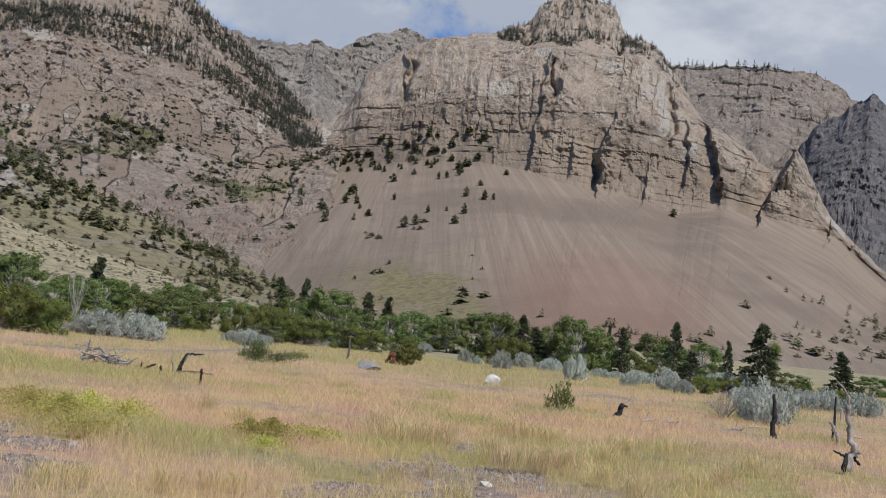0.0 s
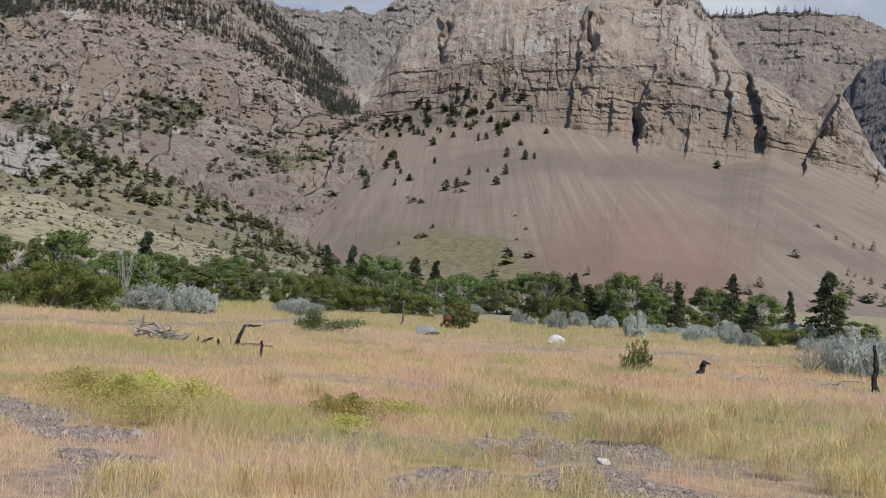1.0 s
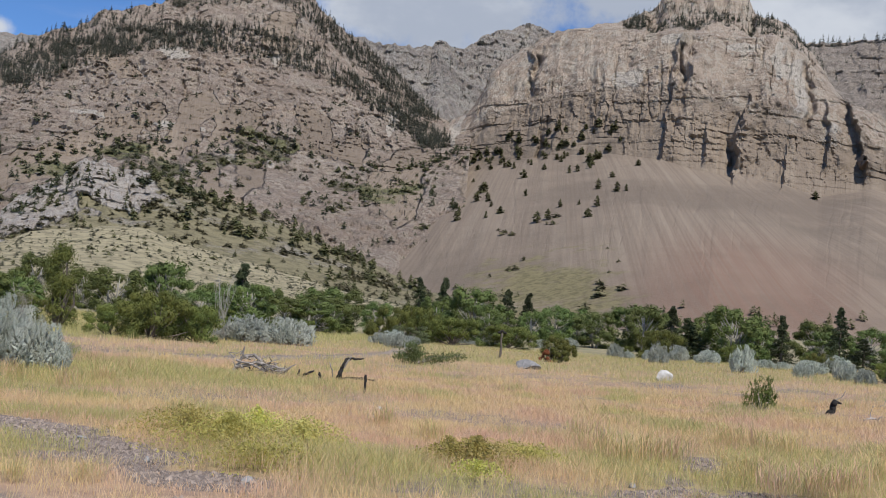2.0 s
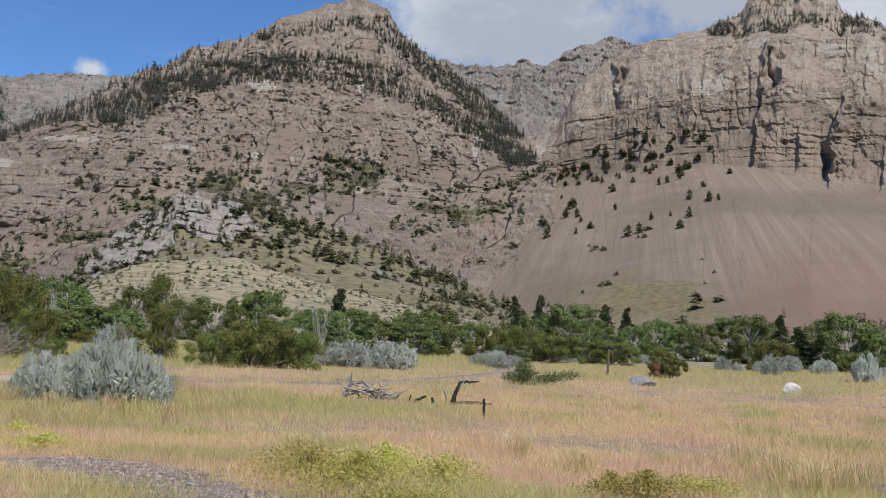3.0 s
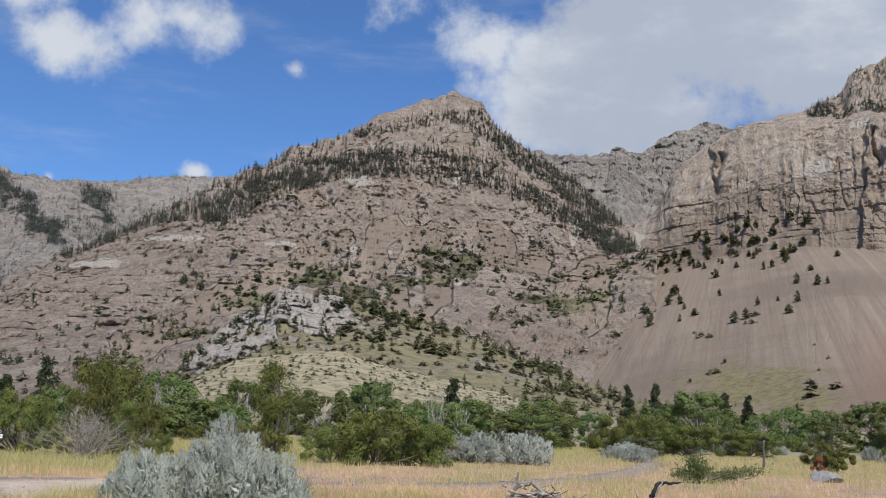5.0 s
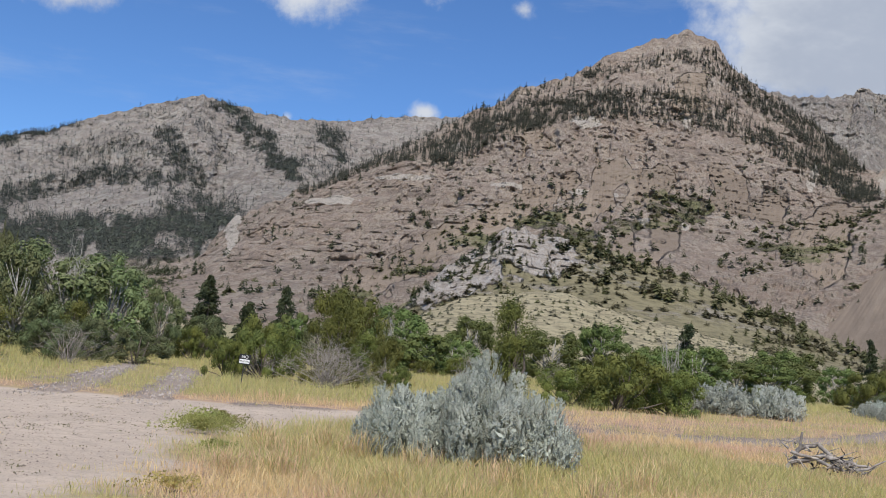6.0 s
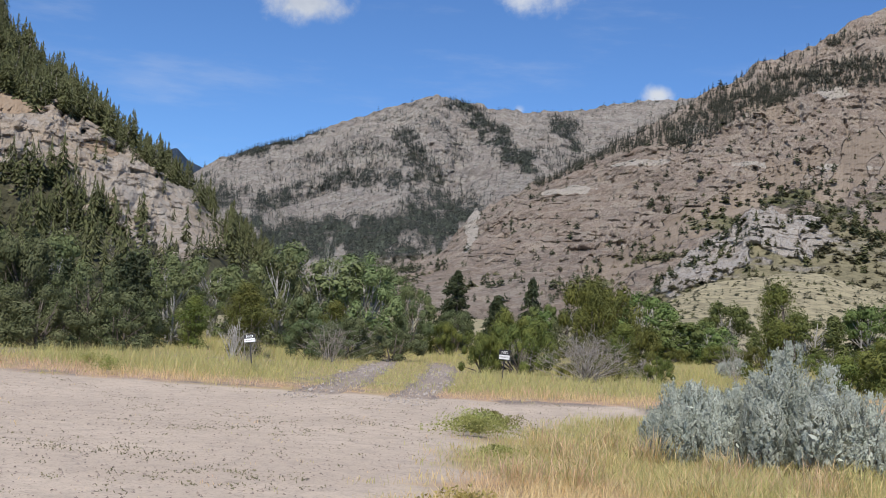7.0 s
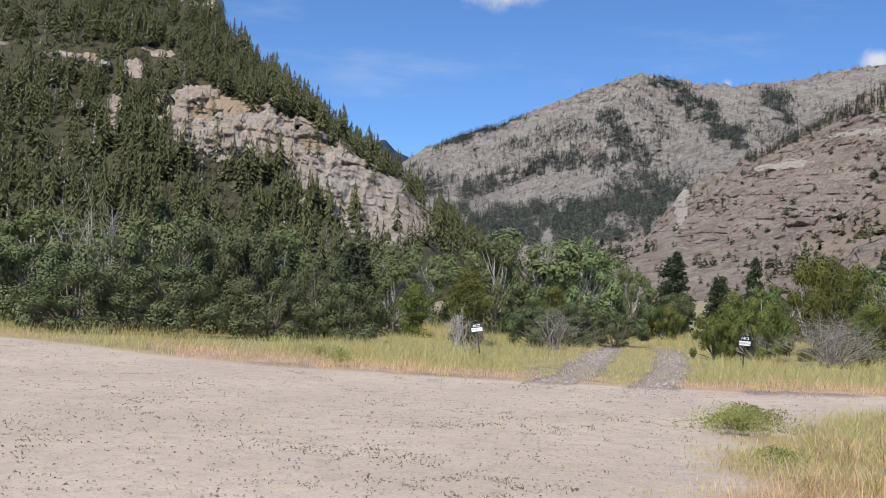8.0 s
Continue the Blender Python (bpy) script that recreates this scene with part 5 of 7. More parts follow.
def broadleaf(name, label, seed, h, w, leaves, size, mat, bark, tall_trunk=0.12, lumps=24, category="tree", group=""):
    """A tree or tall bush with several stems, limbs into each clump, and a crown of leaves."""
    rng = np.random.default_rng(seed)
    ob = thing(name, label, category, group)
    lumps = int(lumps * 1.5)
    cz = rng.uniform(0.05, 0.92, lumps)
    cr = w * 0.5 * np.sqrt(np.clip(1 - ((cz - 0.45) / 0.56) ** 2, 0.05, 1)) * rng.uniform(0.6, 0.92, lumps)
    th = np.arange(lumps) * 2.4 + rng.uniform(-0.5, 0.5, lumps)
    cen = np.stack([np.cos(th) * cr, np.sin(th) * cr, cz * h], 1)
    rad = w * rng.uniform(0.075, 0.16, lumps)
    stems = 3 if w > h * 0.7 else 1
    tubes = []
    for s in range(stems):
        t = rng.uniform(0, 6.28)
        o = np.array([math.cos(t), math.sin(t), 0]) * (0.05 * w if stems > 1 else 0)
        top = o * 3 + np.array([rng.normal(0, 0.03) * w, rng.normal(0, 0.03) * w, h * 0.78])
        tubes.append(tube([o, (o + top) / 2 * [1, 1, 0.8] + [0.02 * w, -0.02 * w, 0], top], [0.022 * h, 0.015 * h, 0.004 * h], 6))
    for c in cen:
        b = np.array([c[0] * 0.1, c[1] * 0.1, max(tall_trunk * h, c[2] - 0.35 * h)])
        tubes.append(tube([b, (b + c) / 2 + [0, 0, -0.02 * h], c], [0.008 * h, 0.006 * h, 0.002 * h], 4))
    part("trunk", limbs_mesh("trunk", tubes, bark), bark, ob)
    p, d = clumps(rng, cen, rad, leaves // lumps, 0.85, 0.92, 0.13)
    p[:, 2] = np.maximum(p[:, 2], 0.02 * h)
    p, d, size = inner_leaves(rng, cen, rad, p, d, size)
    part("crown", leaf_mesh("crown", p, size, rng, mat, 0.75, face=d + [0, 0, 0.3], flat=0.78), mat, ob)
    return ob


def conifer(name, label, seed, h, w, leaves, size, mat, category="tree"):
    """A spruce or fir: straight trunk and whorls of drooping boughs."""
    rng = np.random.default_rng(seed)
    ob = thing(name, label, category)
    tubes = [tube([(0, 0, 0), (0.01 * h, 0, h * 0.5), (0, 0.005 * h, h)], [0.022 * h, 0.013 * h, 0.002 * h], 6)]
    bough = []
    levels = 22
    for i in range(levels):
        z = h * (0.05 + 0.93 * i / levels)
        reach = w * 0.5 * (1 - i / levels) ** 0.8 * 1.05 + 0.02 * w
        for k in range(rng.integers(4, 7)):
            t = rng.uniform(0, 6.28)
            L = reach * rng.uniform(0.55, 1.15)
            tip = np.array([math.cos(t) * L, math.sin(t) * L, z - 0.18 * L + rng.normal(0, 0.02) * h])
            root = np.array([0, 0, z])
            bough.append((root, tip))
            if i % 2 == 0:
                tubes.append(tube([root, (root + tip) / 2, tip], [0.005 * h, 0.003 * h, 0.001 * h], 3))
    part("trunk", limbs_mesh("trunk", tubes, BARK), BARK, ob)
    pick = rng.integers(0, len(bough), leaves)
    r0, r1 = np.array([b[0] for b in bough])[pick], np.array([b[1] for b in bough])[pick]
    t = np.sqrt(rng.uniform(0.02, 1.0, leaves))[:, None]
    p = r0 + (r1 - r0) * t + rng.normal(0, 0.018 * h, (leaves, 3)) * (1.2 - 0.5 * t)
    part("crown", leaf_mesh("crown", p, size, rng, mat, 0.45, unit(r1 - r0) + [0, 0, -0.2], 0.6), mat, ob)
    return ob


def juniper(name, label, seed, h, w, leaves, size, lumps=26, gaps=0.0, category="tree", mat=None):
    """A juniper: twisted stems, dense upswept tufts, an uneven outline."""
    rng = np.random.default_rng(seed)
    mat = mat or JUNIPER
    ob = thing(name, label, category)
    lumps = int(lumps * 1.4)
    cz = rng.uniform(0.04, 0.9, lumps)
    prof = np.where(h > w, np.clip(1.15 - cz, 0.2, 1) * (0.55 + 0.45 * np.sin(cz * 9 + seed)), np.sqrt(np.clip(1 - (cz - 0.25) ** 2 * 1.6, 0.05, 1)))
    cr = w * 0.5 * prof * rng.uniform(0.3, 0.95, lumps)
    th = np.arange(lumps) * 2.4 + rng.uniform(-0.5, 0.5, lumps)
    cen = np.stack([np.cos(th) * cr, np.sin(th) * cr, cz * h], 1)
    rad = math.sqrt(w * h) * rng.uniform(0.085, 0.165, lumps) * (1.25 if w * h < 1.5 else 1.0)
    tubes = []
    for c in cen[: lumps // 2]:
        b = np.array([rng.normal(0, 0.03) * w, rng.normal(0, 0.03) * w, 0])
        mid = (b + c) / 2 + rng.normal(0, 0.04, 3) * [w, w, h * 0.3]
        tubes.append(tube([b, mid, c], [0.016 * h + 0.012, 0.012 * h + 0.006, 0.004], 5))
    part("trunk", limbs_mesh("trunk", tubes, BARK), BARK, ob)
    p, d = clumps(rng, cen, rad, leaves // lumps, 0.8 if w > h else 1.0, 0.9, 0.15)
    p[:, 2] = np.maximum(p[:, 2], 0.02)
    p, d, size = inner_leaves(rng, cen, rad, p, d, size)
    part("crown", leaf_mesh("crown", p, size, rng, mat, 0.42, unit(d + [0, 0, 0.9]), 0.62, face=d + [0, 0, 0.2], flat=0.75), mat, ob)
    return ob


def sagebrush(name, label, seed, h, w, sprigs, size, lumps=7, fat=1.0, mat=None, group="sagebrush in the meadow"):
    """Big sagebrush: forked woody stems that end in many upright silvery plumes with gaps between them."""
    rng = np.random.default_rng(seed)
    mat = mat or SAGE
    ob = thing(name, label, "shrub", group)
    n = int(lumps * 2.6)
    th = np.arange(n) * 2.39996 + rng.uniform(-0.35, 0.35, n)
    rr = np.sqrt((np.arange(n) + 0.5) / n) * rng.uniform(0.85, 1.08, n)
    lean = 1 + 0.22 * np.sin(2 * th + seed) + 0.12 * np.sin(3 * th + 2 * seed)
    x, y = 0.5 * w * rr * lean * np.cos(th), 0.5 * w * rr * lean * np.sin(th)
    top = h * (1.0 - 0.45 * rr ** 3) * rng.uniform(0.68, 1.1, n)
    tip = np.stack([x * 1.05, y * 1.05, top], 1)
    root = np.stack([x * 0.85, y * 0.85, top * rng.uniform(0.05, 0.25, n)], 1)
    reach = rng.uniform(0.8, 1.25, n) * w * fat * 0.115
    tubes = []
    for a, e in zip(root, tip):
        b = np.array([a[0] * 0.2, a[1] * 0.2, 0.0])
        tubes.append(tube([b, (b + a) / 2 + rng.normal(0, 0.02, 3) * w, a, (a + e) / 2], [0.026, 0.02, 0.013, 0.004], 4))
    part("stem", limbs_mesh("stem", tubes, DEADWOOD), DEADWOOD, ob)
    k = rng.integers(0, n, sprigs)
    axis = unit(tip - root)
    t = rng.uniform(0.0, 1.0, sprigs) ** 0.8
    side = unit(np.cross(axis[k], rng.normal(size=(sprigs, 3))))
    r = reach[k] * np.sin(np.pi * np.clip(0.22 + 0.72 * t, 0, 0.95)) ** 0.6 * np.sqrt(rng.uniform(0.55, 1.15, sprigs))
    base = root[k] + (tip - root)[k] * t[:, None] + side * r[:, None]
    base[:, 2] = np.maximum(base[:, 2], 0.04 * h)
    up = unit(side * 0.45 + axis[k] * 0.9 + [0, 0, 0.4] + rng.normal(0, 0.12, (sprigs, 3)))
    m = sprigs // 5
    j = rng.integers(0, n, m)
    core = root[j] + (tip - root)[j] * rng.uniform(0.0, 0.72, (m, 1)) + rng.normal(0, 0.35, (m, 3)) * reach[j][:, None]
    core[:, 2] = np.maximum(core[:, 2], 0.05 * h)
    per = 9
    s = np.tile(np.linspace(0, 1, per), sprigs)[:, None]
    L = np.repeat(0.09 * rng.uniform(0.6, 1.4, sprigs), per)[:, None]
    q = np.repeat(base, per, 0) + np.repeat(up, per, 0) * s * L + rng.normal(0, size * 0.2, (sprigs * per, 3)) * (1.1 - 0.7 * s)
    q = np.concatenate([q, core])
    ax = np.concatenate([np.repeat(up, per, 0), axis[j]])
    out = np.concatenate([np.repeat(side, per, 0) + [0, 0, 0.25], unit(rng.normal(size=(m, 3)))])
    sizes = np.concatenate([np.full(sprigs * per, size * 0.7), np.full(m, size * 2.6)])
    part("foliage", leaf_mesh("foliage", q, sizes, rng, mat, 0.45, ax, 0.6, face=out, flat=0.7), mat, ob)
    return ob


def bare_shrub(name, label, seed, h, w, twigs, mat, spread=1.0, thick=0.02, category="shrub"):
    """A leafless grey shrub or dead tree of forking branches."""
    rng = np.random.default_rng(seed)
    ob = thing(name, label, category)
    tubes = []
    for i in range(twigs):
        t, lean = rng.uniform(0, 6.28), rng.uniform(0.1, 1.0) * spread
        L = h * rng.uniform(0.6, 1.05)
        b = np.array([rng.normal(0, 0.05) * w, rng.normal(0, 0.05) * w, 0])
        tip = b + np.array([math.cos(t) * lean * w * 0.5, math.sin(t) * lean * w * 0.5, L * math.sqrt(max(0.15, 1 - 0.5 * lean ** 2))])
        mid = (b + tip) / 2 + rng.normal(0, 0.06, 3) * [w, w, h * 0.4]
        tubes.append(tube([b, mid, tip], [thick * rng.uniform(0.7, 1.2), thick * 0.6, thick * 0.2], 4))
        for _ in range(5):
            s = rng.uniform(0.3, 0.95)
            o = mid + (tip - mid) * s
            e = o + rng.normal(0, 1, 3) * [w * 0.12, w * 0.12, h * 0.08] + [0, 0, h * 0.1]
            tubes.append(tube([o, (o + e) / 2 + rng.normal(0, 0.01, 3), e], [thick * 0.4, thick * 0.3, thick * 0.12], 3))
    part("stem", limbs_mesh("stem", tubes, mat), mat, ob)
    return ob


def plant_all(makers, places, h0, w0, seed):
    """Sets the first of each maker in place and copies them for the rest; places are x, y, height, width."""
    rng = random.Random(seed)
    protos = []
    for i, (x, y, h, w) in enumerate(places):
        m = Matrix.Translation((x, y, gz(x, y) - 0.03)) @ Matrix.Rotation(rng.uniform(0, 6.28), 4, "Z") @ (Matrix.Diagonal((w / w0, w / w0, h / h0, 1)) if w0 else Matrix.Identity(4))
        if i < len(makers):
            ob = makers[i]()
            ob.matrix_basis = m
            protos.append(ob)
        else:
            copy_thing_scaled(protos[i % len(protos)], m)


def copy_thing_scaled(ob, m):
    loc, rot, sc = m.decompose()
    keep = ob.scale.copy()
    ob.scale = sc
    c = copy_thing(ob, Matrix.LocRotScale(loc, rot, None))
    ob.scale = keep
    return c


SPRUCE = [(20.0, 84.0, 5.6, 4.0), (25.3, 82.0, 3.7, 3.3), (18.7, 105.2, 3.1, 3.3), (15.8, 136.3, 5.9, 3.4), (5.3, 137.6, 4.9, 5.3), (-67.0, 76.0, 6.4, 3.7), (-58.0, 70.5, 4.3, 2.5), (-22.8, 237.3, 9.9, 6.1), (-27.7, 241.9, 10.7, 6.2), (-40.6, 235.2, 12.1, 6.1), (-47.8, 244.2, 11.7, 6.3), (-53.4, 39.9, 4.4, 2.5), (-86.2, 96.3, 7.4, 5.3), (-76.4, 91.7, 5.0, 3.3), (-71.2, 43.3, 6.4, 3.2), (-64.0, 45.7, 5.1, 2.6), (25.4, 246.1, 8.6, 3.2), (-56.9, 38.2, 3.9, 2.4), (-53.7, 65.1, 3.8, 2.4)]
ASPEN = [(24.2, 129.5, 4.4, 5.4), (21.0, 145.6, 5.3, 6.4), (10.6, 137.1, 6.8, 7.7), (7.9, 142.4, 5.4, 5.1), (-0.6, 177.9, 7.0, 10.0), (-6.6, 173.0, 5.9, 7.9), (-13.2, 182.8, 6.2, 7.0), (-22.5, 151.9, 7.5, 8.6), (-28.2, 156.2, 6.1, 5.7), (-35.0, 124.2, 4.3, 7.2), (-36.6, 113.4, 3.6, 5.8), (-36.7, 102.9, 4.5, 6.1)]
ASPEN += [(-40.8, 101.4, 3.4, 5.0), (25.1, 92.8, 1.8, 2.9), (32.2, 95.4, 1.7, 3.1), (-62.7, 101.7, 3.7, 6.9), (-43.0, 116.5, 4.5, 5.4), (-33.7, 114.2, 3.4, 5.7), (-61.0, 78.4, 3.6, 3.0), (-55.8, 88.3, 3.6, 4.3), (-55.1, 94.5, 3.2, 3.8), (-66.9, 86.5, 4.5, 3.4), (-55.1, 88.7, 3.4, 4.2), (-20.0, 147.2, 5.3, 4.5), (3.0, 172.8, 6.5, 6.2)]
COTTONWOOD = [(-61.7, 57.1, 6.5, 7.1), (-58.9, 58.8, 6.0, 4.9), (-62.3, 66.6, 4.7, 3.1), (-59.1, 52.4, 5.7, 3.6), (-63.5, 28.6, 5.3, 5.4), (-55.9, 43.4, 3.9, 3.7)]
WILLOW_AT = [(-52.2, 24.6, 3.2, 4.2), (-51.2, 27.2, 3.9, 4.0), (-50.9, 30.2, 4.2, 3.9), (-48.8, 32.1, 4.1, 3.3), (-46.7, 33.7, 3.3, 3.0), (-47.8, 24.9, 2.3, 4.0), (-46.1, 27.6, 2.5, 3.8), (-44.9, 30.9, 2.2, 3.2), (-45.2, 34.3, 2.2, 2.7), (-43.9, 42.5, 1.5, 2.1), (-47.4, 50.4, 1.7, 3.0), (-46.0, 46.1, 1.9, 2.3), (-46.2, 45.9, 1.7, 2.7), (-33.7, 77.3, 2.8, 4.0), (-22.8, 101.3, 0.7, 3.7), (-44.1, 42.2, 1.7, 2.1), (-21.9, 106.6, 1.7, 4.4), (-49.9, 32.1, 2.9, 3.7), (-53.3, 20.9, 3.1, 4.9), (-54.0, 17.8, 3.1, 5.0)]
JUNIPER_AT = [(-31.6, 58.4, 4.4, 3.2), (-24.3, 54.1, 1.9, 4.0), (-26.4, 54.3, 1.2, 3.0), (-22.7, 55.8, 1.4, 3.0), (-27.5, 63.6, 1.8, 5.3), (-25.3, 116.1, 3.6, 5.4), (-18.7, 112.1, 2.2, 6.4), (-22.0, 114.7, 3.5, 4.8), (-36.0, 46.0, 1.7, 2.8), (-36.4, 44.3, 1.2, 1.7), (-41.9, 59.1, 4.6, 2.8), (-35.1, 51.6, 1.9, 1.9)]
JUNIPER_AT += [(-32.2, 49.9, 0.8, 1.3), (-44.2, 39.1, 2.9, 2.7), (-54.8, 76.9, 5.3, 4.1), (-44.2, 56.0, 2.7, 3.6), (-51.6, 73.0, 4.7, 5.9), (-38.6, 57.7, 2.0, 2.9), (-45.8, 40.3, 2.9, 3.0), (-7.3, 96.0, 1.4, 2.9), (21.8, 87.6, 3.9, 2.3), (-14.4, 122.6, 2.0, 6.9), (1.9, 132.8, 3.2, 6.1), (-33.1, 46.9, 0.8, 2.3)]
SAGE_AT = [(-24.3, 68.0, 1.4, 4.0), (-21.6, 67.7, 1.4, 3.3), (-26.1, 68.4, 0.6, 2.2), (1.1, 102.8, 1.5, 2.2), (3.5, 117.7, 1.4, 2.5), (6.4, 83.1, 1.6, 2.2), (5.6, 107.4, 0.9, 2.7), (12.1, 91.3, 0.9, 2.6), (15.3, 97.7, 1.2, 2.8), (15.3, 87.4, 0.6, 1.8), (17.9, 86.7, 1.3, 2.9), (19.1, 84.3, 1.3, 2.6), (19.3, 65.0, 1.2, 2.2), (20.5, 62.3, 1.1, 2.5), (11.4, 101.6, 0.6, 2.1), (-21.9, 99.5, 1.0, 2.9), (-19.8, 96.8, 0.7, 1.8), (-19.0, 86.8, 0.9, 2.5), (-1.5, 127.9, 0.8, 1.6), (-21.3, 91.4, 0.8, 1.7), (-38.4, 67.2, 0.9, 2.2)]


def belt(seed, count, az0, az1, near, deep, hmin, hmax, wide):
    """Places in the wood that edges the meadow: x, y, height, width."""
    rng = random.Random(seed)
    out = []
    for i in range(count):
        a = az0 + (az1 - az0) * (i + rng.random()) / count
        d = float(np.interp(a, [-24, -15, -10, -4, 2, 8, 12, 18, 25, 33, 40, 50, 60, 84], [82, 84, 108, 132, 166, 146, 120, 106, 98, 92, 82, 66, 56, 56])) + near + deep * rng.random()
        h = rng.uniform(hmin, hmax)
        out.append((round(OX - math.sin(radians(a)) * d, 1), round(OY + math.cos(radians(a)) * d, 1), round(h, 1), round(h * wide * rng.uniform(0.8, 1.25), 1)))
    return out


ASPEN += belt(71, 24, -12, 34, 6, 45, 4.0, 7.0, 1.05)
COTTONWOOD += belt(72, 12, 46, 83, 4, 16, 4.2, 6.0, 0.9)
WILLOW_AT += belt(73, 12, 36, 84, -2, 12, 2.2, 3.8, 1.1)
SPRUCE += belt(74, 14, -22, 84, 4, 26, 4.0, 7.0, 0.55)
JUNIPER_AT = [(x, y, h * (1.3 if h < 2.5 else 1.1), w * 1.15) for x, y, h, w in JUNIPER_AT]
JUNIPER_AT += belt(75, 24, -24, 36, -10, 8, 1.0, 2.1, 1.9)
JUNIPER_AT += belt(76, 10, 36, 84, -4, 12, 1.6, 3.2, 1.0)
SAGE_AT += belt(77, 16, -24, 8, -26, 14, 0.7, 1.3, 2.0)

FAR_ASPEN = [q for q in ASPEN if q[1] > 95]
plant_all([lambda s=s: broadleaf("aspen_tree", "leafy green aspen at the meadow's far edge", s, 6.0, 6.0, 7000, 0.2, ASPEN_MAT, PALE_BARK, lumps=30) for s in (301, 302, 303)], FAR_ASPEN, 6.0, 6.0, 1)
plant_all([lambda s=s: broadleaf("aspen_tree", "young green aspen behind the junipers", s, 4.0, 4.0, 4000, 0.2, ASPEN_MAT, PALE_BARK, lumps=24) for s in (304, 305)], [q for q in ASPEN if q[1] <= 95], 4.0, 4.0, 2)
plant_all([lambda s=s: broadleaf("cottonwood_tree", "tall grey-green cottonwood with bare grey limbs", s, 6.0, 5.5, 7500, 0.16, COTTON, PALE_BARK, lumps=30) for s in (311, 312)], COTTONWOOD, 6.0, 5.5, 3)
plant_all([lambda s=s: broadleaf("willow_bush", "dense grey-green willow bush beside the road", s, 3.2, 4.0, 11000, 0.095, WILLOW, BARK, 0.05, 17, "bush") for s in (321, 322, 323)], WILLOW_AT, 3.2, 4.0, 4)
plant_all([lambda s=s: conifer("conifer_tree", "dark green pointed conifer", s, 6.0, 3.4, 4000, 0.26, CONIFER) for s in (331, 332, 333)], SPRUCE, 6.0, 3.4, 5)
plant_all([lambda s=s: juniper("juniper_tree", "yellow-green juniper with an uneven crown", s, 4.4, 3.0, 11000, 0.095, 24) for s in (341, 342)], [q for q in JUNIPER_AT if q[2] > q[3] * 0.9], 4.4, 3.0, 6)
plant_all([lambda s=s: juniper("juniper_bush", "low spreading olive-green juniper bush", s, 1.7, 3.4, 11000, 0.09, 24, category="bush") for s in (345, 346, 347)], [q for q in JUNIPER_AT if q[2] <= q[3] * 0.9], 1.7, 3.4, 7)
SAGE_AT = [(x, y, h * 1.12, w * 0.88) for x, y, h, w in SAGE_AT]
plant_all([lambda s=s: sagebrush("sagebrush", "silver-grey sagebrush at the meadow's edge", s, 1.2, 2.4, 2200, 0.1, 9, 1.25) for s in (351, 352, 353)], SAGE_AT, 1.2, 2.4, 8)
plant_all([lambda: sagebrush("sagebrush", "large silver-green sagebrush standing in tall grass", 361, 1.65, 2.0, 11000, 0.052, 13), lambda: sagebrush("sagebrush", "broad low silver sagebrush beside a larger one", 362, 1.15, 1.65, 7000, 0.052, 10),
           lambda: sagebrush("sagebrush", "grey sagebrush among burnt stakes", 363, 1.5, 2.2, 2600, 0.07, 10), lambda: sagebrush("sagebrush", "small grey sagebrush leaning against a large one", 364, 1.15, 1.6, 2800, 0.055, 8)],
          [(-15.95, 27.5, 1.55, 1.9), (-16.95, 26.9, 1.15, 1.6), (9.5, 38.8, 1.45, 2.3), (-15.2, 27.7, 1.0, 1.2)], 0, 0, 9)

# ---- things in the meadow ----
def ob_at(ob, x, y, turn=0.0, up=0.0, lean=(0, 0)):
    ob.matrix_basis = pose(x, y, gz(x, y) + up, lean[0], lean[1], turn)
    return ob


def stone(name, label, x, y, l, w, h, mat, seed, turn=0, category="rock"):
    """A weathered boulder: a lump cut by a few flat breaks."""
    rng = np.random.default_rng(seed)
    bm = bmesh.new()
    bmesh.ops.create_icosphere(bm, subdivisions=4, radius=1.0)
    cuts = [(unit(rng.normal(size=3) + [0, 0, 0.3]), rng.uniform(0.45, 0.78)) for _ in range(11)]
    for v in bm.verts:
        p = np.array(v.co)
        for n, d in cuts:
            k = p @ n
            if k > d:
                p = p - n * (k - d) * 0.92
        q = noise.fractal(Vector(p * 2.2) + Vector((seed, 0, 0)), 1.0, 2.0, 4) * 0.06
        p = p * (1 + q)
        v.co = (p[0] * l / 2 * 1.15, p[1] * w / 2 * 1.15, (p[2] + 0.35) * h / 1.2)
    ob = tagged(new(name), label, category)
    me = bpy.data.meshes.new(name)
    bm.to_mesh(me)
    bm.free()
    me.materials.append(mat)
    for f in me.polygons:
        f.use_smooth = True
    bpy.data.objects.remove(ob)
    ob = tagged(new(name, me), label, category)
    return ob_at(ob, x, y, turn, -0.17 * h)


def rough_tube(pts, radii, seed, sides=8, twist=0.08):
    """A gnarled branch: knotted and bent between the given points."""
    rng = np.random.default_rng(seed)
    pts = np.array(pts, float)
    t = np.linspace(0, len(pts) - 1, (len(pts) - 1) * 4 + 1)
    p = np.stack([np.interp(t, range(len(pts)), pts[:, i]) for i in range(3)], 1)
    r = np.interp(t, range(len(pts)), radii)
    p[1:-1] += rng.normal(0, 1, (len(p) - 2, 3)) * r[1:-1, None] * twist * 3
    r = r * rng.uniform(0.85, 1.1, len(r)) * 0.8
    return tube(p, r, sides)


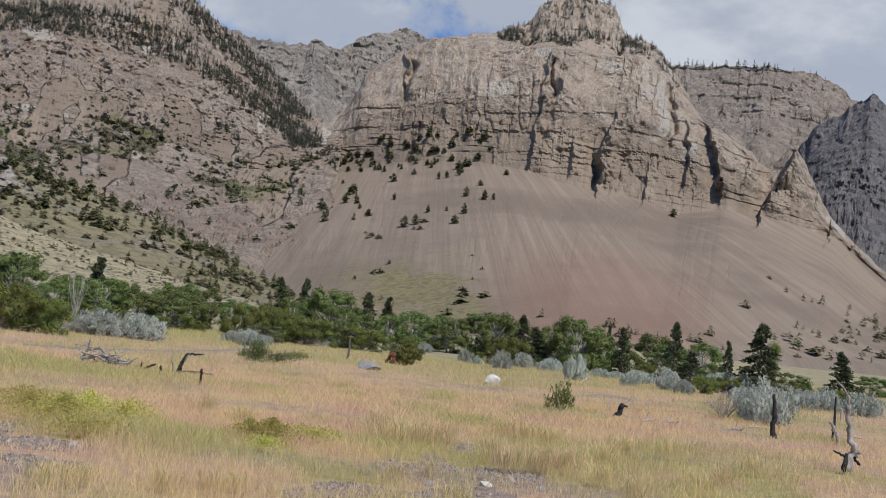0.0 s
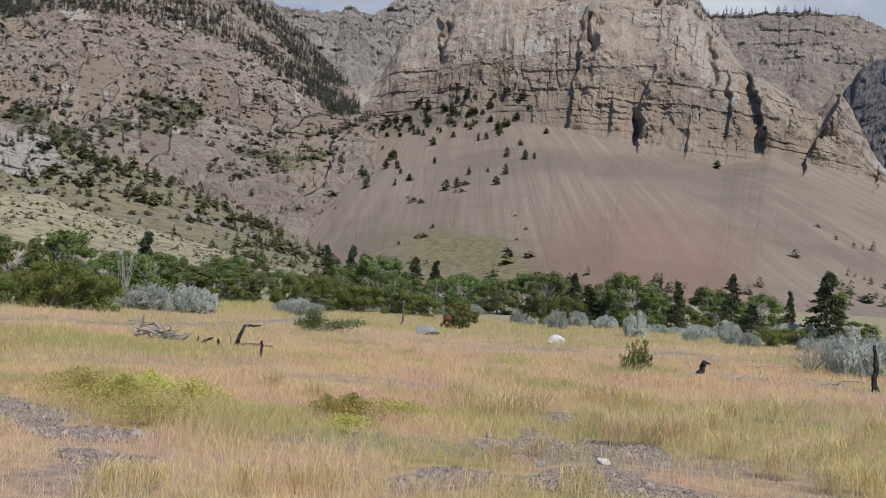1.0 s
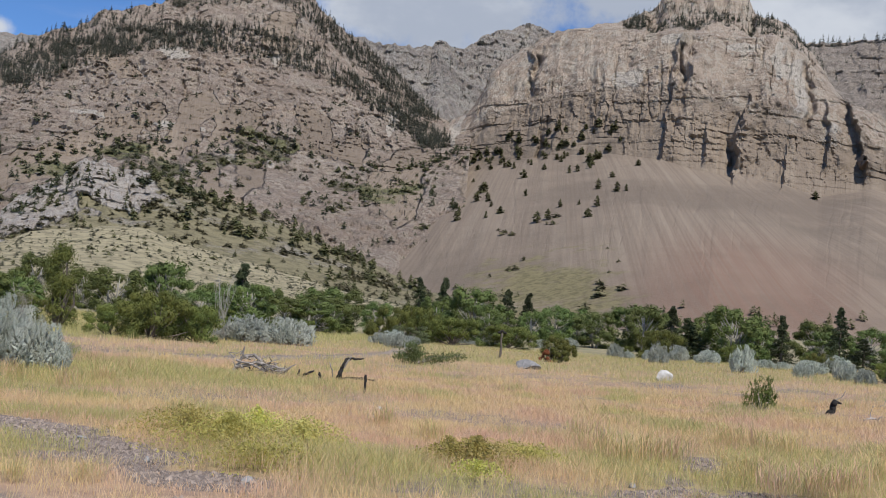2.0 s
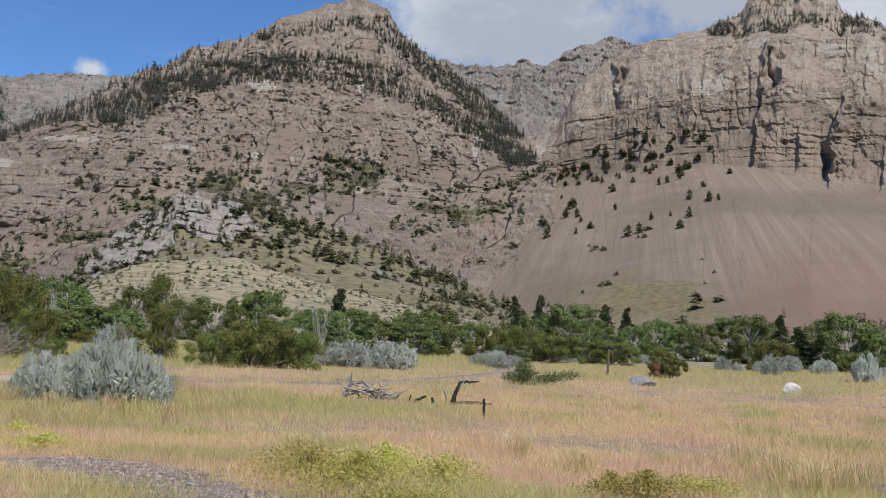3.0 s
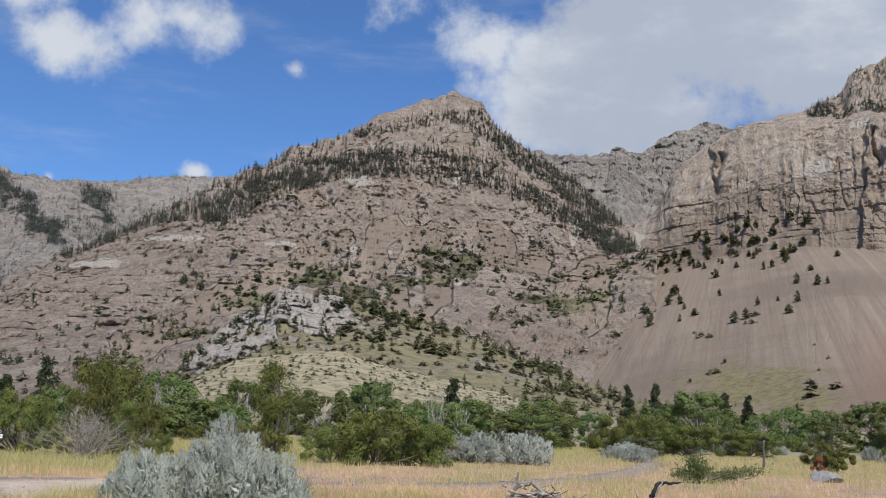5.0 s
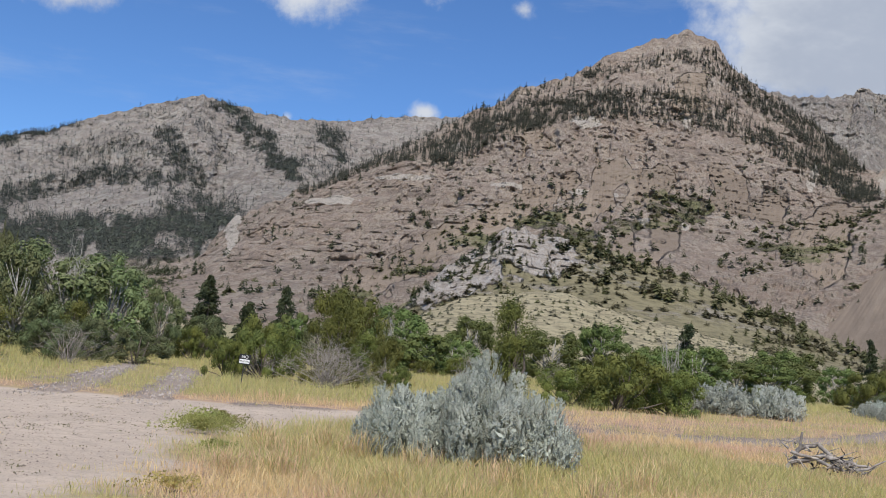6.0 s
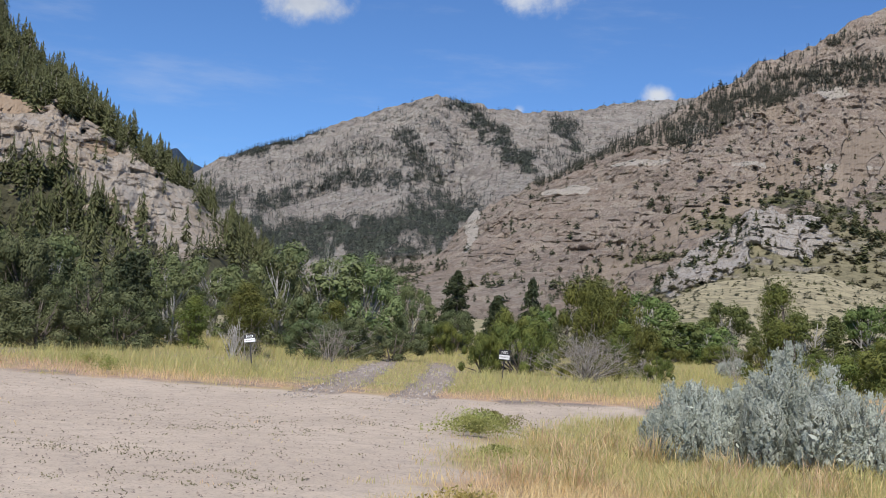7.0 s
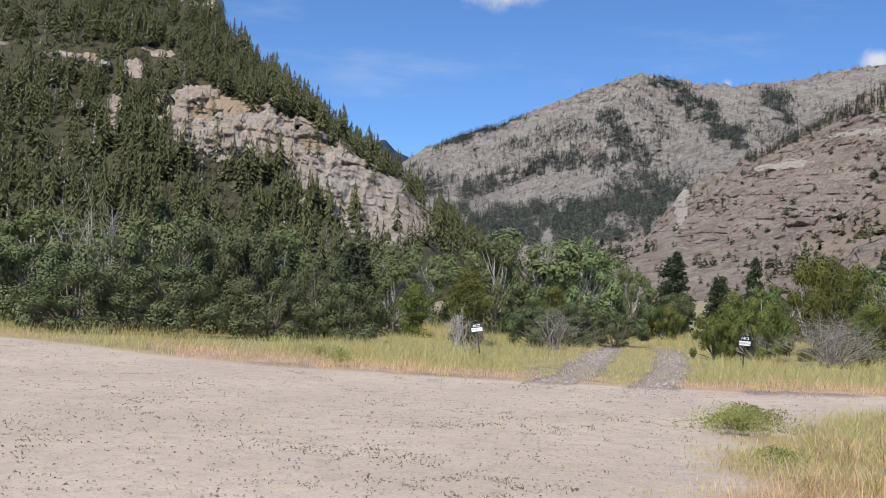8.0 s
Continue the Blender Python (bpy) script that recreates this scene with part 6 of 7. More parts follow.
def branch_thing(name, label, category, x, y, pieces, mat, seed, turn=0.0, extra=()):
    """Dead wood: each limb a part of its own. pieces: name, material, points, radii."""
    ob = thing(name, label, category)
    for i, (nm, mt, pts, radii) in enumerate(pieces):
        part(nm, limbs_mesh(nm, [rough_tube(pts, radii, seed + i)], mt or mat), mt or mat, ob)
    return ob_at(ob, x, y, turn)


# right-hand view axes: local x runs to the right as one walks up the meadow, y away
WHITE_STONE = plain_rough("pale_boulder", (0.62, 0.60, 0.57), (0.45, 0.43, 0.41), 7, bump=0.4)
GREY_STONE = plain_rough("grey_boulder", (0.34, 0.33, 0.32), (0.21, 0.205, 0.20), 9, bump=0.5)
stone("boulder", "white boulder lying in dry pink grass", 0.2, 55.9, 0.95, 0.8, 0.52, WHITE_STONE, 5, 20)
stone("boulder", "flat grey boulder sunk in the grass", -6.5, 60.0, 1.4, 1.0, 0.5, GREY_STONE, 8, -15)
stone("rock", "small pale stone on the gravel", 0.13, 15.35, 0.16, 0.12, 0.1, WHITE_STONE, 9)
stone("rock", "small pale stone in the straw", -6.6, 26.5, 0.15, 0.11, 0.12, WHITE_STONE, 11)
for i, (x, y) in enumerate(((-0.6, 14.6), (0.5, 16.4), (-1.3, 17.2), (-6.6, 14.9), (-8.1, 16.3), (-5.2, 14.2), (0.9, 15.6))):
    stone("rock", "grey fist-sized stone on bare gravel", x, y, 0.13, 0.1, 0.08, GREY_STONE, 20 + i, i * 40)

# tall twisted snag
branch_thing("dead_snag", "twisted silver dead tree bent over at its top", "dead tree", 7.55, 23.5, [
    ("stem", DEADWOOD, [(0, 0, -0.05), (0.03, 0, 0.3), (0.12, 0, 0.62), (0.0, 0.02, 1.0), (-0.1, 0, 1.45), (-0.09, 0, 1.68)], [0.15, 0.13, 0.1, 0.085, 0.07, 0.075]),
    ("limb", DEADWOOD, [(-0.09, 0, 1.66), (-0.14, 0, 1.9), (-0.3, 0, 2.12), (-0.5, 0, 2.25)], [0.05, 0.035, 0.028, 0.012]),
    ("limb", DEADWOOD, [(0.1, 0, 0.6), (0.24, -0.03, 0.56), (0.2, -0.02, 0.44)], [0.09, 0.07, 0.03]),
    ("root", CHAR, [(-0.02, 0, 0.02), (-0.12, -0.05, 0.22), (-0.06, 0, 0.5)], [0.1, 0.09, 0.05]),
    ("limb", CHAR, [(0.02, 0, 0.4), (-0.2, 0.02, 0.47), (-0.42, 0, 0.55)], [0.05, 0.04, 0.02]),
    ("limb", CHAR, [(0.15, 0.04, 0.45), (0.28, 0.05, 0.3), (0.36, 0.05, 0.27)], [0.05, 0.05, 0.03]),
    ("limb", DEADWOOD, [(0.0, 0.02, 0.95), (0.18, 0.03, 0.93), (0.34, 0.04, 0.92)], [0.03, 0.025, 0.015]),
    ("limb", DEADWOOD, [(0.05, 0.05, 0.93), (0.12, 0.1, 1.1), (0.3, 0.15, 1.2), (0.42, 0.2, 1.24)], [0.02, 0.016, 0.012, 0.006]),
    ("limb", DEADWOOD, [(-0.22, 0.1, 1.3), (-0.25, 0.1, 1.5), (-0.12, 0.05, 1.62)], [0.02, 0.02, 0.012]),
], DEADWOOD, 501, 14).scale = (0.84, 0.84, 0.84)
branch_thing("burnt_post", "charred black crooked post in the grass", "post", 8.0, 31.55, [
    ("stem", CHAR, [(0.02, 0, -0.05), (0.0, 0, 0.3), (0.05, 0, 0.55), (0.02, 0, 0.9), (-0.03, 0, 1.25)], [0.1, 0.085, 0.09, 0.08, 0.04]), ("foot", CHAR, [(0.02, 0, 0.0), (0.1, 0, 0.12), (0.14, 0, 0.05)], [0.06, 0.05, 0.03])], CHAR, 521)
branch_thing("burnt_post", "thin charred stake above a grey stump", "post", 10.4, 33.9, [("stem", CHAR, [(0, 0, -0.05), (0.0, 0, 0.7), (-0.02, 0, 1.35)], [0.05, 0.045, 0.03])], CHAR, 525)
branch_thing("stump", "grey bent stump beside a charred stake", "stump", 9.9, 32.1, [
    ("stem", DEADWOOD, [(0.08, 0, -0.05), (0.06, 0, 0.25), (-0.06, 0, 0.5), (-0.14, 0, 0.62)], [0.07, 0.065, 0.07, 0.05]), ("limb", DEADWOOD, [(-0.1, 0, 0.58), (-0.2, 0, 0.63)], [0.05, 0.03])], DEADWOOD, 531)
branch_thing("stump", "short charred stump leaning in dry grass", "stump", 4.4, 36.6, [
    ("stem", CHAR, [(-0.12, 0, -0.05), (-0.04, 0, 0.22), (0.05, 0, 0.42)], [0.1, 0.11, 0.1]), ("limb", CHAR, [(0.03, 0, 0.4), (0.2, 0, 0.34)], [0.06, 0.03]), ("limb", DEADWOOD, [(0.0, 0.05, 0.4), (0.25, 0.1, 0.55), (0.32, 0.1, 0.72)], [0.02, 0.018, 0.01])], CHAR, 541)
for i, (x, y, L, turn) in enumerate(((5.0, 34.3, 0.5, 15), (5.6, 33.9, 0.45, -10), (6.6, 40.0, 0.9, 5), (7.6, 40.5, 0.8, 30), (7.4, 33.3, 0.5, -30), (8.6, 35.6, 1.2, 8), (11.6, 31.3, 0.7, 10))):
    branch_thing("fallen_branch", "grey fallen branch in the dry grass", "branch", x, y, [
        ("stem", DEADWOOD, [(-L / 2, 0, 0.03), (-L * 0.1, 0.03, 0.1), (L * 0.3, 0, 0.08), (L / 2, 0.02, 0.16)], [0.03, 0.045, 0.035, 0.012]),
        ("twig", DEADWOOD, [(-L * 0.1, 0.03, 0.1), (-L * 0.05, 0.1, 0.24), (L * 0.02, 0.1, 0.34)], [0.02, 0.014, 0.006])], DEADWOOD, 550 + 3 * i, turn)

# heap of bleached roots
rngp = random.Random(77)
heap = [("root", DEADWOOD, [(-0.85, 0, 0.05), (-0.7, 0, 0.35), (-0.62, 0, 0.55), (-0.6, 0, 0.82)], [0.09, 0.07, 0.05, 0.03]),
        ("root", DEADWOOD, [(-0.8, -0.1, 0.42), (-0.3, -0.15, 0.3), (0.2, -0.1, 0.14), (0.65, -0.1, 0.22), (0.98, -0.1, 0.42)], [0.05, 0.045, 0.04, 0.035, 0.015]),
        ("root", DEADWOOD, [(-0.78, -0.05, 0.2), (-0.2, -0.1, 0.38), (0.3, 0, 0.3), (0.7, 0.05, 0.26)], [0.06, 0.06, 0.05, 0.03]),
        ("root", DEADWOOD, [(-0.6, 0.1, 0.5), (-0.3, 0.05, 0.62), (-0.05, 0.0, 0.42), (0.05, 0, 0.1)], [0.06, 0.05, 0.05, 0.04])]
for i in range(60):
    a, b = rngp.uniform(-0.85, 0.7), rngp.uniform(-0.3, 0.3)
    top = 0.62 - 0.42 * (a + 0.85) / 1.6
    z = rngp.uniform(0.02, top)
    heap.append(("twig", CHAR if i % 5 == 0 else DEADWOOD, [(a, b, z), (a + rngp.uniform(-0.2, 0.2), b + rngp.uniform(-0.1, 0.1), max(0.02, z + rngp.uniform(-0.1, 0.18))), (a + rngp.uniform(-0.4, 0.4), b + rngp.uniform(-0.15, 0.15), max(0.02, z + rngp.uniform(-0.15, 0.3)))], [rngp.uniform(0.015, 0.035), 0.018, 0.006]))
branch_thing("root_heap", "heap of bleached tangled roots in the grass", "dead wood", -12.2, 35.3, heap, DEADWOOD, 601, 12)
branch_thing("dead_branch", "charred branch stub beside bleached roots", "dead wood", -10.9, 35.6, [("stem", CHAR, [(-0.3, 0, 0), (-0.05, 0, 0.16), (0.2, 0, 0.27)], [0.06, 0.06, 0.03]), ("limb", CHAR, [(-0.25, 0, 0), (-0.24, 0, 0.28)], [0.05, 0.03])], CHAR, 641, 12)
branch_thing("dead_arch", "charred and silver dead limb standing bent", "dead wood", -9.75, 35.3, [
    ("stem", CHAR, [(-0.12, 0, -0.04), (-0.08, 0, 0.25), (0.0, 0, 0.5), (0.1, 0, 0.72)], [0.1, 0.09, 0.07, 0.06]),
    ("limb", CHAR, [(0.08, 0, 0.7), (0.25, 0, 0.76), (0.46, 0, 0.74), (0.62, 0, 0.77)], [0.06, 0.05, 0.04, 0.015]),
    ("limb", DEADWOOD, [(0.05, -0.02, 0.45), (0.14, -0.02, 0.66), (0.24, -0.02, 0.8)], [0.03, 0.035, 0.03]),
    ("limb", CHAR, [(-0.05, 0, 0.12), (0.2, 0, 0.17), (0.6, -0.02, 0.19), (1.0, -0.03, 0.16)], [0.06, 0.05, 0.05, 0.035]),
    ("limb", DEADWOOD, [(-0.25, 0, 0.1), (-0.3, 0, 0.35), (-0.4, 0, 0.6)], [0.03, 0.025, 0.015]),
    ("stub", CHAR, [(-0.65, 0, -0.03), (-0.64, 0, 0.14), (-0.67, 0, 0.27)], [0.07, 0.06, 0.03])], CHAR, 651, 12)
branch_thing("stake", "short charred stake in dry grass", "post", -8.2, 31.8, [("stem", CHAR, [(0, 0, -0.05), (0.0, 0, 0.2), (0, 0, 0.48)], [0.045, 0.045, 0.04])], CHAR, 671)
post = branch_thing("wooden_post", "weathered brown wooden post with a knob on top", "post", -10.2, 80.0, [
    ("stem", BARK, [(0, 0, -0.1), (0.02, 0, 0.8), (0.04, 0, 1.75)], [0.11, 0.1, 0.09]), ("cap", CHAR, [(-0.25, 0, 1.78), (0.05, 0, 1.85), (0.35, 0, 1.76)], [0.09, 0.13, 0.08])], BARK, 681)

# bare grey shrubs and dead branches
for i, (x, y, h, w, n) in enumerate(((-31.6, 44.3, 1.7, 3.4, 70), (-38.5, 47.8, 1.5, 2.6, 30), (-36.6, 46.8, 1.0, 2.0, 22), (-33.3, 51.0, 1.0, 2.0, 20), (-42.5, 42.0, 1.6, 3.0, 26), (-37.6, 34.2, 1.2, 1.8, 12), (-14.95, 28.2, 0.95, 0.9, 34), (8.3, 39.4, 1.1, 1.3, 34), (-25.2, 66.8, 1.0, 2.0, 26), (-46.0, 58.0, 1.7, 2.4, 24), (-6.9, 82.0, 1.2, 1.0, 12), (-33.5, 58.5, 2.2, 2.2, 18), (-29.5, 60.0, 1.8, 2.0, 18))):
    s = bare_shrub("dead_shrub", "grey leafless shrub with tangled twigs", 700 + i, h, w, int(n * 1.5), DEADWOOD, 1.3, 0.012)
    ob_at(s, x, y)
for i, (x, y, h, w) in enumerate(((-60.5, 29.5, 6.2, 5.6), (-41.9, 36.9, 1.4, 1.5), (-59.5, 56.5, 6.6, 3.5), (-37.5, 98.5, 5.2, 2.6), (-54.5, 75.0, 4.0, 2.2), (-57.0, 86.0, 4.2, 2.0))):
    s = bare_shrub("dead_tree", "bare white dead tree among green crowns", 730 + i, h, w, 16, PALE_BARK, 0.9, 0.028, "tree")
    ob_at(s, x, y)

# low shrubs, weeds, grass clumps
def sprawling_juniper(name, label, seed, h, w, leaves, size):
    """A juniper that creeps: long low limbs, each with flat tufts along its outer half, and one upright leader."""
    rng = np.random.default_rng(seed)
    ob = thing(name, label, "bush")
    tubes, mids, tips = [], [], []
    for i in range(16):
        t = i * 2.4 + rng.uniform(-0.3, 0.3)
        a = np.array([-0.12 * w, 0.0, 0.02])
        tip = a + [math.cos(t) * w * rng.uniform(0.3, 0.55) + 0.1 * w, math.sin(t) * w * 0.3, h * rng.uniform(0.22, 0.55)]
        if i < 4:
            tip = a + [rng.uniform(-0.16, 0.04) * w, rng.uniform(-0.1, 0.1) * w, h * rng.uniform(0.7, 1.0)]
        mid = (a + tip) / 2 + [0, 0, 0.08 * h]
        tubes.append(tube([a, mid, tip], [0.035, 0.022, 0.008], 5))
        mids.append(a + (tip - a) * 0.35)
        tips.append(tip)
    part("stem", limbs_mesh("stem", tubes, DEADWOOD), DEADWOOD, ob)
    k = rng.integers(0, len(tips), leaves)
    m, e = np.array(mids)[k], np.array(tips)[k]
    t = rng.uniform(0, 1.05, (leaves, 1)) ** 0.7
    tuft = np.floor(t * 5) / 5 + 0.1
    p = m + (e - m) * (0.35 * t + 0.65 * tuft) + rng.normal(0, 1, (leaves, 3)) * [0.17, 0.17, 0.09]
    p[:, 2] = np.maximum(p[:, 2], 0.03)
    part("crown", leaf_mesh("crown", p, size, rng, JUNIPER_DARK, 0.42, unit(e - m) + [0, 0, 0.4], 0.6), JUNIPER_DARK, ob)
    return ob


JUNIPER_DARK = foliage("dark_juniper_scales", (0.10, 0.115, 0.035), (0.05, 0.062, 0.02), (0.135, 0.145, 0.05), 0.1)
ob_at(sprawling_juniper("juniper_bush", "low sprawling dark juniper with bare grey stems", 801, 1.05, 3.2, 4200, 0.09), -10.1, 51.0, 15)
jb = juniper("juniper_bush", "round dark juniper bush with a dead red side", 803, 1.5, 2.4, 4200, 0.13, 18, category="bush")
ob_at(jb, -6.2, 82.0)
RUST = foliage("dead_red_needles", (0.30, 0.11, 0.045), (0.22, 0.08, 0.035), (0.35, 0.15, 0.06), 0.2)
jb = juniper("dead_juniper", "rust-red dead juniper tuft beside a bush", 804, 0.9, 0.9, 1200, 0.12, 8, category="bush", mat=RUST)
ob_at(jb, -7.1, 80.8)
jb = sagebrush("green_shrub", "small upright dark green shrub in dry grass", 805, 1.0, 1.0, 480, 0.06, 4, 1.0, JUNIPER, "")
ob_at(jb, 2.5, 37.4)


def weed_mound(name, label, x, y, h, w, n, seed, mat=None):
    """A mound of small-leaved weeds on thin stalks."""
    rng = np.random.default_rng(seed)
    r = np.minimum(np.abs(rng.normal(0, 0.5, n)), 1.2) * w / 2
    t = rng.uniform(0, 6.28, n)
    z = h * 1.1 * (1.15 - 0.7 * (r / (w / 2)) ** 2).clip(0.12, 2) * (0.35 + 1.0 * fbm(np.cos(t) * r * 3.4 + 9, np.sin(t) * r * 3.4 + 9, r * 0, 3, seed)) * rng.uniform(0.12, 1.0, n) ** 0.7
    ob = thing(name, label, "plant", "weeds in the meadow")
    p = np.stack([np.cos(t) * r, np.sin(t) * r, z + 0.02], 1)
    part("foliage", leaf_mesh("foliage", p, 0.042, rng, mat or WEED, 0.5, face=np.tile([0.1, -0.2, 0.9], (n, 1)), flat=0.35), mat or WEED, ob)
    return ob_at(ob, x, y)


for i, (x, y, h, w, n) in enumerate(((-6.3, 16.6, 0.52, 1.7, 8000), (-5.5, 17.2, 0.50, 1.5, 6500), (-7.2, 17.6, 0.52, 1.6, 6500), (-5.4, 15.2, 0.40, 1.3, 4800), (-6.6, 18.6, 0.46, 1.6, 5000), (-3.3, 17.6, 0.48, 1.2, 4800), (-2.75, 18.4, 0.42, 1.1, 3600), (-3.7, 17.9, 0.36, 0.9, 2400), (-11.4, 18.4, 0.25, 1.1, 2000),
                                      (-21.2, 26.8, 0.5, 1.3, 5000), (-20.6, 26.2, 0.46, 1.1, 4200), (-21.7, 27.9, 0.42, 1.2, 4200), (-18.2, 24.0, 0.32, 0.8, 1500), (-15.6, 20.4, 0.25, 0.8, 1300), (-13.0, 20.2, 0.22, 0.9, 1300), (-33.4, 27.0, 0.5, 1.0, 1800), (-35.5, 27.6, 0.6, 1.2, 2200), (-3.1, 16.2, 0.3, 0.7, 1500), (-18.6, 35.6, 0.5, 1.2, 2500))):
    weed_mound("weed", "low yellow-green leafy weeds", x, y, h * 0.66, w * 1.2, int(n * 0.55), 820 + i, WEED_GREEN if x < -17 else None)


def bunchgrass(label, x, y, h, w, n, seed):
    """A clump of long arching blades."""
    rng = np.random.default_rng(seed)
    t, l = rng.uniform(0, 6.28, n), rng.uniform(0.1, 1.0, n)
    L = h * rng.uniform(0.55, 1.1, n)
    bx, by = rng.normal(0, w * 0.16, n), rng.normal(0, w * 0.16, n)
    dx, dy = np.cos(t) * l * w * 0.5, np.sin(t) * l * w * 0.5
    s = 0.003 + 0.003 * rng.random(n)
    sx, sy = -np.sin(t) * s, np.cos(t) * s
    v = np.stack([np.stack([bx, by, bx * 0], 1), np.stack([bx + dx * 0.4 + sx, by + dy * 0.4 + sy, L * 0.62], 1), np.stack([bx + dx, by + dy, L * (1 - 0.25 * l)], 1), np.stack([bx + dx * 0.4 - sx, by + dy * 0.4 - sy, L * 0.62], 1)], 1)
    me = mesh_of("bunchgrass", v.reshape(-1, 3), np.arange(n * 4).reshape(-1, 4), GRASS)
    attr(me, "green", np.repeat(np.clip(rng.normal(0.46, 0.2, n), 0, 1), 4))
    ob = tagged(new("bunchgrass", me), label, "grass", "bunchgrass clumps")
    return ob_at(ob, x, y)


clump = []
CLUMP_AT = ((-1.45, 19.6, 0.62), (-1.1, 20.4, 0.66), (-0.75, 20.9, 0.62), (0.2, 18.9, 0.6), (0.4, 17.5, 0.58), (1.0, 18.0, 0.62), (1.4, 18.3, 0.62), (-1.05, 14.7, 0.32), (-0.66, 15.5, 0.34), (-0.2, 12.7, 0.42), (2.2, 15.4, 0.55), (2.6, 14.4, 0.5), (3.0, 14.6, 0.52), (-4.1, 10.6, 0.36), (-3.9, 10.9, 0.34), (-3.1, 11.2, 0.36),
            (-2.7, 11.4, 0.36), (-2.5, 11.8, 0.34), (-1.8, 21.3, 0.55), (0.5, 24.9, 0.6), (0.9, 24.3, 0.62), (1.4, 24.0, 0.6), (-6.9, 12.7, 0.28), (-6.4, 13.1, 0.28), (2.2, 20.4, 0.6), (3.4, 17.6, 0.55), (4.2, 19.6, 0.5), (1.9, 17.0, 0.5), (2.9, 23.0, 0.6), (5.2, 22.0, 0.55), (3.9, 23.4, 0.6), (-18.2, 26.4, 0.55), (-17.0, 25.6, 0.6), (-15.9, 22.5, 0.5),
            (-16.3, 22.0, 0.45), (-15.6, 25.0, 0.55), (-14.4, 22.6, 0.5), (-13.2, 22.4, 0.5), (-12.4, 23.8, 0.6), (-17.6, 24.4, 0.5), (-18.8, 25.6, 0.5), (-16.8, 24.0, 0.55), (-14.0, 24.6, 0.6), (-16.4, 32.8, 0.6), (-12.9, 26.4, 0.6), (-17.4, 28.4, 0.55), (-13.6, 29.4, 0.5), (-8.3, 19.9, 0.5), (-4.4, 20.4, 0.5), (-2.2, 23.5, 0.55), (-5.6, 22.4, 0.5))
for i, (x, y, h) in enumerate(CLUMP_AT):
    if i < 4:
        clump.append(bunchgrass("green arching bunchgrass clump", x, y, 0.6, 1.05, 190, 860 + i))
        clump[-1].scale = (h / 0.6,) * 3
    else:
        copy_thing_scaled(clump[i % 4], pose(x, y, gz(x, y), 0, 0, i * 77) @ Matrix.Scale(h / 0.6, 4))


# signs
SIGN_BLACK = plain_rough("black_sign_enamel", (0.02, 0.02, 0.022), (0.03, 0.03, 0.03), 20, 0.45, 0.05)
SIGN_WHITE = plain_rough("white_sign_enamel", (0.78, 0.78, 0.77), (0.66, 0.66, 0.65), 12, 0.5, 0.05)
STEEL = plain_rough("dull_steel", (0.12, 0.115, 0.11), (0.07, 0.065, 0.06), 30, 0.55, 0.3)
STEEL.node_tree.nodes["Principled BSDF"].inputs["Metallic"].default_value = 0.8


def slab(w, h, d, bevel=0.006):
    bm = bmesh.new()
    bmesh.ops.create_cube(bm, size=1.0)
    for v in bm.verts:
        v.co = (v.co.x * w, v.co.y * d, v.co.z * h)
    bmesh.ops.bevel(bm, geom=bm.edges[:], offset=min(bevel, d * 0.3), segments=2, affect="EDGES")
    return bm


def lettering(body, size, mat, parent, z):
    cu = bpy.data.curves.new("text", "FONT")
    cu.body, cu.size, cu.extrude, cu.align_x, cu.align_y = body, size, 0.0015, "CENTER", "CENTER"
    tmp = bpy.data.objects.new("tmp_text", cu)
    scene.collection.objects.link(tmp)
    bpy.context.view_layer.update()
    me = bpy.data.meshes.new_from_object(tmp.evaluated_get(bpy.context.evaluated_depsgraph_get()))
    bpy.data.objects.remove(tmp)
    me.materials.clear()
    me.materials.append(mat)
    ob = new("lettering", me)
    ob.parent = parent
    ob.matrix_basis = pose(0, -0.0085, z, 90, 0, 0)
    return ob


def parking_sign(label, x, y, turn, up, lean, with_post, lean_back=0.0):
    ob = thing("parking_sign", label, "sign", "parking signs")
    b = part("board", slab(0.34, 0.30, 0.008), SIGN_BLACK, ob)
    p = part("panel", slab(0.31, 0.125, 0.004, 0.001), SIGN_WHITE, ob, "white lower panel")
    p.location = (0, -0.0055, -0.065)
    lettering("NO", 0.13, SIGN_WHITE, ob, 0.07)
    lettering("PARKING", 0.072, SIGN_BLACK, ob, -0.065)
    if with_post:
        bm = bmesh.new()
        bmesh.ops.create_cone(bm, cap_ends=True, segments=8, radius1=0.018, radius2=0.018, depth=1.05)
        q = part("post", bm, STEEL, ob, "thin steel post")
        q.location = (0.0, 0.026, -0.33)
    ob.matrix_basis = pose(x, y, gz(x, y) + up, lean_back, lean, turn)
    return ob


parking_sign("black and white no parking sign on a thin post", -30.1, 38.1, 39, 0.86, 3, True)
parking_sign("tilted no parking sign caught in a bush", -34.6, 32.1, 52, 0.92, -9, True, -38)

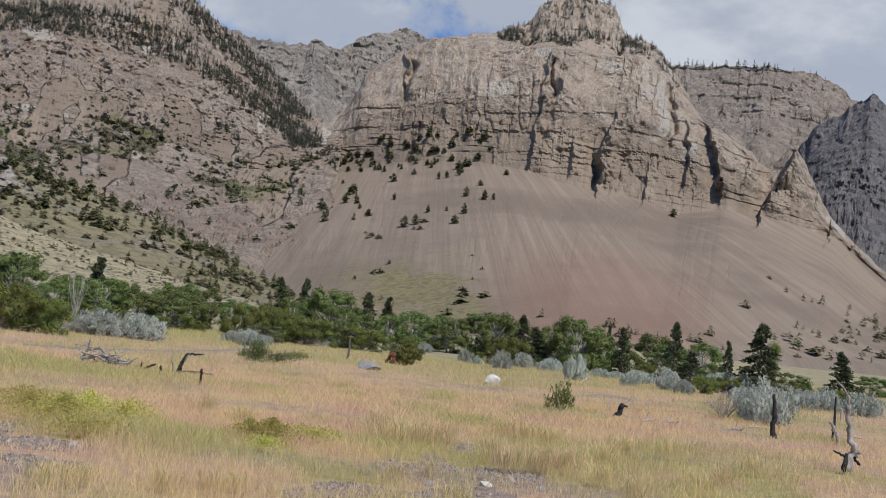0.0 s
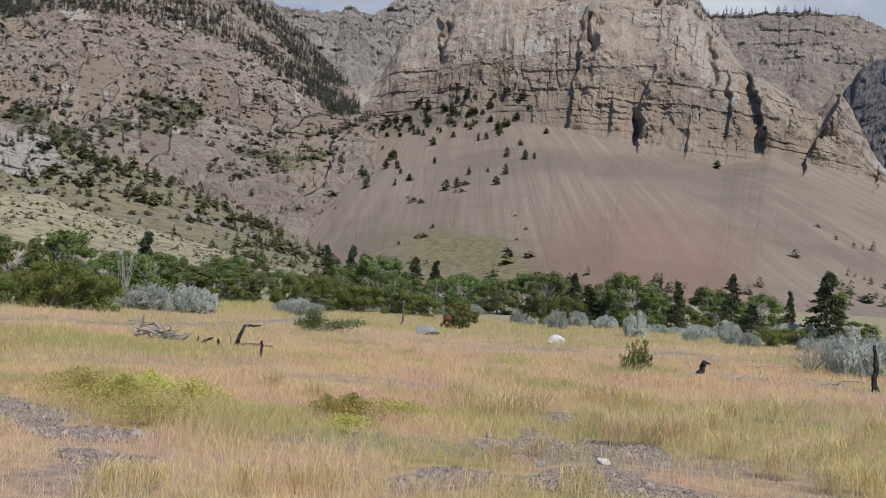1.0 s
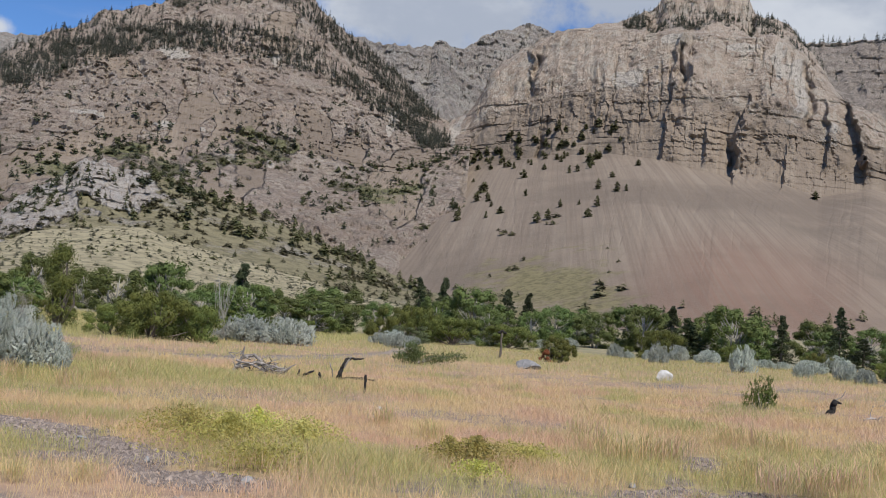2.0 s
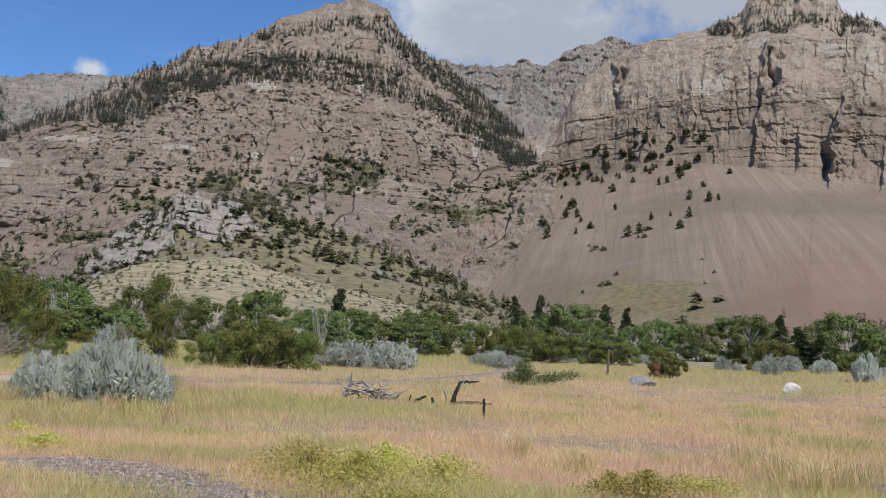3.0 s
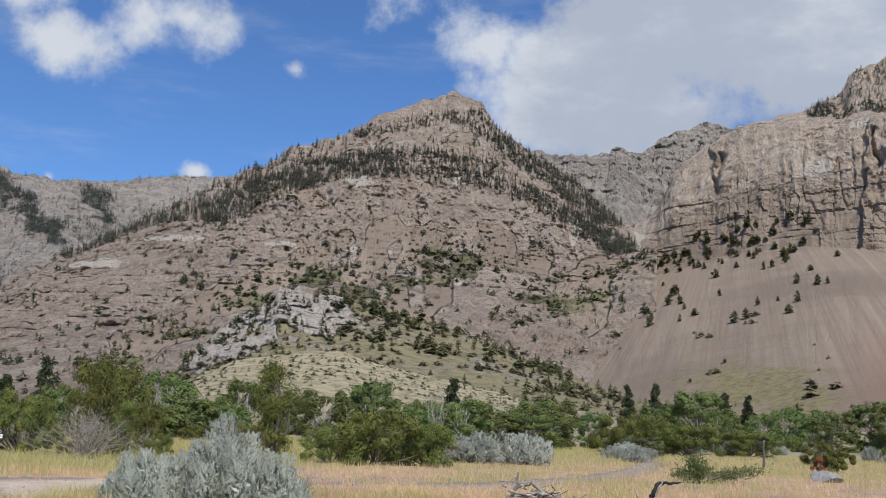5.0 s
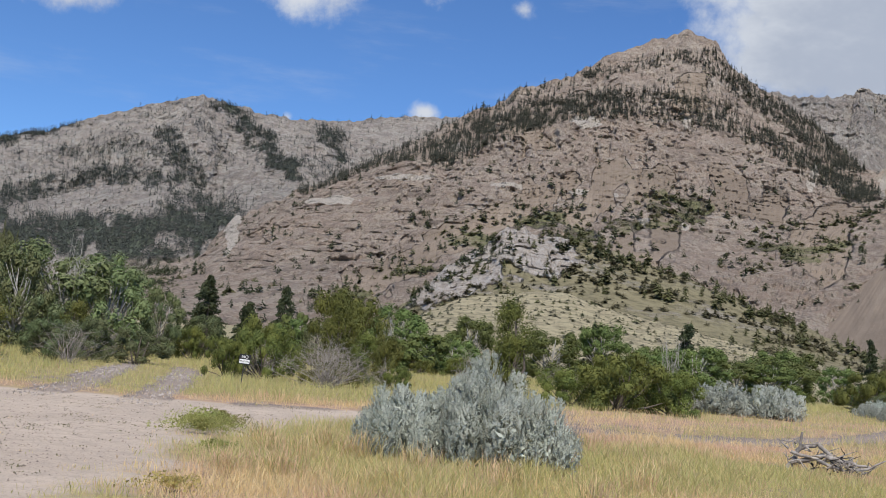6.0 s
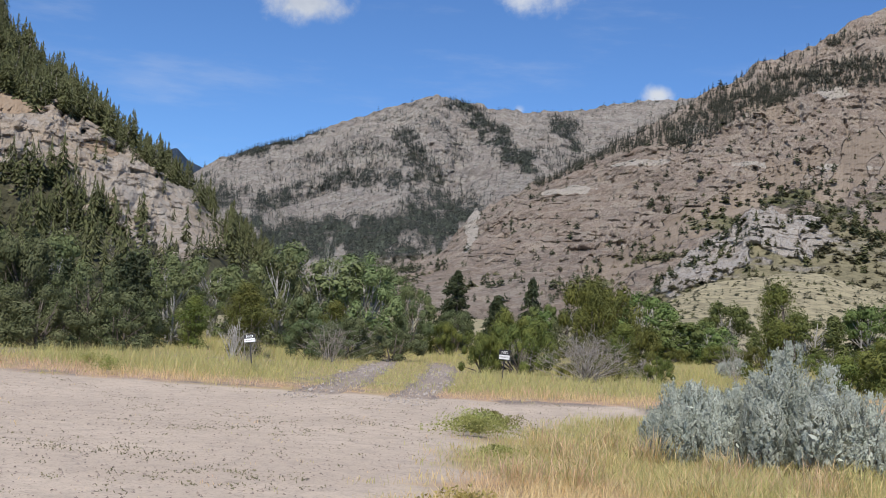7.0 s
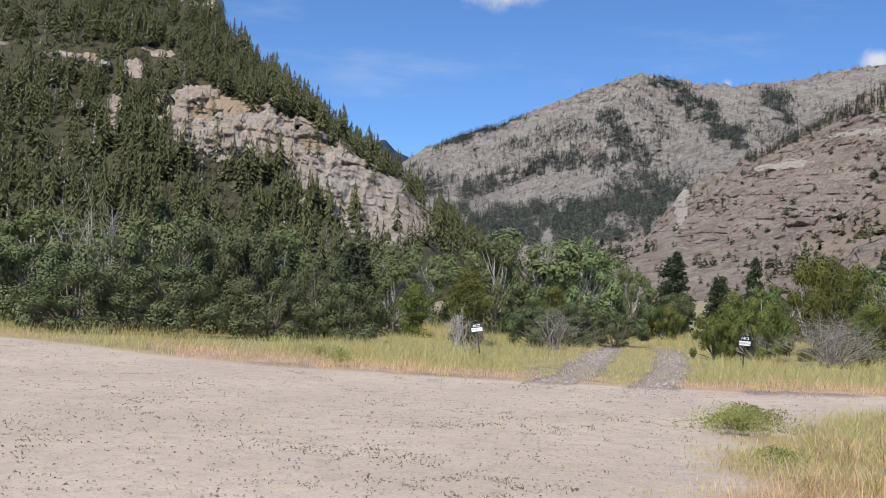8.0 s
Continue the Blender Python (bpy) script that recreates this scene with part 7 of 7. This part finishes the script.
# gravel, pebbles and small plants on the lot
def scatter_pebbles(name, label, count, seed, mat, place, smin, smax):
    rng = np.random.default_rng(seed)
    x, y = place(rng, count)
    n = len(x)
    s = rng.uniform(smin, smax, n) * rng.uniform(0.5, 1.0, n)
    base = np.array([(1, 0, 0), (-0.6, 0.8, 0), (-0.6, -0.8, 0), (0.2, 0.2, 0.7), (0.1, 0, -0.3)])
    t = rng.uniform(0, 6.28, n)
    c, sn = np.cos(t), np.sin(t)
    j = base[None] * rng.uniform(0.7, 1.3, (n, 5, 3))
    vx, vy = j[:, :, 0] * c[:, None] - j[:, :, 1] * sn[:, None], j[:, :, 0] * sn[:, None] + j[:, :, 1] * c[:, None]
    z = ground_z(x, y)
    v = np.stack([x[:, None] + vx * s[:, None], y[:, None] + vy * s[:, None], z[:, None] + 0.004 + j[:, :, 2] * s[:, None]], 2).reshape(-1, 3)
    b0 = np.arange(n)[:, None] * 5
    f = np.concatenate([b0 + np.array([q]) for q in ((0, 1, 3), (1, 2, 3), (2, 0, 3))])
    me = mesh_of(name, v, f, mat)
    return tagged(new(name, me), label, "gravel", kind="stuff")


def on_bare(rng, count):
    x, y = rng.uniform(-12, 6, count * 10), rng.uniform(9, 24, count * 10)
    k = np.nonzero(rng.random(count * 10) < sstep(bare_mask(x, y), 0.5, 0.9))[0][:count]
    return x[k], y[k]


def on_lot(rng, count):
    a, r = np.radians(rng.uniform(30, 85, count * 4)), rng.uniform(8, 36, count * 4)
    x, y = -9 - np.sin(a) * r, 12.5 + np.cos(a) * r
    k = np.nonzero(lot_mask(x, y) > 0.2)[0][:count]
    return x[k], y[k]


def on_track(rng, count):
    x, y = rng.uniform(-44, -26, count * 10), rng.uniform(28, 46, count * 10)
    k = np.nonzero(rng.random(count * 10) < track_mask(x, y))[0][:count]
    return x[k], y[k]


def pebble_material(name, a, c):
    mat, nt, b, geo = material(name)
    rnd = geo.outputs["Random Per Island"]
    col = mixc(nt, rnd, a, c)
    nt.links.new(col, b.inputs["Base Color"])
    b.inputs["Roughness"].default_value = 0.9
    return mat


PEBBLE = pebble_material("pebbles", (0.15, 0.122, 0.105), (0.37, 0.30, 0.25))
PEBBLE_PALE = pebble_material("pale_pebbles", (0.22, 0.19, 0.168), (0.42, 0.37, 0.33))
scatter_pebbles("gravel_patch", "loose grey gravel on bare ground", 16000, 901, PEBBLE, on_bare, 0.008, 0.034)
scatter_pebbles("gravel_stones", "fist-sized broken grey stones on bare ground", 2000, 903, PEBBLE, on_bare, 0.025, 0.065)
scatter_pebbles("track_stones", "pale broken stones in the wheel ruts", 900, 904, PEBBLE_PALE, on_track, 0.02, 0.075)
scatter_pebbles("lot_gravel", "fine pale gravel strewn over the parking ground", 7000, 902, PEBBLE, on_lot, 0.008, 0.028)


def lot_weeds():
    """Tiny dark plants pressed on the gravel, thick in drifts."""
    rng = np.random.default_rng(905)
    x, y = on_lot(rng, 60000)
    d = fbm(x / 2.3, y / 1.3, x * 0, 4, 95)
    k = rng.random(len(x)) < 0.10 * sstep(d, 0.52, 0.72) * (0.25 + 0.75 * sstep(x + 0.2 * y, -24, -15)) + 0.004
    x, y = x[k], y[k]
    per = 7
    n = len(x) * per
    cx, cy = np.repeat(x, per) + rng.normal(0, 0.06, n), np.repeat(y, per) + rng.normal(0, 0.06, n)
    c = np.stack([cx, cy, ground_z(cx, cy) + rng.uniform(0.005, 0.03, n)], 1)
    me = leaf_mesh("lot_weeds", c, 0.03, rng, WEED_DARK, 0.5)
    tagged(new("lot_weeds", me), "tiny dark weeds scattered on the gravel", "weeds", kind="stuff")


WEED_DARK = foliage("dark_weed_leaves", (0.21, 0.2, 0.11), (0.13, 0.13, 0.07), (0.29, 0.27, 0.15), 0.1)
lot_weeds()
